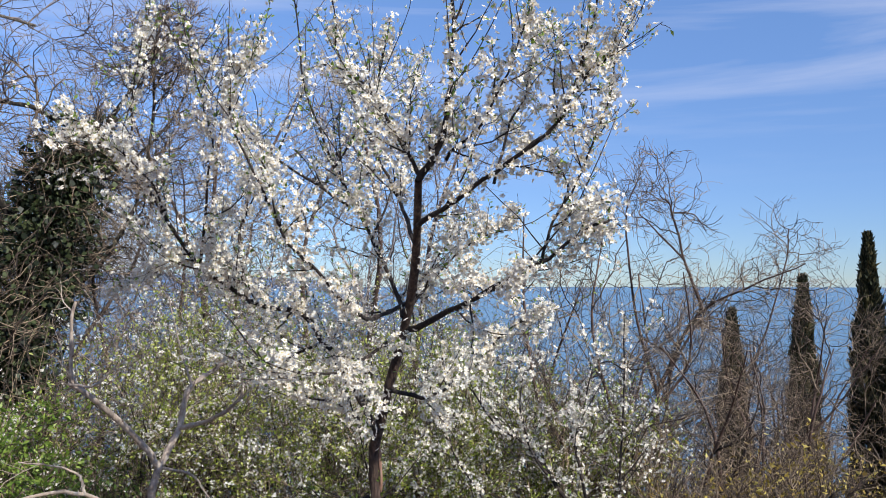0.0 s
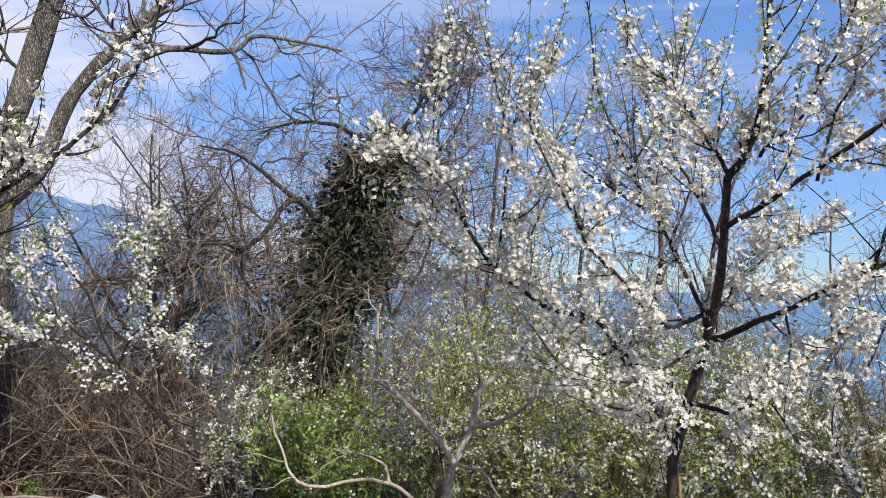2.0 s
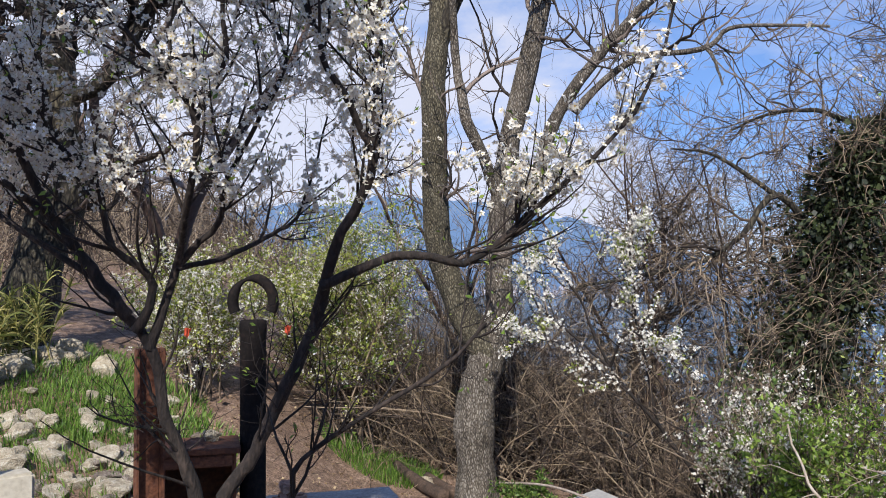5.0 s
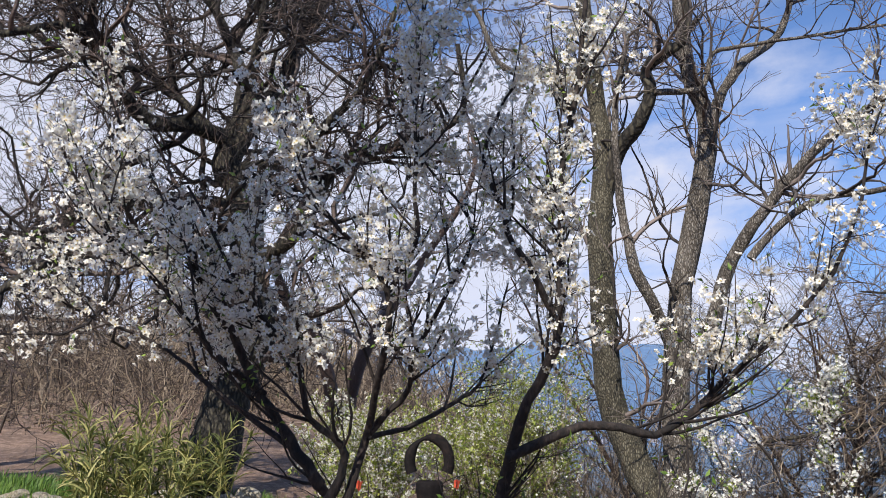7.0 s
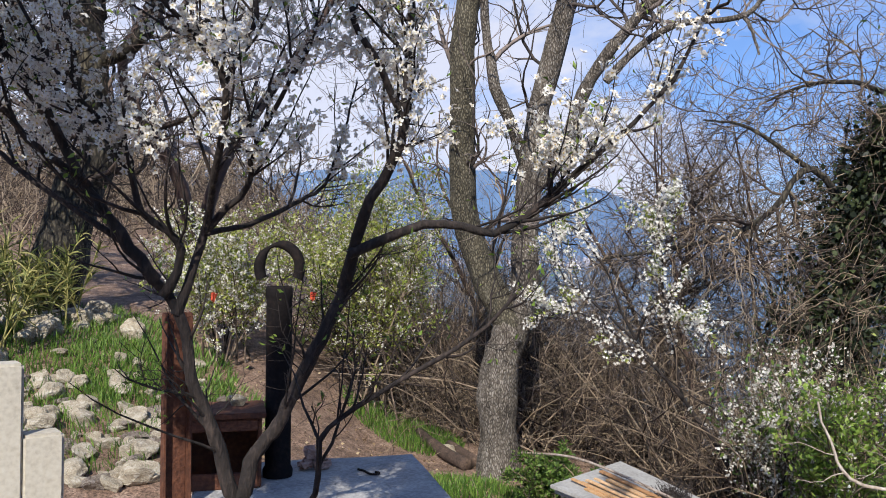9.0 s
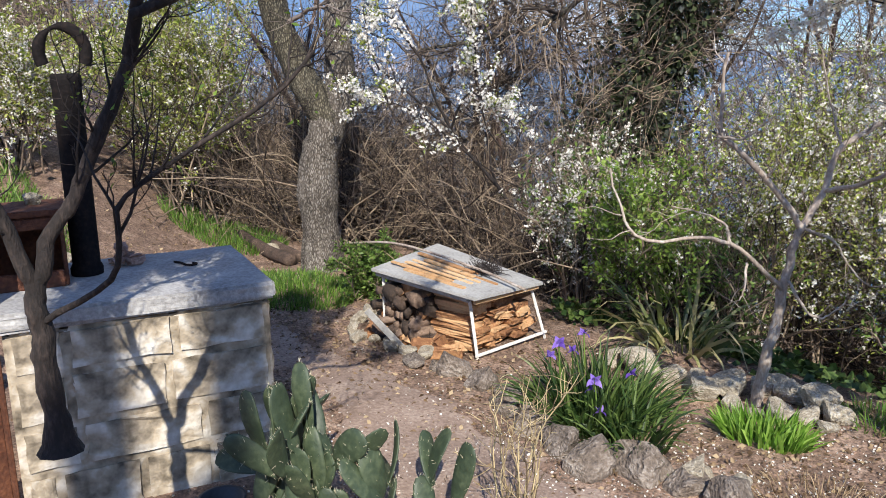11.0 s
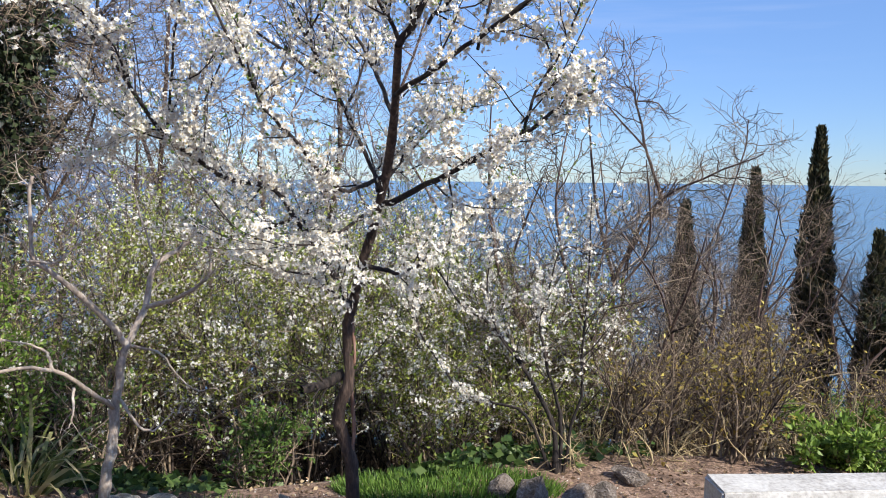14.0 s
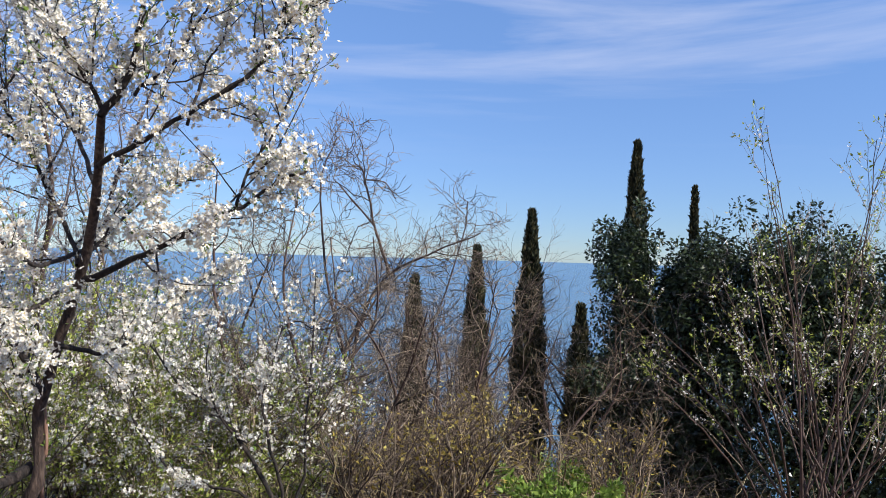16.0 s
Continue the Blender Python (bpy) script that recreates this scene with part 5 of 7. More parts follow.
def spring_hazel():
    """The wide shrub of straight shoots with opening buds."""
    t = Plant("budding_shrub", gz(5.9, 5.6), 141, "wide shrub of straight pale shoots with opening buds", "shrub", "young_bark", "brown_twig")
    rng, b = t.rng, np.array(gz(5.9, 5.6))
    for k in range(30):
        a = rng.uniform(0, 2 * math.pi)
        q = rng.uniform(0.3, 2.3)
        tip = b + np.array([math.cos(a) * q, math.sin(a) * q, rng.uniform(2.2, 4.3) * (1 - 0.13 * q)])
        t.limb(0.014, 0.003, tuple(b + np.append(rng.normal(0, 0.25, 2), 0)), tuple(b * 0.5 + tip * 0.5 + np.append(rng.normal(0, 0.1, 2), 0.2)), tuple(tip), sides=5)
    t.start(0)
    t.branch(170, 0.9, 0.25, 1.0, (20, 45), 0.08, 0.08, rmax=0.006, rmin=0.003)
    t.branch(600, 0.3, 0.2, 1.0, (25, 55), 0.12, 0.06, rmax=0.004, rmin=0.002)
    t.twigs(sides=3)
    t.leaf(3200, 0.042, "leaf_lime", of=(1, 2), lo=0.5, spread=0.02)
    t.bloom(2500, 0.024, of=(1, 2), lo=0.4, clump=3, pollen=False)


spring_hazel()


def brush(name, area, count, tall, seed, label, mat="brown_twig", r=0.006):
    """A thicket of thin arching, tangled stems over an area (x0, x1, y0, y1)."""
    rng = np.random.default_rng(seed)
    x, y = rng.uniform(area[0], area[1], count), rng.uniform(area[2], area[3], count)
    P = np.stack([x, y, height(x, y) - 0.05], -1)
    L = tall * rng.uniform(0.35, 1.35, count)
    main = sprout(rng, P, rng.normal(0, 0.5, (count, 3)) + np.array([0, 0, 1]), L, 8, 0.22, -0.05)
    R = (r * rng.uniform(0.5, 1.8, count))[:, None] * np.linspace(1, 0.35, 9)
    v, f = tubes(main, R, 4)
    k = count * 7
    i = rng.integers(0, count, k)
    p, d = resample(main[i], rng.uniform(0.1, 1, k))
    tw = sprout(rng, p, d + rng.normal(0, 0.9, (k, 3)), tall * 0.30 * rng.uniform(0.3, 1.4, k), 5, 0.32, -0.03)
    v2, f2 = tubes(tw, (r * rng.uniform(0.22, 0.6, k))[:, None] * np.linspace(1, 0.5, 6), 3)
    ob = new(name, mesh(name, np.concatenate((v, v2)), [f, f2 + len(v)], mat))
    tagged(ob, label, "thicket", kind="stuff")


brush("brushwood", (-5.2, -2.4, 5.7, 8.0), 1000, 2.0, 401, "tangle of bare brown brushwood below the terrace")
brush("brushwood", (-9.5, -5.6, 5.2, 8.5), 1900, 2.1, 402, "tangle of bare brown brushwood behind the ash tree")
brush("brushwood", (-2.4, 1.6, 6.9, 9.5), 900, 2.6, 403, "tangle of bare stems on the slope", "brown_twig")
brush("brushwood", (1.3, 6.5, 5.7, 10.5), 380, 1.0, 404, "tawny tangle of dry brushwood", "tawny_twig")
brush("brushwood", (0.75, 3.9, 4.75, 6.0), 260, 0.5, 408, "tawny tangle of dry brushwood at the terrace edge", "tawny_twig", 0.0045)
brush("brushwood", (6.5, 9.5, 9.5, 13.5), 300, 2.4, 405, "dry brushwood below the cypresses", "grey_twig")
brush("brushwood", (-32, -17, -8, 16), 2300, 1.9, 406, "bare brown woodland on the hillside", "brown_twig", 0.014)
brush("brushwood", (-60, -28, -20, 24), 2600, 5.0, 407, "far bare brown woodland on the hillside", "brown_twig", 0.03)

# ---- more materials ----
M["concrete"] = material("concrete", [(0.16, 0.15, 0.15), (0.34, 0.33, 0.32), (0.54, 0.52, 0.50)], 4, rough=0.92, bump=0.35, fine=70)
M["block_stone"] = material("block_stone", [(0.05, 0.038, 0.025), (0.40, 0.33, 0.24), (0.74, 0.70, 0.63)], 5.5, rough=0.95, bump=0.8, fine=11, coarse=0.8)
M["white_render"] = material("white_render", [(0.22, 0.20, 0.18), (0.50, 0.48, 0.45), (0.66, 0.65, 0.62)], 5, rough=0.9, bump=0.3, fine=50)
M["cream_panel"] = material("cream_panel", [(0.36, 0.32, 0.26), (0.52, 0.48, 0.40), (0.60, 0.57, 0.49)], 2.5, rough=0.7, bump=0.15, fine=50)
M["iron"] = material("iron", [(0.006, 0.005, 0.005), (0.012, 0.010, 0.010), (0.03, 0.02, 0.016)], 9, rough=0.85, bump=0.3)
M["iron"].node_tree.nodes["Principled BSDF"].inputs["Specular IOR Level"].default_value = 0.12
M["rust"] = material("rust", [(0.045, 0.018, 0.012), (0.12, 0.045, 0.025), (0.22, 0.09, 0.045)], 8, rough=0.85, bump=0.5, metal=0.2)
M["cut_wood"] = material("cut_wood", [(0.20, 0.09, 0.04), (0.42, 0.22, 0.10), (0.60, 0.38, 0.20)], 5, (1, 1, 1), 0.8, 0.5, 60, island=0.5)
M["log_bark"] = material("log_bark", [(0.03, 0.02, 0.015), (0.09, 0.058, 0.042), (0.24, 0.165, 0.12)], 8, rough=0.9, bump=0.8, fine=50, island=0.4)
M["board"] = material("board", [(0.38, 0.20, 0.09), (0.55, 0.34, 0.17), (0.68, 0.47, 0.28)], 4, (6, 1, 1), 0.7, 0.3, 40, island=0.4)
M["grey_board"] = material("grey_board", [(0.22, 0.21, 0.20), (0.36, 0.35, 0.33), (0.47, 0.46, 0.44)], 5, rough=0.85, bump=0.3, fine=60)
M["white_paint"] = material("white_paint", [(0.45, 0.42, 0.37), (0.68, 0.66, 0.62), (0.74, 0.73, 0.70)], 12, rough=0.7, bump=0.3, fine=60)
M["cactus"] = material("cactus", [(0.018, 0.03, 0.017), (0.042, 0.062, 0.033), (0.10, 0.125, 0.066)], 7, rough=0.55, bump=0.25, fine=40)
M["spine"] = material("spine", [(0.5, 0.45, 0.3), (0.65, 0.6, 0.45)], 4, rough=0.6, bump=0)
M["iris_petal"] = material("iris_petal", [(0.10, 0.045, 0.30), (0.18, 0.095, 0.46), (0.32, 0.21, 0.62)], 20, rough=0.6, bump=0, translucent=0.3, island=0.4)
M["pot"] = material("pot", [(0.03, 0.035, 0.045), (0.06, 0.065, 0.075)], 6, rough=0.5, bump=0.1)
M["red_brick"] = material("red_brick", [(0.22, 0.12, 0.09), (0.36, 0.22, 0.17), (0.5, 0.36, 0.3)], 9, rough=0.9, bump=0.5)
M["orange_plastic"] = material("orange_plastic", [(0.55, 0.07, 0.03), (0.65, 0.12, 0.06)], 4, rough=0.5, bump=0)
M["sand_path"] = material("sand_path", [(0.13, 0.088, 0.066), (0.26, 0.185, 0.145), (0.44, 0.355, 0.29)], 3.5, rough=0.97, bump=0.5, fine=60)
M["reed_green"] = material("reed_green", [(0.10, 0.12, 0.03), (0.20, 0.22, 0.07), (0.42, 0.36, 0.18)], 2, rough=0.6, bump=0, translucent=0.25, island=0.7)
M["leaf_daylily"] = material("leaf_daylily", [(0.10, 0.22, 0.02), (0.20, 0.36, 0.05), (0.30, 0.46, 0.09)], 3, rough=0.5, bump=0, translucent=0.35, island=0.6)
M["leaf_iris"] = material("leaf_iris", [(0.022, 0.05, 0.012), (0.055, 0.105, 0.022), (0.13, 0.19, 0.05)], 3, rough=0.5, bump=0, translucent=0.3, island=0.6)
M["roof_tile"] = material("roof_tile", [(0.6, 0.6, 0.6), (0.72, 0.72, 0.72)], 2, rough=0.7, bump=0.1)


# ---- garden things ----
def rock_meshes(n, seed, mat):
    out = []
    for k in range(n):
        rg = random.Random(seed + k)
        bm = bmesh.new()
        bmesh.ops.create_icosphere(bm, subdivisions=3, radius=0.5)
        off = Vector((rg.uniform(0, 50), rg.uniform(0, 50), rg.uniform(0, 50)))
        cuts = [(Vector((rg.gauss(0, 1), rg.gauss(0, 1), rg.gauss(0, 0.7))).normalized(), rg.uniform(0.22, 0.38)) for _ in range(15)]
        for v in bm.verts:
            for nrm, dist in cuts:
                d = v.co.dot(nrm) - dist
                if d > 0:
                    v.co -= nrm * d
            v.co *= 1.25 * (1 + 0.12 * noise.noise(v.co * 4 + off) + 0.09 * noise.noise(v.co * 13 + off))
        me = bpy.data.meshes.new("stone")
        bm.to_mesh(me)
        bm.free()
        me.materials.append(M[mat])
        out.append(me)
    return out


GREY_ROCKS, PALE_ROCKS = rock_meshes(6, 10, "rock"), rock_meshes(6, 40, "limestone")


def stones(owner, spots, seed, kinds, sink=0.3):
    """Stones as parts of one thing; spots: x, y, length, breadth, height."""
    rg = random.Random(seed)
    base = owner.location
    for x, y, a, b, h in spots:
        ob = part("stone", rg.choice(kinds), owner)
        ob.scale = (a, b, h)
        ob.rotation_euler = (rg.gauss(0, 0.15), rg.gauss(0, 0.15), rg.uniform(0, 6.3))
        ob.location = Vector((x, y, float(height(x, y)) + h * (0.5 - sink))) - base


def along(points, step, seed, size, jitter=0.04):
    rg = random.Random(seed)
    line = curve_through([(*p, 0) for p in points], 200)
    ln = np.concatenate(([0], np.cumsum(np.linalg.norm(np.diff(line, axis=0), axis=1))))
    out, s = [], 0.0
    while s < ln[-1]:
        q = size * rg.uniform(0.7, 1.35)
        x, y = np.interp(s, ln, line[:, 0]), np.interp(s, ln, line[:, 1])
        out.append((x + rg.gauss(0, jitter), y + rg.gauss(0, jitter), q * rg.uniform(1.0, 1.4), q * rg.uniform(0.75, 1.0), q * rg.uniform(0.6, 0.9)))
        s += step * q / size
    return out


border = thing("stone_border", (-2.3, 3.1, 0.0), "row of rough grey stones edging the flower bed", "stone edging")
stones(border, along([(-3.3, 3.40), (-3.0, 3.42), (-2.65, 3.32), (-2.29, 3.11), (-1.92, 3.0), (-1.6, 3.06), (-1.30, 3.0)], 0.18, 3, 0.24, 0.02), 3, GREY_ROCKS, 0.48)
stones(border, along([(-1.5, 3.2), (-1.35, 3.12), (-1.25, 3.05)], 0.12, 5, 0.15), 6, PALE_ROCKS)
front = thing("stone_border", (-0.8, 3.0, 0.0), "row of flat stones edging the earth round the plum tree", "stone edging")
stones(front, along([(-1.2, 2.9), (-1.0, 2.92), (-0.73, 3.05), (-0.5, 3.05), (-0.2, 2.95), (0.2, 2.9)], 0.16, 8, 0.18, 0.03), 9, GREY_ROCKS, 0.45)
stones(front, [(-0.46, 3.34, 0.16, 0.14, 0.2), (-0.36, 3.44, 0.15, 0.12, 0.15), (-0.5, 3.2, 0.17, 0.14, 0.12), (-0.36, 3.22, 0.14, 0.13, 0.1), (-0.28, 3.1, 0.15, 0.12, 0.09)], 12, PALE_ROCKS, 0.2)
ring = thing("rock_ring", (-1.5, 4.1, 0.0), "pale weathered rocks ringing the foot of the fig tree", "rocks")
stones(ring, [(-1.80, 3.95, 0.20, 0.16, 0.15), (-1.70, 4.1, 0.22, 0.18, 0.17), (-1.62, 3.93, 0.17, 0.14, 0.12), (-1.42, 4.2, 0.24, 0.2, 0.19), (-1.27, 4.12, 0.22, 0.18, 0.17), (-1.14, 4.02, 0.18, 0.16, 0.16), (-1.42, 3.97, 0.17, 0.14, 0.11), (-1.28, 3.96, 0.16, 0.13, 0.11),
              (-1.55, 4.22, 0.2, 0.16, 0.16), (-1.88, 4.06, 0.16, 0.12, 0.12), (-1.16, 3.90, 0.12, 0.1, 0.08), (-1.50, 3.88, 0.1, 0.09, 0.07),
              (-2.2, 4.05, 0.3, 0.2, 0.18), (-2.02, 4.0, 0.22, 0.18, 0.14), (-2.4, 4.12, 0.22, 0.18, 0.16)], 15, PALE_ROCKS, 0.25)
right_rocks = thing("rock_heap", (0.6, 4.2, 0.0), "heap of grey boulders at the foot of the plum shrub", "rocks")
stones(right_rocks, [(0.50, 4.45, 0.22, 0.18, 0.2), (0.66, 4.32, 0.3, 0.22, 0.24), (0.88, 4.25, 0.24, 0.2, 0.2), (1.1, 4.4, 0.2, 0.16, 0.13), (1.3, 4.6, 0.25, 0.2, 0.14), (0.2, 4.2, 0.14, 0.1, 0.08), (0.35, 4.0, 0.15, 0.12, 0.08), (0.05, 3.75, 0.18, 0.12, 0.08),
                     (0.45, 3.6, 0.2, 0.16, 0.1), (0.25, 3.3, 0.16, 0.12, 0.08), (1.05, 3.9, 0.16, 0.12, 0.08)], 18, GREY_ROCKS, 0.3)
rg = random.Random(77)
slope = thing("stone_bank", (-6.9, 1.8, 0.4), "bank of loose pale stones with tufts of grass", "stones")
stones(slope, [(rg.uniform(-7.9, -5.9), rg.uniform(0.5, 2.9), q, q * rg.uniform(0.7, 1), q * rg.uniform(0.5, 0.8)) for q in [rg.uniform(0.09, 0.27) for _ in range(150)]], 21, PALE_ROCKS + GREY_ROCKS[:2], 0.3)
upper = thing("stone_bank", (-9.0, 1.5, 1.0), "large stones and terrace edges on the grassy bank", "stones")
stones(upper, [(rg.uniform(-10.4, -8.1), rg.uniform(-0.3, 3.0), q, q * rg.uniform(0.6, 1), q * rg.uniform(0.5, 0.9)) for q in [rg.uniform(0.12, 0.4) for _ in range(60)]], 24, PALE_ROCKS, 0.3)
near = thing("stone_heap", (-3.6, 3.4, 0.0), "small heap of stones beside the woodpile", "stones")
stones(near, [(-3.88, 3.46, 0.15, 0.12, 0.10), (-4.0, 3.55, 0.16, 0.13, 0.11), (-4.12, 3.7, 0.17, 0.13, 0.13), (-3.55, 3.42, 0.10, 0.09, 0.07), (-4.2, 3.9, 0.17, 0.13, 0.11), (-3.42, 3.44, 0.11, 0.09, 0.08), (-3.76, 3.50, 0.09, 0.07, 0.06), (-3.30, 3.48, 0.12, 0.10, 0.09), (-3.66, 3.52, 0.10, 0.08, 0.08)], 27, PALE_ROCKS, 0.25)


def blades(rng, P, D, L, width, droop, S=5, wander=0.05):
    """Flat tapering blades, bending over under their weight."""
    N = len(P)
    pts = np.empty((N, S + 1, 3))
    pts[:, 0], d = P, unit(D)
    for k in range(S):
        d = unit(d + rng.normal(0, wander, (N, 3)) + np.array([0, 0, -1.0]) * (np.asarray(droop) * (k + 1) / S)[..., None])
        pts[:, k + 1] = pts[:, k] + d * (L / S)[:, None]
    side = unit(np.cross(D, rng.normal(0, 1, (N, 3))))
    w = (np.asarray(width) * np.ones(N))[:, None] * np.array([0.7, 1.0, 1.0, 0.8, 0.5, 0.06])[: S + 1]
    a = pts + side[:, None] * w[..., None] * 0.5
    b = pts - side[:, None] * w[..., None] * 0.5
    v = np.stack([a, b], 2).reshape(-1, 3)
    base = (np.arange(N) * (S + 1) * 2)[:, None] + np.arange(S) * 2
    f = np.stack([base, base + 1, base + 3, base + 2], -1).reshape(-1, 4)
    return v, f


def tuft(name, at, radius, count, tall, width, droop, mat, seed, label, category, tilt=0.45, flat=(1, 1), kind=""):
    rng = np.random.default_rng(seed)
    a, q = rng.uniform(0, 2 * math.pi, count), radius * np.sqrt(rng.uniform(0, 1, count))
    off = np.stack([np.cos(a) * q * flat[0], np.sin(a) * q * flat[1]], -1)
    x, y = at[0] + off[:, 0], at[1] + off[:, 1]
    P = np.stack([x, y, height(x, y) - 0.01], -1)
    D = np.stack([off[:, 0] / radius * tilt, off[:, 1] / radius * tilt, np.ones(count)], -1) + rng.normal(0, 0.18, (count, 3))
    v, f = blades(rng, P, D, tall * rng.uniform(0.5, 1.15, count), width * rng.uniform(0.7, 1.3, count), droop * rng.uniform(0.4, 1.6, count))
    base = np.array((at[0], at[1], float(height(*at))))
    if kind == "stuff":
        ob = new(name, mesh(name, v, f, mat, True))
        return tagged(ob, label, category, kind="stuff")
    ob = thing(name, tuple(base), label, category)
    part("foliage", mesh("foliage", v - base, f, mat, True), ob, "", "stuff")
    return ob


tuft("iris_clump", (-2.12, 3.42), 0.25, 560, 0.37, 0.013, 0.30, "leaf_iris", 501, "clump of purple irises with long narrow green leaves", "iris", 0.6)
tuft("iris_clump", (-1.86, 3.28), 0.16, 130, 0.34, 0.013, 0.40, "leaf_iris", 502, "arching iris leaves spilling over the stones", "iris", 0.8)
tuft("daylily_clump", (-1.38, 3.66), 0.17, 380, 0.16, 0.013, 0.16, "leaf_daylily", 503, "low clump of bright green daylily shoots", "daylily", 0.5, (1.15, 0.6))
tuft("dry_reed_clump", (-2.2, 4.55), 0.2, 80, 0.62, 0.022, 0.62, "reed_green", 504, "arching clump of half-dry striped reed leaves", "reed", 0.75)
tuft("green_tuft", (-0.97, 4.15), 0.2, 300, 0.10, 0.006, 0.2, "grass", 505, "small tuft of bright grass", "grass tuft", 0.5)
tuft("grass", (0.22, 4.55), 0.66, 4600, 0.075, 0.006, 0.2, "grass", 506, "long green grass on a low mound", "grass", 0.3, (1.0, 0.38), "stuff")
tuft("grass", (-5.15, 3.95), 0.65, 3800, 0.08, 0.007, 0.15, "grass", 507, "short bright green lawn beside the ash tree", "grass", 0.3, (1, 0.7), "stuff")
tuft("grass", (-7.1, 4.75), 0.8, 3000, 0.10, 0.008, 0.15, "grass", 508, "short green lawn behind the logs", "grass", 0.3, (1, 0.6), "stuff")
tuft("grass", (-7.9, 2.5), 0.9, 3000, 0.11, 0.008, 0.2, "grass", 513, "patchy grass below the blossoming shrub", "grass", 0.3, (1, 0.8), "stuff")
tuft("grass", (-9.0, 1.6), 1.6, 8000, 0.12, 0.009, 0.2, "grass", 509, "patchy grass over the stony bank", "grass", 0.3, (1, 1.0), "stuff")
tuft("grass", (-6.9, 2.2), 1.0, 2600, 0.12, 0.008, 0.2, "grass", 510, "tufts of grass among the stones", "grass", 0.3, (1, 1), "stuff")
tuft("grass", (-10.5, -0.6), 1.6, 8000, 0.16, 0.012, 0.2, "grass", 511, "patchy grass on the upper bank", "grass", 0.3, (1, 1), "stuff")
tuft("dry_grass", (-1.0, 3.25), 0.35, 500, 0.08, 0.003, 0.3, "leaf_dry", 512, "wisps of dry straw on the bare earth", "dry grass", 0.9, (1, 0.5), "stuff")


def iris_flower(at, seed, s=0.05):
    rng = np.random.default_rng(seed)
    ob = thing("iris_flower", at, "open purple iris flower on a green stem", "iris flower", "iris flowers")
    gx, gy = at[0] + rng.normal(0, 0.03), at[1] + 0.03
    stem = curve_through([(gx - at[0], gy - at[1], float(height(gx, gy)) - at[2]), (0.01, 0.0, -at[2] * 0.4), (0, 0, 0)], 8)
    v, f = tubes(stem[None], np.full((1, 8), 0.004), 5)
    part("stem", mesh("stem", v, f, "leaf_mid", True), ob)
    for k in range(6):
        a = k * math.pi / 3 + rng.normal(0, 0.1)
        fall = k % 2 == 0
        d = np.array([[math.cos(a), math.sin(a), 0.5 if fall else 1.6]])
        v, f = blades(rng, np.zeros((1, 3)), d, np.array([s * (1.3 if fall else 1.0)]), np.array([s * 0.75]), np.array([0.75 if fall else 0.1]), 5, 0.05)
        part("petal", mesh("petal", v, f, "iris_petal", True), ob)


for k, (x, y, z) in enumerate(((-2.30, 3.33, 0.36), (-2.24, 3.36, 0.33), (-2.20, 3.40, 0.42), (-2.02, 3.20, 0.27), (-2.05, 3.22, 0.22), (-1.90, 3.33, 0.30), (-1.98, 3.18, 0.14), (-2.33, 3.30, 0.30))):
    iris_flower((x, y, z), 520 + k, 0.044 if k in (3, 0) else 0.033)


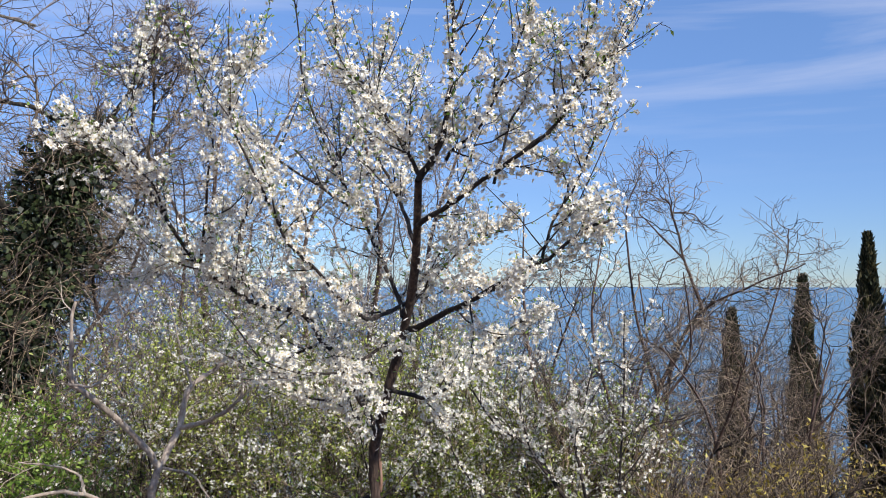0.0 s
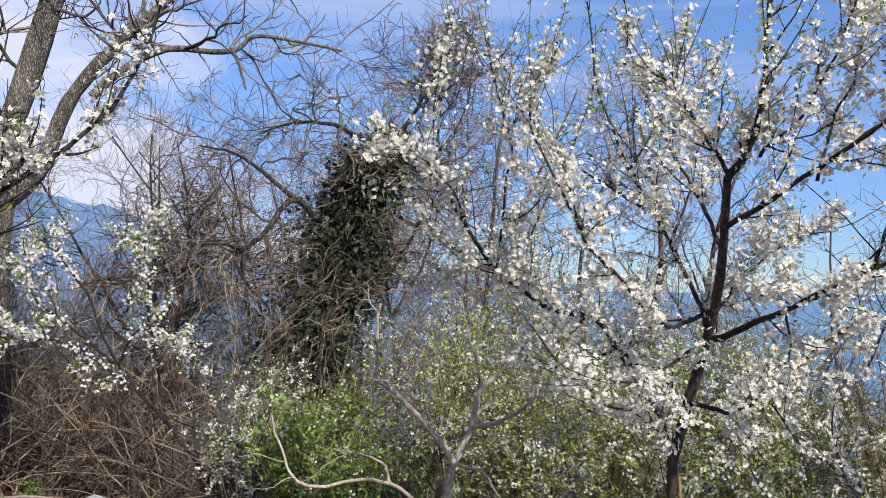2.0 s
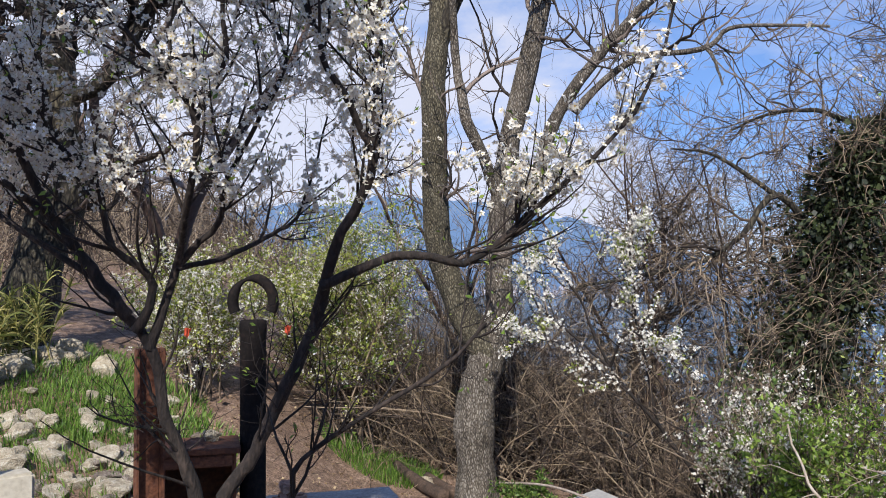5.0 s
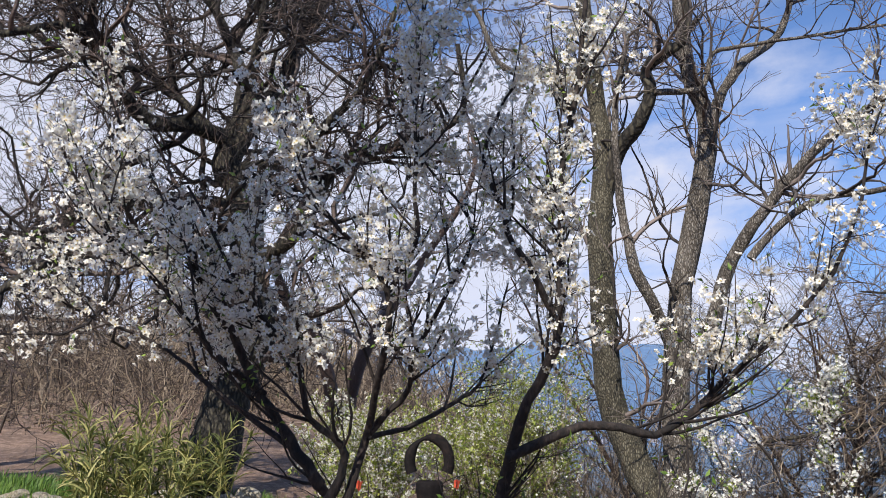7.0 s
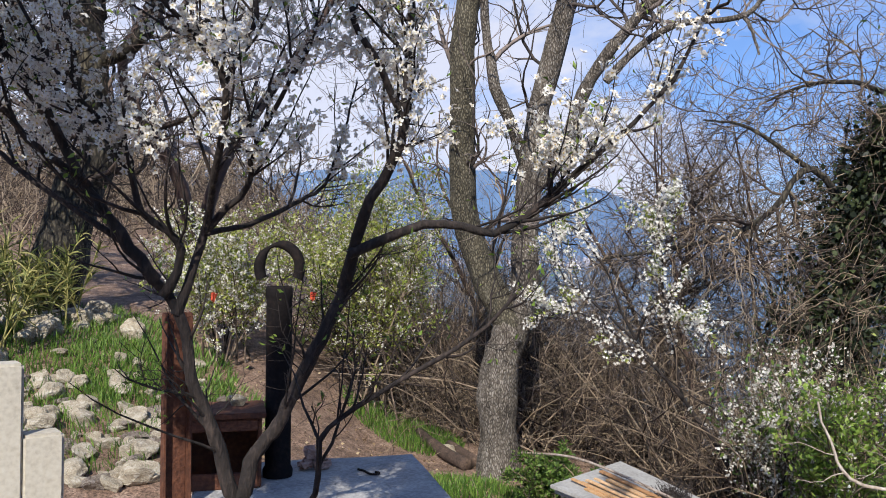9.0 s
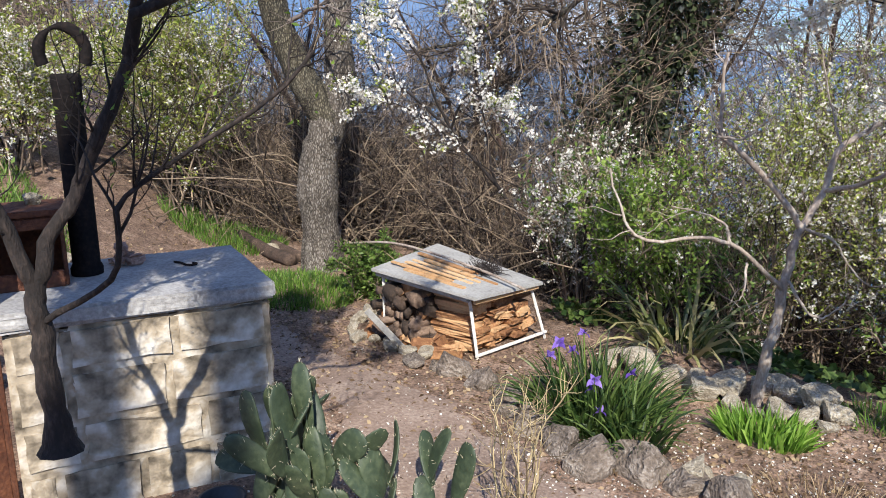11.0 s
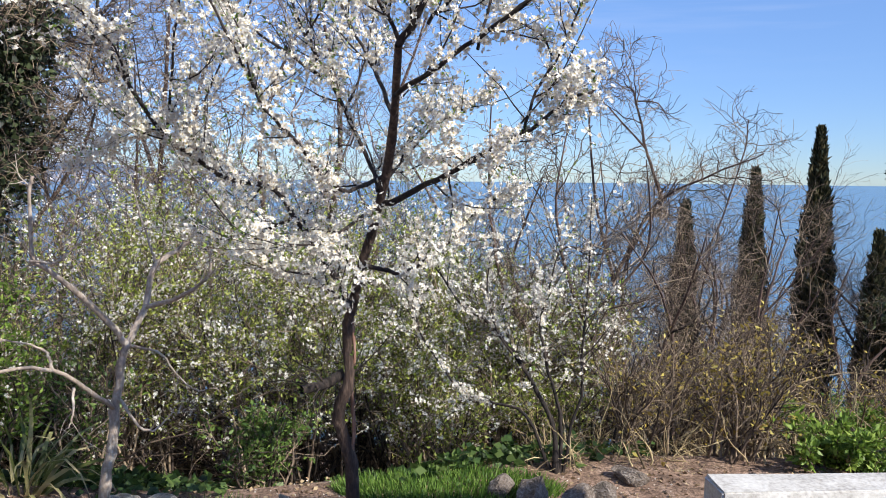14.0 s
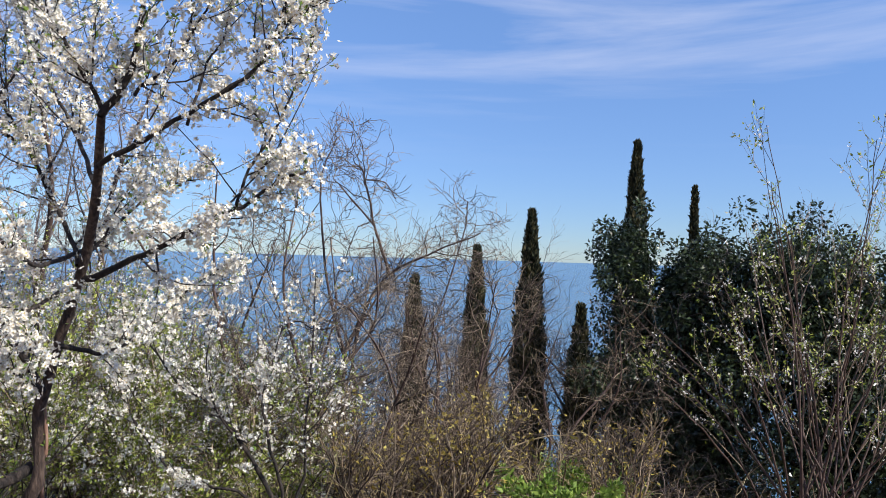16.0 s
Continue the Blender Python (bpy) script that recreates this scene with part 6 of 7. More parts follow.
def woodshed():
    """A low lean-to of white rails with a sheet roof, and the firewood under it."""
    shed = thing("wood_shelter", (-3.45, 3.95, 0.0), "low firewood shelter with white rails and a grey sheet roof", "wood shelter")
    o = Vector(shed.location)
    FL, BL, BR, FR = Vector((-3.82, 3.55, 0.455)), Vector((-3.95, 4.36, 0.455)), Vector((-2.95, 4.20, 0.365)), Vector((-2.98, 3.53, 0.41))
    bm = bmesh.new()
    low = [bm.verts.new(p - o) for p in (FL, BL, BR, FR)]
    high = [bm.verts.new(p - o + Vector((0, 0, 0.022))) for p in (FL, BL, BR, FR)]
    bm.faces.new(high[::-1])
    bm.faces.new(low)
    for k in range(4):
        bm.faces.new((low[k], high[k], high[(k + 1) % 4], low[(k + 1) % 4]))
    bmesh.ops.recalc_face_normals(bm, faces=bm.faces)
    bmesh.ops.bevel(bm, geom=bm.edges[:], offset=0.004, segments=2, affect="EDGES")
    me = bpy.data.meshes.new("roof_sheet")
    bm.to_mesh(me)
    bm.free()
    me.materials.append(M["grey_board"])
    part("roof_sheet", me, shed, "weathered grey board roof")

    def rail(a, b, r=0.009, mat="white_paint", nm="rail"):
        a, b = Vector(a), Vector(b)
        me = box_mesh(nm, (r * 2, r * 2, (b - a).length), mat, 0.004)
        ob = part(nm, me, shed)
        ob.rotation_mode = "QUATERNION"
        ob.rotation_quaternion = (b - a).to_track_quat("Z", "Y")
        ob.location = (a + b) / 2 - o
    rail((-3.06, 3.66, 0.0), (-3.09, 3.62, 0.40), nm="post")
    rail((-2.96, 4.24, 0.0), (-3.02, 4.15, 0.375), nm="post")
    rail((-3.78, 3.62, 0.0), (-3.78, 3.62, 0.45), nm="post")
    rail((-3.90, 4.30, 0.0), (-3.90, 4.30, 0.45), nm="post")
    rail((-3.06, 3.64, 0.03), (-2.95, 4.24, 0.05))
    rail((-3.82, 3.60, 0.43), (-3.05, 3.57, 0.395), 0.012, "grey_board")
    rail((-3.02, 3.58, 0.385), (-2.98, 4.18, 0.355), 0.012, "cut_wood")

    pile = thing("firewood_pile", (-3.45, 3.95, 0.0), "stack of split orange-brown firewood under the shelter", "firewood")
    rg = random.Random(600)
    z = 0.03
    while z < 0.33:            # split boards, ends to the sun
        h = rg.uniform(0.022, 0.045)
        y = 3.70
        while y < 4.16:
            w = rg.uniform(0.06, 0.2)
            ob = part("billet", box_mesh("billet", (0.36, w, h * 0.9), "cut_wood", 0.005, 0.006, rg.randrange(999), 2), pile)
            ob.location = Vector((-3.28 + rg.uniform(-0.035, 0.02) + (y - 3.7) * 0.1, y + w / 2, z + h / 2)) - Vector(pile.location)
            ob.rotation_euler = (rg.gauss(0, 0.05), rg.gauss(0, 0.03), rg.gauss(0, 0.05))
            y += w + 0.006
        z += h
    for k in range(70):        # split wedges and crooked rounds, ends to the front
        r = rg.uniform(0.024, 0.055)
        x, zz = rg.uniform(-3.84, -3.42), rg.uniform(0.03, 0.36)
        line = np.array([[[0, -0.16, 0], [rg.gauss(0, 0.008), -0.05, rg.gauss(0, 0.006)], [rg.gauss(0, 0.008), 0.06, rg.gauss(0, 0.006)], [0, 0.17, 0]]])
        n = rg.choice((3, 4, 4, 5, 7))
        v, f = tubes(line, np.array([[r, r * rg.uniform(0.85, 1.1), r * rg.uniform(0.85, 1.1), r]]), n)
        v = v * np.array([rg.uniform(0.9, 1.5), 1.0, rg.uniform(0.6, 1.0)]) + np.array([[rg.gauss(0, 0.004) for _ in range(3)] for _ in range(len(v))])
        caps = np.array([list(range(n))]), np.array([list(range(3 * n, 4 * n))])
        ob = part("log", mesh("log", v, [f, caps[0][:, ::-1], caps[1]], "log_bark" if rg.random() < 0.85 else "cut_wood"), pile)
        ob.location = Vector((x, 3.82 + rg.uniform(-0.12, 0.05), zz)) - Vector(pile.location)
        ob.rotation_euler = (rg.gauss(0, 0.14), rg.uniform(0, 3), rg.gauss(0, 0.45))
    for k in range(12):        # loose pieces fallen in front
        me = box_mesh("split_log", (rg.uniform(0.12, 0.25), rg.uniform(0.05, 0.09), rg.uniform(0.04, 0.07)), rg.choice(("cut_wood", "log_bark")), 0.012, 0.008, k)
        ob = tagged(new("split_log", me), "loose split piece of firewood on the ground", "firewood", "loose firewood")
        x, y = rg.uniform(-3.95, -3.2), rg.uniform(3.5, 3.64)
        ob.location = (x, y, float(height(x, y)) + 0.04)
        ob.rotation_euler = (rg.gauss(0, 0.2), rg.gauss(0, 0.3), rg.uniform(0, 3))
    plank = tagged(new("plank", box_mesh("plank", (0.045, 0.012, 0.34), "grey_board", 0.003)), "short grey plank leaning on the woodpile", "plank")
    plank.location, plank.rotation_euler = (-3.62, 3.46, 0.13), (0.15, -0.75, 0.3)
    # loose boards lying on the roof, along its long side
    nrm = (BL - FL).cross(FR - FL).normalized()
    nrm = -nrm if nrm.z < 0 else nrm
    for k in range(11):
        q = 0.16 + 0.045 * k + rg.uniform(-0.01, 0.01)
        a = FL.lerp(BL, q).lerp(FR.lerp(BR, q), rg.uniform(0.05, 0.25))
        b = FL.lerp(BL, q - 0.03).lerp(FR.lerp(BR, q - 0.03), rg.uniform(0.62, 0.92))
        ob = tagged(new("timber_strip", box_mesh("timber_strip", ((b - a).length, rg.uniform(0.016, 0.034), 0.012), "board", 0.002)),
                    "thin sawn timber strip lying on the shelter roof", "timber strip", "timber strips")
        ob.rotation_mode = "QUATERNION"
        ob.rotation_quaternion = (b - a).to_track_quat("X", "Z")
        ob.location = (a + b) / 2 + Vector((0, 0, 0.029 + 0.012 * (k % 2)))
    cane = curve_through([(-4.75, 4.2, 0.40), (-4.1, 4.1, 0.50), (-3.3, 3.95, 0.475), (-2.85, 3.85, 0.43)], 14)
    v, f = tubes(cane[None], np.full((1, 14), 0.009), 7)
    tagged(new("cane", mesh("cane", v, f, "fig_bark", True)), "long pale cane lying across the shelter roof", "cane")
    rng = np.random.default_rng(640)
    c = np.array((-3.28, 4.02, 0.44))
    pts = sprout(rng, c + rng.normal(0, 0.03, (260, 3)) * np.array([1.3, 1.3, 0.2]), unit(rng.normal(0, 1, (260, 3)) * np.array([1, 1, 0.6]) + np.array([0, 0, 0.5])), rng.uniform(0.05, 0.14, 260), 4, 0.3, 0.0)
    v, f = tubes(pts, np.full((260, 5), 0.0016), 3)
    tagged(new("twig_ball", mesh("twig_ball", v, f, "dark_twig")), "tangled ball of dry twigs on the shelter roof", "twigs")


woodshed()


def masonry_block():
    """The stone barbecue base with its slab, firebox and flue."""
    C = Vector((-2.98, 2.08, 0.0))
    U, V = Vector((-0.40, -0.915, 0)).normalized(), Vector((-0.915, 0.40, 0)).normalized()
    turn = math.atan2(U.y, U.x)
    LU, LV = 0.98, 0.74
    block = thing("stone_block", C + U * LU / 2 + V * LV / 2, "low limestone masonry block under a concrete slab", "masonry block")
    o = Vector(block.location)

    def put(nm, size, u, v, z, mat, bevel=0.01, rough=0.0, seed=0, own=block, label="", seg=1):
        ob = part(nm, box_mesh(nm, size, mat, bevel, rough, seed, seg), own, label)
        ob.location = C + U * u + V * v + Vector((0, 0, z)) - Vector(own.location)
        ob.rotation_euler = (0, 0, turn)
        return ob
    put("core", (LU + 0.022, LV + 0.022, 0.80), LU / 2, LV / 2, 0.36, "block_stone", 0.01)
    put("slab", (LU + 0.075, LV + 0.075, 0.075), LU / 2, LV / 2, 0.8125, "concrete", 0.012, 0.002, 3, label="weathered grey concrete slab", seg=4)
    rg = random.Random(700)
    for face in (0, 1):
        z = -0.03
        for course in range(4):
            h = (0.22, 0.19, 0.21, 0.18)[course]
            s, end = 0.0, LU if face == 0 else LV
            while s < end - 0.02:
                w = min(rg.uniform(0.22, 0.5), end - s)
                if end - s - w < 0.1:
                    w = end - s
                size = (w - 0.004, 0.07, h - 0.004)
                if face == 0:
                    ob = put("stone", size, s + w / 2, 0.015 + rg.uniform(-0.004, 0.004), z + h / 2, "block_stone", 0.016, 0.003, rg.randrange(999), seg=4)
                else:
                    ob = put("stone", (0.07, w - 0.004, h - 0.004), 0.015 + rg.uniform(-0.006, 0.008), s + w / 2, z + h / 2, "block_stone", 0.016, 0.003, rg.randrange(999), seg=4)
                s += w
            z += h
    # hook lying on the slab
    hk = curve_through([(0, 0, 0), (0.06, 0.01, 0.0), (0.13, 0.0, 0.0), (0.17, 0.03, 0.0), (0.15, 0.06, 0.0), (0.12, 0.05, 0.0)], 20)
    v, f = tubes(hk[None], np.full((1, 20), 0.007), 6)
    hook = tagged(new("iron_hook", mesh("iron_hook", v, f, "iron", True)), "bent black iron hook lying on the slab", "hook")
    hook.location = (-3.56, 2.02, 0.857)
    hook.scale = (0.75, 0.75, 0.75)
    # flue
    flue = thing("flue_pipe", (-3.70, 1.68, 0.85), "tall black iron flue with a forked crescent cowl", "flue pipe")
    prof = [(0.066, 0.0), (0.068, 0.03), (0.058, 0.05), (0.058, 0.80), (0.061, 0.81), (0.061, 0.85), (0.054, 0.86), (0.04, 0.85)]
    n = 24
    ang = np.arange(n) * 2 * math.pi / n
    v = np.concatenate([np.stack([r * np.cos(ang), r * np.sin(ang), np.full(n, z)], -1) for r, z in prof])
    i = (np.arange(len(prof) - 1)[:, None] * n + np.arange(n)).ravel()
    j = (np.arange(len(prof) - 1)[:, None] * n + (np.arange(n) + 1) % n).ravel()
    part("pipe", mesh("pipe", v, np.stack([i, j, j + n, i + n], -1), "iron", True), flue)
    th = np.linspace(-1.15, math.pi + 1.15, 26)
    side = np.array([0.5, 0.87])
    arc = np.stack([np.cos(th) * 0.09 * side[0], np.cos(th) * 0.09 * side[1], 0.945 + np.sin(th) * 0.105], -1)
    arc = arc[3:-3]
    r = 0.026 - 0.018 * np.abs(np.exp(-((th[3:-3] - 2.0) / 0.5) ** 2))
    v, f = tubes(arc[None], r[None], 8)
    part("cowl", mesh("cowl", v, f, "iron", True), flue, "black iron crescent cowl")
    # firebox
    fb = thing("firebox", (-3.76, 1.45, 0.85), "rusty steel firebox with an open dark mouth", "firebox")
    for nm, size, du, dv, dz, mt in (("side_panel", (0.015, 0.28, 0.30), -0.15, 0, 0.15, "rust"), ("side_panel", (0.015, 0.28, 0.30), 0.15, 0, 0.15, "rust"),
                                     ("back_panel", (0.30, 0.015, 0.30), 0, 0.13, 0.15, "rust"), ("top_panel", (0.35, 0.32, 0.025), 0, 0, 0.312, "rust"),
                                     ("front_sill", (0.285, 0.015, 0.07), 0, -0.14, 0.035, "rust"), ("front_lintel", (0.285, 0.015, 0.05), 0, -0.14, 0.27, "rust")):
        ob = part(nm, box_mesh(nm, size, mt, 0.004), fb)
        ob.location = U * du + V * dv + Vector((0, 0, dz))
        ob.rotation_euler = (0, 0, turn)
    rs = tagged(new("roof_stone", PALE_ROCKS[2]), "pale stone lying on the firebox", "stone")
    rs.scale, rs.location = (0.13, 0.09, 0.06), (-3.78, 1.52, 1.195)
    post = thing("steel_post", (-3.52, 1.14, 0.0), "rusty brown steel channel post", "post")
    for nm, size, dx, dy in (("web", (0.010, 0.09, 1.62), 0, 0), ("flange", (0.045, 0.010, 1.62), 0.022, 0.05), ("flange", (0.045, 0.010, 1.62), 0.022, -0.05)):
        ob = part(nm, box_mesh(nm, size, "rust", 0.003), post)
        ob.location = (dx, dy, 0.81)
    for k, (x, y, z, s) in enumerate(((-3.72, 1.83, 0.877, 0.07), (-3.76, 1.90, 0.877, 0.08), (-3.68, 1.90, 0.877, 0.07), (-3.73, 1.86, 0.925, 0.075))):
        bk = tagged(new("broken_brick", box_mesh("broken_brick", (s, s * 0.7, s * 0.6), "red_brick", 0.01, 0.006, k)), "broken pinkish brick on the slab", "brick", "broken bricks")
        bk.location, bk.rotation_euler = (x, y, z), (0, 0, k * 0.9)


masonry_block()


def cactus():
    ob = thing("prickly_pear", (-2.3, 1.88, 0.0), "spreading prickly pear cactus with dusty green pads", "cactus")
    o = np.array(ob.location)
    rng = np.random.default_rng(806)
    n, m = 14, 10
    u = np.linspace(0, math.pi, m)
    ang = np.arange(n) * 2 * math.pi / n
    prof = np.sin(u) ** 0.75 * (0.62 + 0.38 * (1 - np.cos(u)) / 2)

    def pad(foot, d, level):
        L, W, T = rng.uniform(0.10, 0.14), rng.uniform(0.05, 0.072), rng.uniform(0.010, 0.015)
        d = unit(d)
        s = unit(np.cross(d, rng.normal(0, 1, 3)))
        t = np.cross(d, s)
        mid = foot + d * L * 0.93
        curl = rng.uniform(-1.2, 1.2)
        ring = np.stack([np.outer(prof, np.cos(ang)) * W, np.outer(prof, np.sin(ang)) * T, np.repeat((-np.cos(u) * L)[:, None], n, 1)], -1)
        bend = curl * ring[..., 2] ** 2 + 1.5 * rng.uniform(-1, 1) * ring[..., 0] ** 2
        v = (ring[..., 0:1] * s + (ring[..., 1] + bend)[..., None] * t + ring[..., 2:3] * d + mid - o).reshape(-1, 3)
        i = (np.arange(m - 1)[:, None] * n + np.arange(n)).ravel()
        j = (np.arange(m - 1)[:, None] * n + (np.arange(n) + 1) % n).ravel()
        piece = part("pad", mesh("pad", v, np.stack([i, j, j + n, i + n], -1), "cactus", True), ob)
        k = 40
        q = rng.integers(0, len(v), k)
        D = (v[q] - (mid - o)) + t * rng.normal(0, 0.05, (k, 1)) + rng.normal(0, 0.02, (k, 3))
        pts = sprout(rng, v[q], D, rng.uniform(0.008, 0.02, k), 1, 0.0, 0.0)
        v2, f2 = tubes(pts, np.tile(np.array([0.0008, 0.0003]), (k, 1)), 3)
        part("spine_cover", mesh("spine_cover", v2, f2, "spine"), piece, "", "stuff")
        if level > 1:
            for c in range(rng.integers(1, 3)):
                a = rng.uniform(-0.9, 0.9)
                tip = mid + d * L * 0.9 * math.cos(a) + s * W * 0.9 * math.sin(a)
                pad(tip, d + s * a * 0.6 + rng.normal(0, 0.35, 3) + np.array([0, 0, 0.25]), level - 1)

    for x, y, level in ((-2.62, 1.66, 3), (-2.52, 1.72, 3), (-2.44, 1.80, 3), (-2.36, 1.90, 3), (-2.40, 1.74, 3), (-2.22, 1.96, 2), (-2.12, 1.94, 2), (-2.08, 2.08, 2), (-1.95, 2.16, 1), (-2.02, 2.04, 2), (-2.28, 1.82, 3), (-2.56, 1.82, 3)):
        pad(np.array((x, y, float(height(x, y)) - 0.02)), np.array((rng.normal(0, 0.22), rng.normal(0, 0.22), 1.0)), level)


cactus()


def flower_pot():
    n = 20
    ang = np.arange(n) * 2 * math.pi / n
    prof = [(0.0, 0.0), (0.06, 0.0), (0.085, 0.15), (0.092, 0.15), (0.092, 0.17), (0.08, 0.17), (0.078, 0.14), (0.0, 0.13)]
    v = np.concatenate([np.stack([r * np.cos(ang), r * np.sin(ang), np.full(n, z)], -1) for r, z in prof])
    i = (np.arange(len(prof) - 1)[:, None] * n + np.arange(n)).ravel()
    j = (np.arange(len(prof) - 1)[:, None] * n + (np.arange(n) + 1) % n).ravel()
    ob = tagged(new("plant_pot", mesh("plant_pot", v, np.stack([i, j, j + n, i + n], -1), "pot", True)), "dark grey plastic plant pot beside the cactus", "plant pot")
    ob.location = gz(-2.72, 1.62)


flower_pot()
shrub("dry_shrub", gz(-1.75, 2.2), 0.25, 0.72, 811, "small leafless shrub of thin pale dry stems", 10, twig="tawny_twig", twigs=45, r=0.005)


def low_walls():
    # white blocks beside the steps, at the east edge
    wall = thing("white_block_wall", (2.2, 3.9, 0.0), "low wall of white rendered blocks with dark stains", "low wall")
    for nm, size, x, y, z in (("block", (1.4, 0.26, 0.26), 0.06, 0.14, 0.08), ("block", (1.32, 0.20, 0.22), 0.12, -0.10, 0.06)):
        ob = part(nm, box_mesh(nm, size, "white_render", 0.012, 0.002, 5, 3), wall)
        ob.location = (x, y, z)
    # cream stepped parapet of the terrace stairs
    par = thing("stair_parapet", (-4.06, 0.35, 0.0), "cream stepped parapet at the foot of the bank", "parapet")
    for nm, size, x, y, z in (("panel", (0.10, 0.55, 1.30), 0, 0.027, 0.65), ("pier", (0.13, 0.12, 1.40), 0.0, 0.36, 0.70), ("step", (0.13, 0.16, 1.10), 0.0, 0.497, 0.55)):
        ob = part(nm, box_mesh(nm, size, "cream_panel", 0.012), par)
        ob.location = (x, y - 0.08, z)
    # logs along the lawn
    rg = random.Random(900)
    for k, (a, b, r) in enumerate((((-6.6, 4.75), (-5.75, 4.5), 0.06), ((-6.5, 4.9), (-5.8, 4.66), 0.05), ((-7.0, 4.9), (-6.5, 4.72), 0.05))):
        pts = curve_through([gz(*a, r * 0.8), gz((a[0] + b[0]) / 2, (a[1] + b[1]) / 2, r), gz(*b, r * 0.8)], 10)
        v, f = tubes(pts[None], np.full((1, 10), r), 10)
        caps = np.array([list(range(10))[::-1]]), np.array([list(range(90, 100))])
        tagged(new("log", mesh("log", v, [f, caps[0], caps[1]], "log_bark", True)), "fallen brown log lying along the lawn", "log", "fallen logs")
    for k, (x, y, s) in enumerate(((-6.3, 4.72, 0.2), (-6.0, 4.95, 0.16))):
        st = tagged(new("boulder", PALE_ROCKS[k]), "pale boulder lying among the logs", "boulder", "boulders")
        st.scale, st.location = (s, s * 0.8, s * 0.6), gz(x, y, s * 0.2)
    # far white shed and tower on the hillside
    for x, y, w, d, h in ((-42, 0.2, 3.0, 4.0, 2.4), (-75, 13.0, 5.0, 5.0, 3.0)):
        b = gz(x, y)
        hs = thing("white_shed", b, "small white building on the wooded hillside", "building", "hillside buildings")
        ob = part("wall", box_mesh("wall", (w, d, h), "white_render", 0.02), hs)
        ob.location = (0, 0, h / 2)
        ob = part("roof", box_mesh("roof", (w + 0.4, d + 0.4, 0.25), "roof_tile", 0.03), hs)
        ob.location = (0, 0, h + 0.1)
    p = gz(-11.5, -0.75)
    v, f = tubes(np.array([[(p[0], p[1], p[2]), (p[0], p[1], p[2] + 3.0), (p[0], p[1] + 0.01, p[2] + 3.4)]]), np.full((1, 3), 0.07), 10)
    tagged(new("pole", mesh("pole", v, f, "grey_board", True)), "plain grey pole on the upper bank", "pole")
    # a white bag, drawn with one of the rock meshes
    bag = tagged(new("white_stone", PALE_ROCKS[4]), "small bright white bag at the thicket's edge", "stone")
    bag.scale, bag.location = (0.06, 0.06, 0.09), gz(-0.69, 4.32, 0.03)
    stub = tagged(new("marker_post", box_mesh("marker_post", (0.05, 0.05, 0.14), "white_render", 0.01)), "short white marker post among shrubs", "post")
    stub.location = gz(2.85, 4.30, 0.04)
    for x, y, z in ((-7.1, 2.75, 1.5), (-6.81, 3.56, 1.5)):
        nt = tagged(new("orange_tag", box_mesh("orange_tag", (0.06, 0.03, 0.07), "orange_plastic", 0.01, 0.008, 2)), "small orange plastic tag hanging in the shrub", "tag", "orange tags")
        nt.location = (x, y, z)


low_walls()


def bamboo(at, seed, tall, count):
    b = gz(*at)
    ob = thing("bamboo_clump", b, "clump of yellow-green bamboo shoots on the bank", "bamboo", "bamboo clumps")
    rng = np.random.default_rng(seed)
    P = np.array(b) + np.stack([rng.normal(0, 0.22, count), rng.normal(0, 0.22, count), np.zeros(count)], -1)
    D = np.stack([rng.normal(0, 0.28, count), rng.normal(0, 0.28, count), np.ones(count)], -1)
    pts = sprout(rng, P, D, tall * rng.uniform(0.6, 1.1, count), 7, 0.05, 0.0)
    v, f = tubes(pts, np.linspace(0.008, 0.003, 8)[None].repeat(count, 0), 4)
    part("cane_mass", mesh("cane_mass", v - np.array(b), f, "reed", True), ob, "", "stuff")
    k = count * 34
    i = rng.integers(0, count, k)
    p, d = resample(pts[i], rng.uniform(0.25, 1, k))
    v, f = blades(rng, p, d + rng.normal(0, 0.6, (k, 3)), rng.uniform(0.12, 0.28, k), 0.016, 0.3 * np.ones(k))
    part("foliage", mesh("foliage", v - np.array(b), f, "reed", True), ob, "", "stuff")


bamboo((-8.7, 1.05), 821, 1.15, 46)
bamboo((-9.3, 1.9), 822, 0.95, 22)


def scatter(name, areas, count, size, mat, seed, label, category):
    rng = np.random.default_rng(seed)
    k = rng.integers(0, len(areas), count)
    A = np.array(areas)[k]
    x = A[:, 0] + rng.normal(0, 1, count) * A[:, 2]
    y = A[:, 1] + rng.normal(0, 1, count) * A[:, 3]
    P = np.stack([x, y, height(x, y) + 0.004], -1)
    D = np.stack([rng.normal(0, 1, count), rng.normal(0, 1, count), rng.uniform(0, 0.35, count)], -1)
    v, f = leaves(rng, P, D, size * rng.uniform(0.5, 1.3, count), 0.7, 0.12)
    tagged(new(name, mesh(name, v, f, mat)), label, category, kind="stuff")


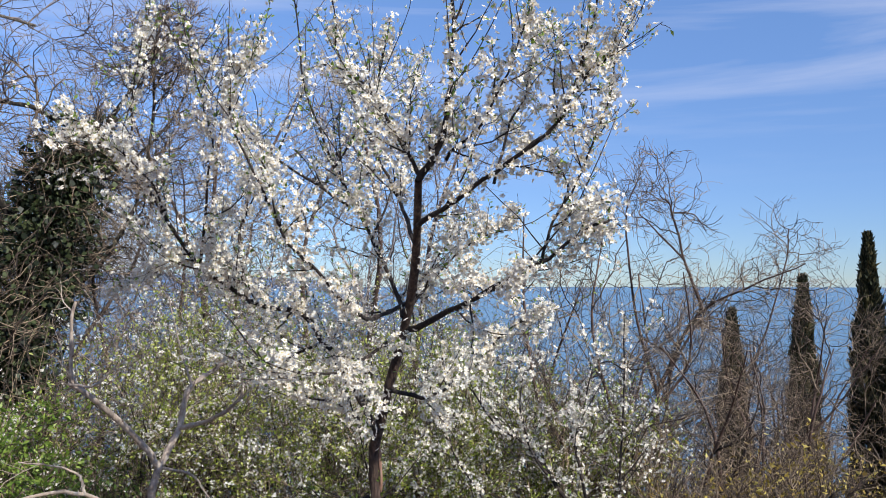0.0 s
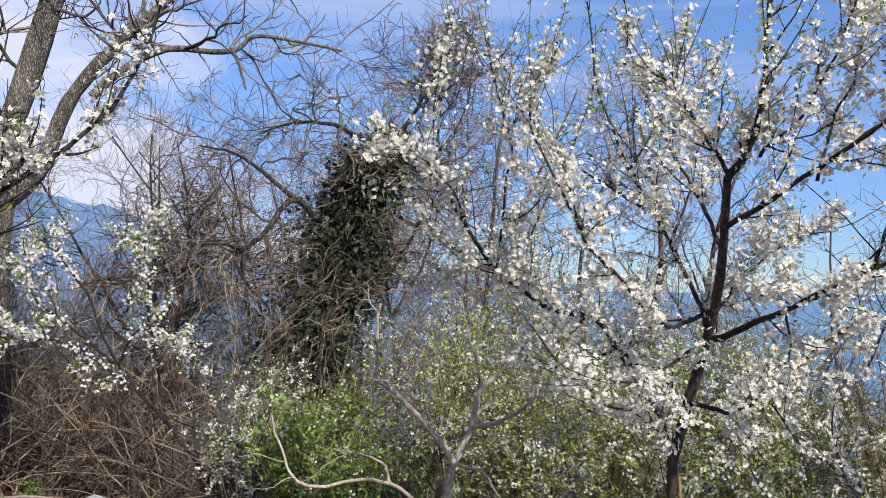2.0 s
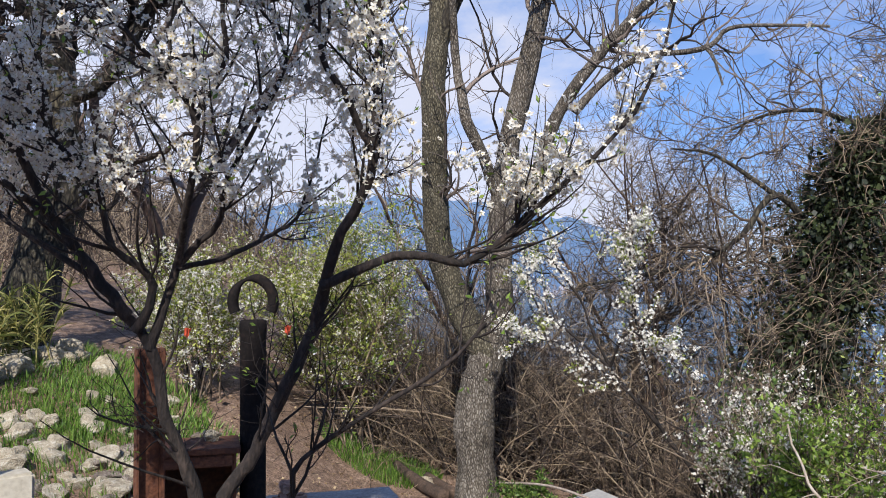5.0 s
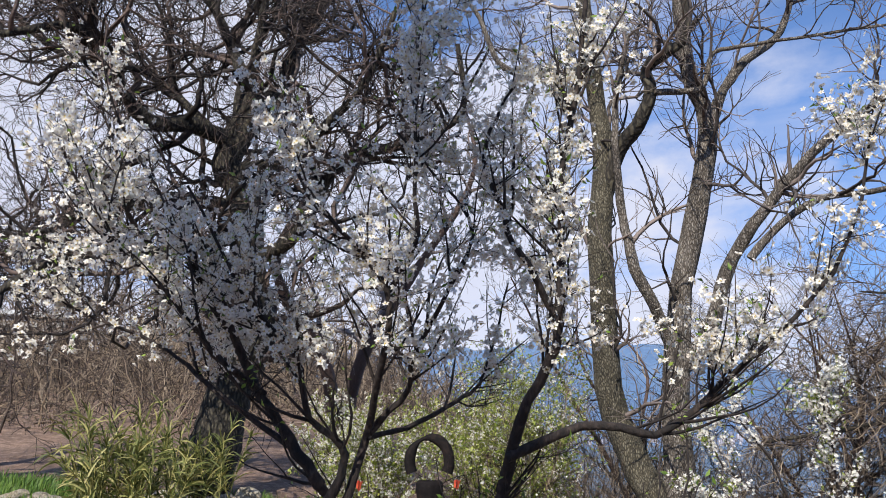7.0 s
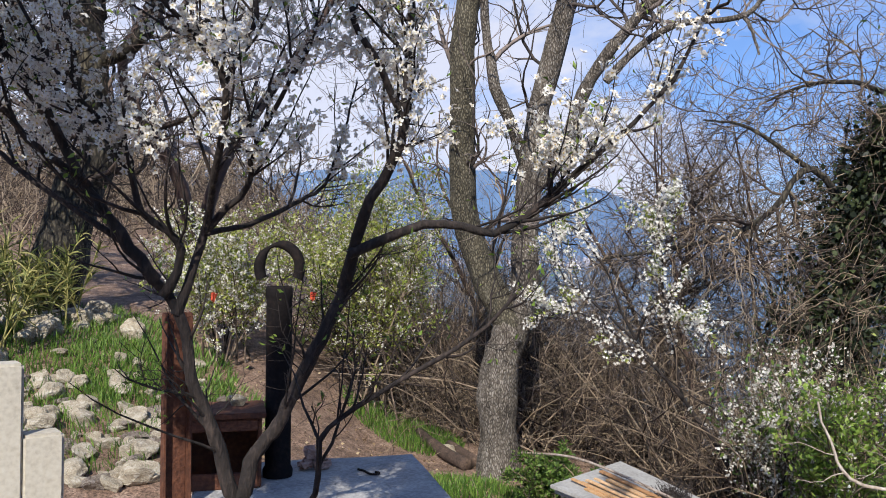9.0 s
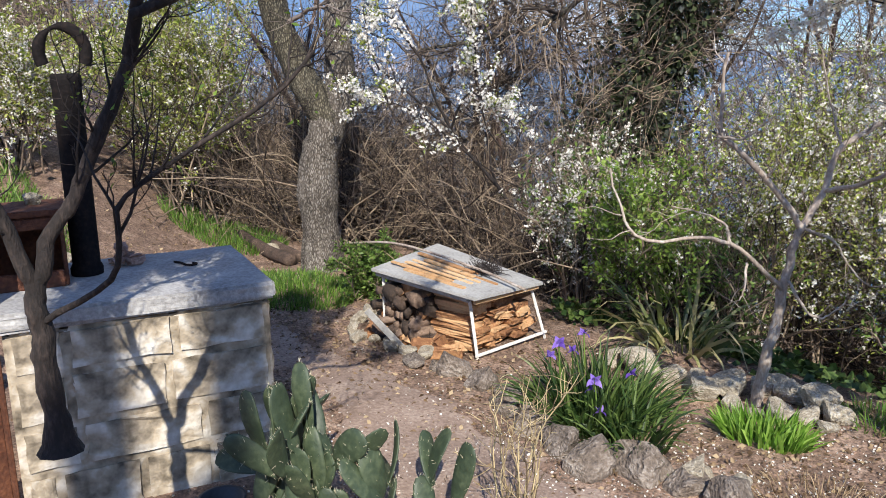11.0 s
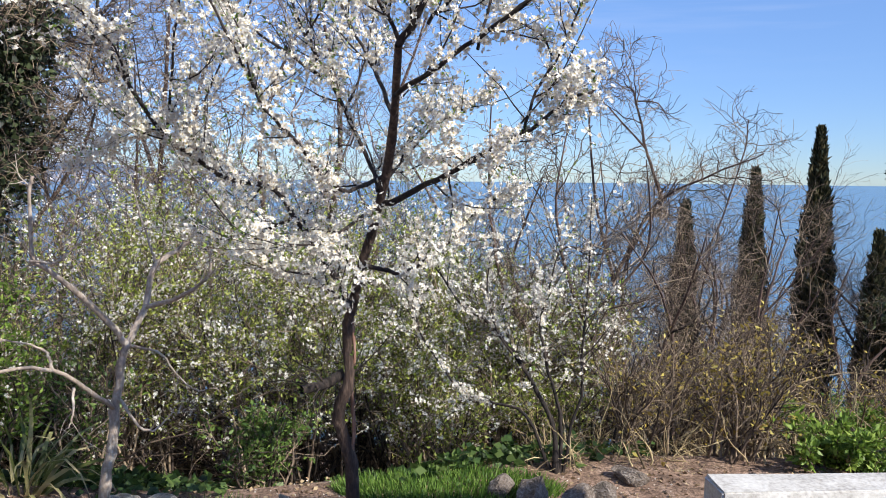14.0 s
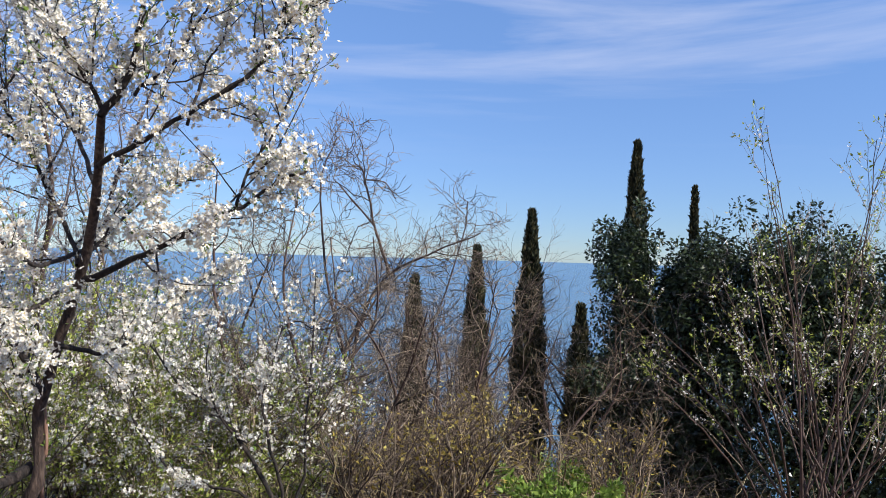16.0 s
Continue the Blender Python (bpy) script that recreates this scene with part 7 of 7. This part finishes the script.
scatter("fallen_petals", [(-0.3, 3.5, 0.9, 0.5), (-1.0, 3.2, 0.8, 0.35), (-2.2, 2.4, 0.7, 0.4), (0.3, 4.0, 0.7, 0.4)], 6000, 0.014, "petal", 831, "white plum petals fallen on the earth", "petals")
scatter("leaf_litter", [(-0.3, 3.6, 1.2, 0.7), (-1.5, 3.6, 1.2, 0.6), (-4.0, 3.4, 1.0, 0.6), (0.8, 4.3, 0.9, 0.6), (-6.5, 4.0, 1.4, 1.0)], 9000, 0.028, "leaf_dry", 832, "dry brown leaves and bark crumbs on the earth", "leaf litter")
scatter("gravel", [(-2.0, 2.5, 1.2, 0.6), (-4.2, 3.2, 0.9, 0.5), (-0.6, 3.0, 0.9, 0.4)], 5000, 0.016, "rock", 833, "small stones and grit on the path", "gravel")


def ground_cover():
    """Ivy and bramble creeping over the edge of the terrace, under the thicket."""
    rng = np.random.default_rng(841)
    N = 5500
    x = rng.uniform(-3.2, 1.6, N)
    y = np.interp(x, [-3.2, -1.5, 0, 1.6], [4.75, 4.5, 4.75, 5.15]) + rng.gamma(1.6, 0.42, N) - 0.15
    clump = np.sin(x * 3.1 + y * 1.3) + np.sin(x * 1.7 - y * 2.9 + 1.0) + rng.normal(0, 0.4, N)
    keep = clump > -0.1
    x, y, clump = x[keep], y[keep], clump[keep]
    P = np.stack([x, y, height(x, y) + 0.02 + rng.uniform(0, 0.07, len(x)) * np.clip(clump + 0.5, 0.3, 2)], -1)
    D = np.stack([rng.normal(0, 1, len(x)), rng.normal(-0.4, 1, len(x)), rng.normal(0, 0.45, len(x))], -1)
    v, f = leaves(rng, P, D, rng.uniform(0.04, 0.085, len(x)), 0.75, 0.1)
    tagged(new("ivy_cover", mesh("ivy_cover", v, f, "leaf_iris")), "dark ivy and bramble leaves creeping under the thicket", "ground cover", kind="stuff")


ground_cover()


def sand_path():
    """Trodden pale path in front of the bed, a little proud of the earth."""
    nu, nv = 60, 24
    mid = curve_through([(-4.6, 3.25, 0), (-3.7, 3.0, 0), (-2.8, 2.75, 0), (-1.9, 2.4, 0), (-1.0, 2.35, 0), (0.4, 2.35, 0)], nu)
    tan = unit(np.gradient(mid, axis=0))
    sd = np.stack([-tan[:, 1], tan[:, 0], tan[:, 0] * 0], -1)
    w = np.interp(np.arange(nu), [0, 15, 30, 59], [0.15, 0.22, 0.42, 0.5])
    w = w * (1 + 0.15 * np.sin(np.arange(nu) * 0.9) + 0.1 * np.sin(np.arange(nu) * 2.3))
    q = np.linspace(-1, 1, nv)
    v = mid[:, None] + sd[:, None] * (w[:, None] * q)[..., None]
    v[..., 2] = height(v[..., 0], v[..., 1]) + 0.012 * (1 - q ** 4) - 0.006
    i = (np.arange(nu - 1)[:, None] * nv + np.arange(nv - 1)).ravel()
    tagged(new("pavement", mesh("pavement", v.reshape(-1, 3), np.stack([i, i + 1, i + nv + 1, i + nv], -1), "sand_path", True)), "pale trodden garden path", "path", kind="structure")


sand_path()
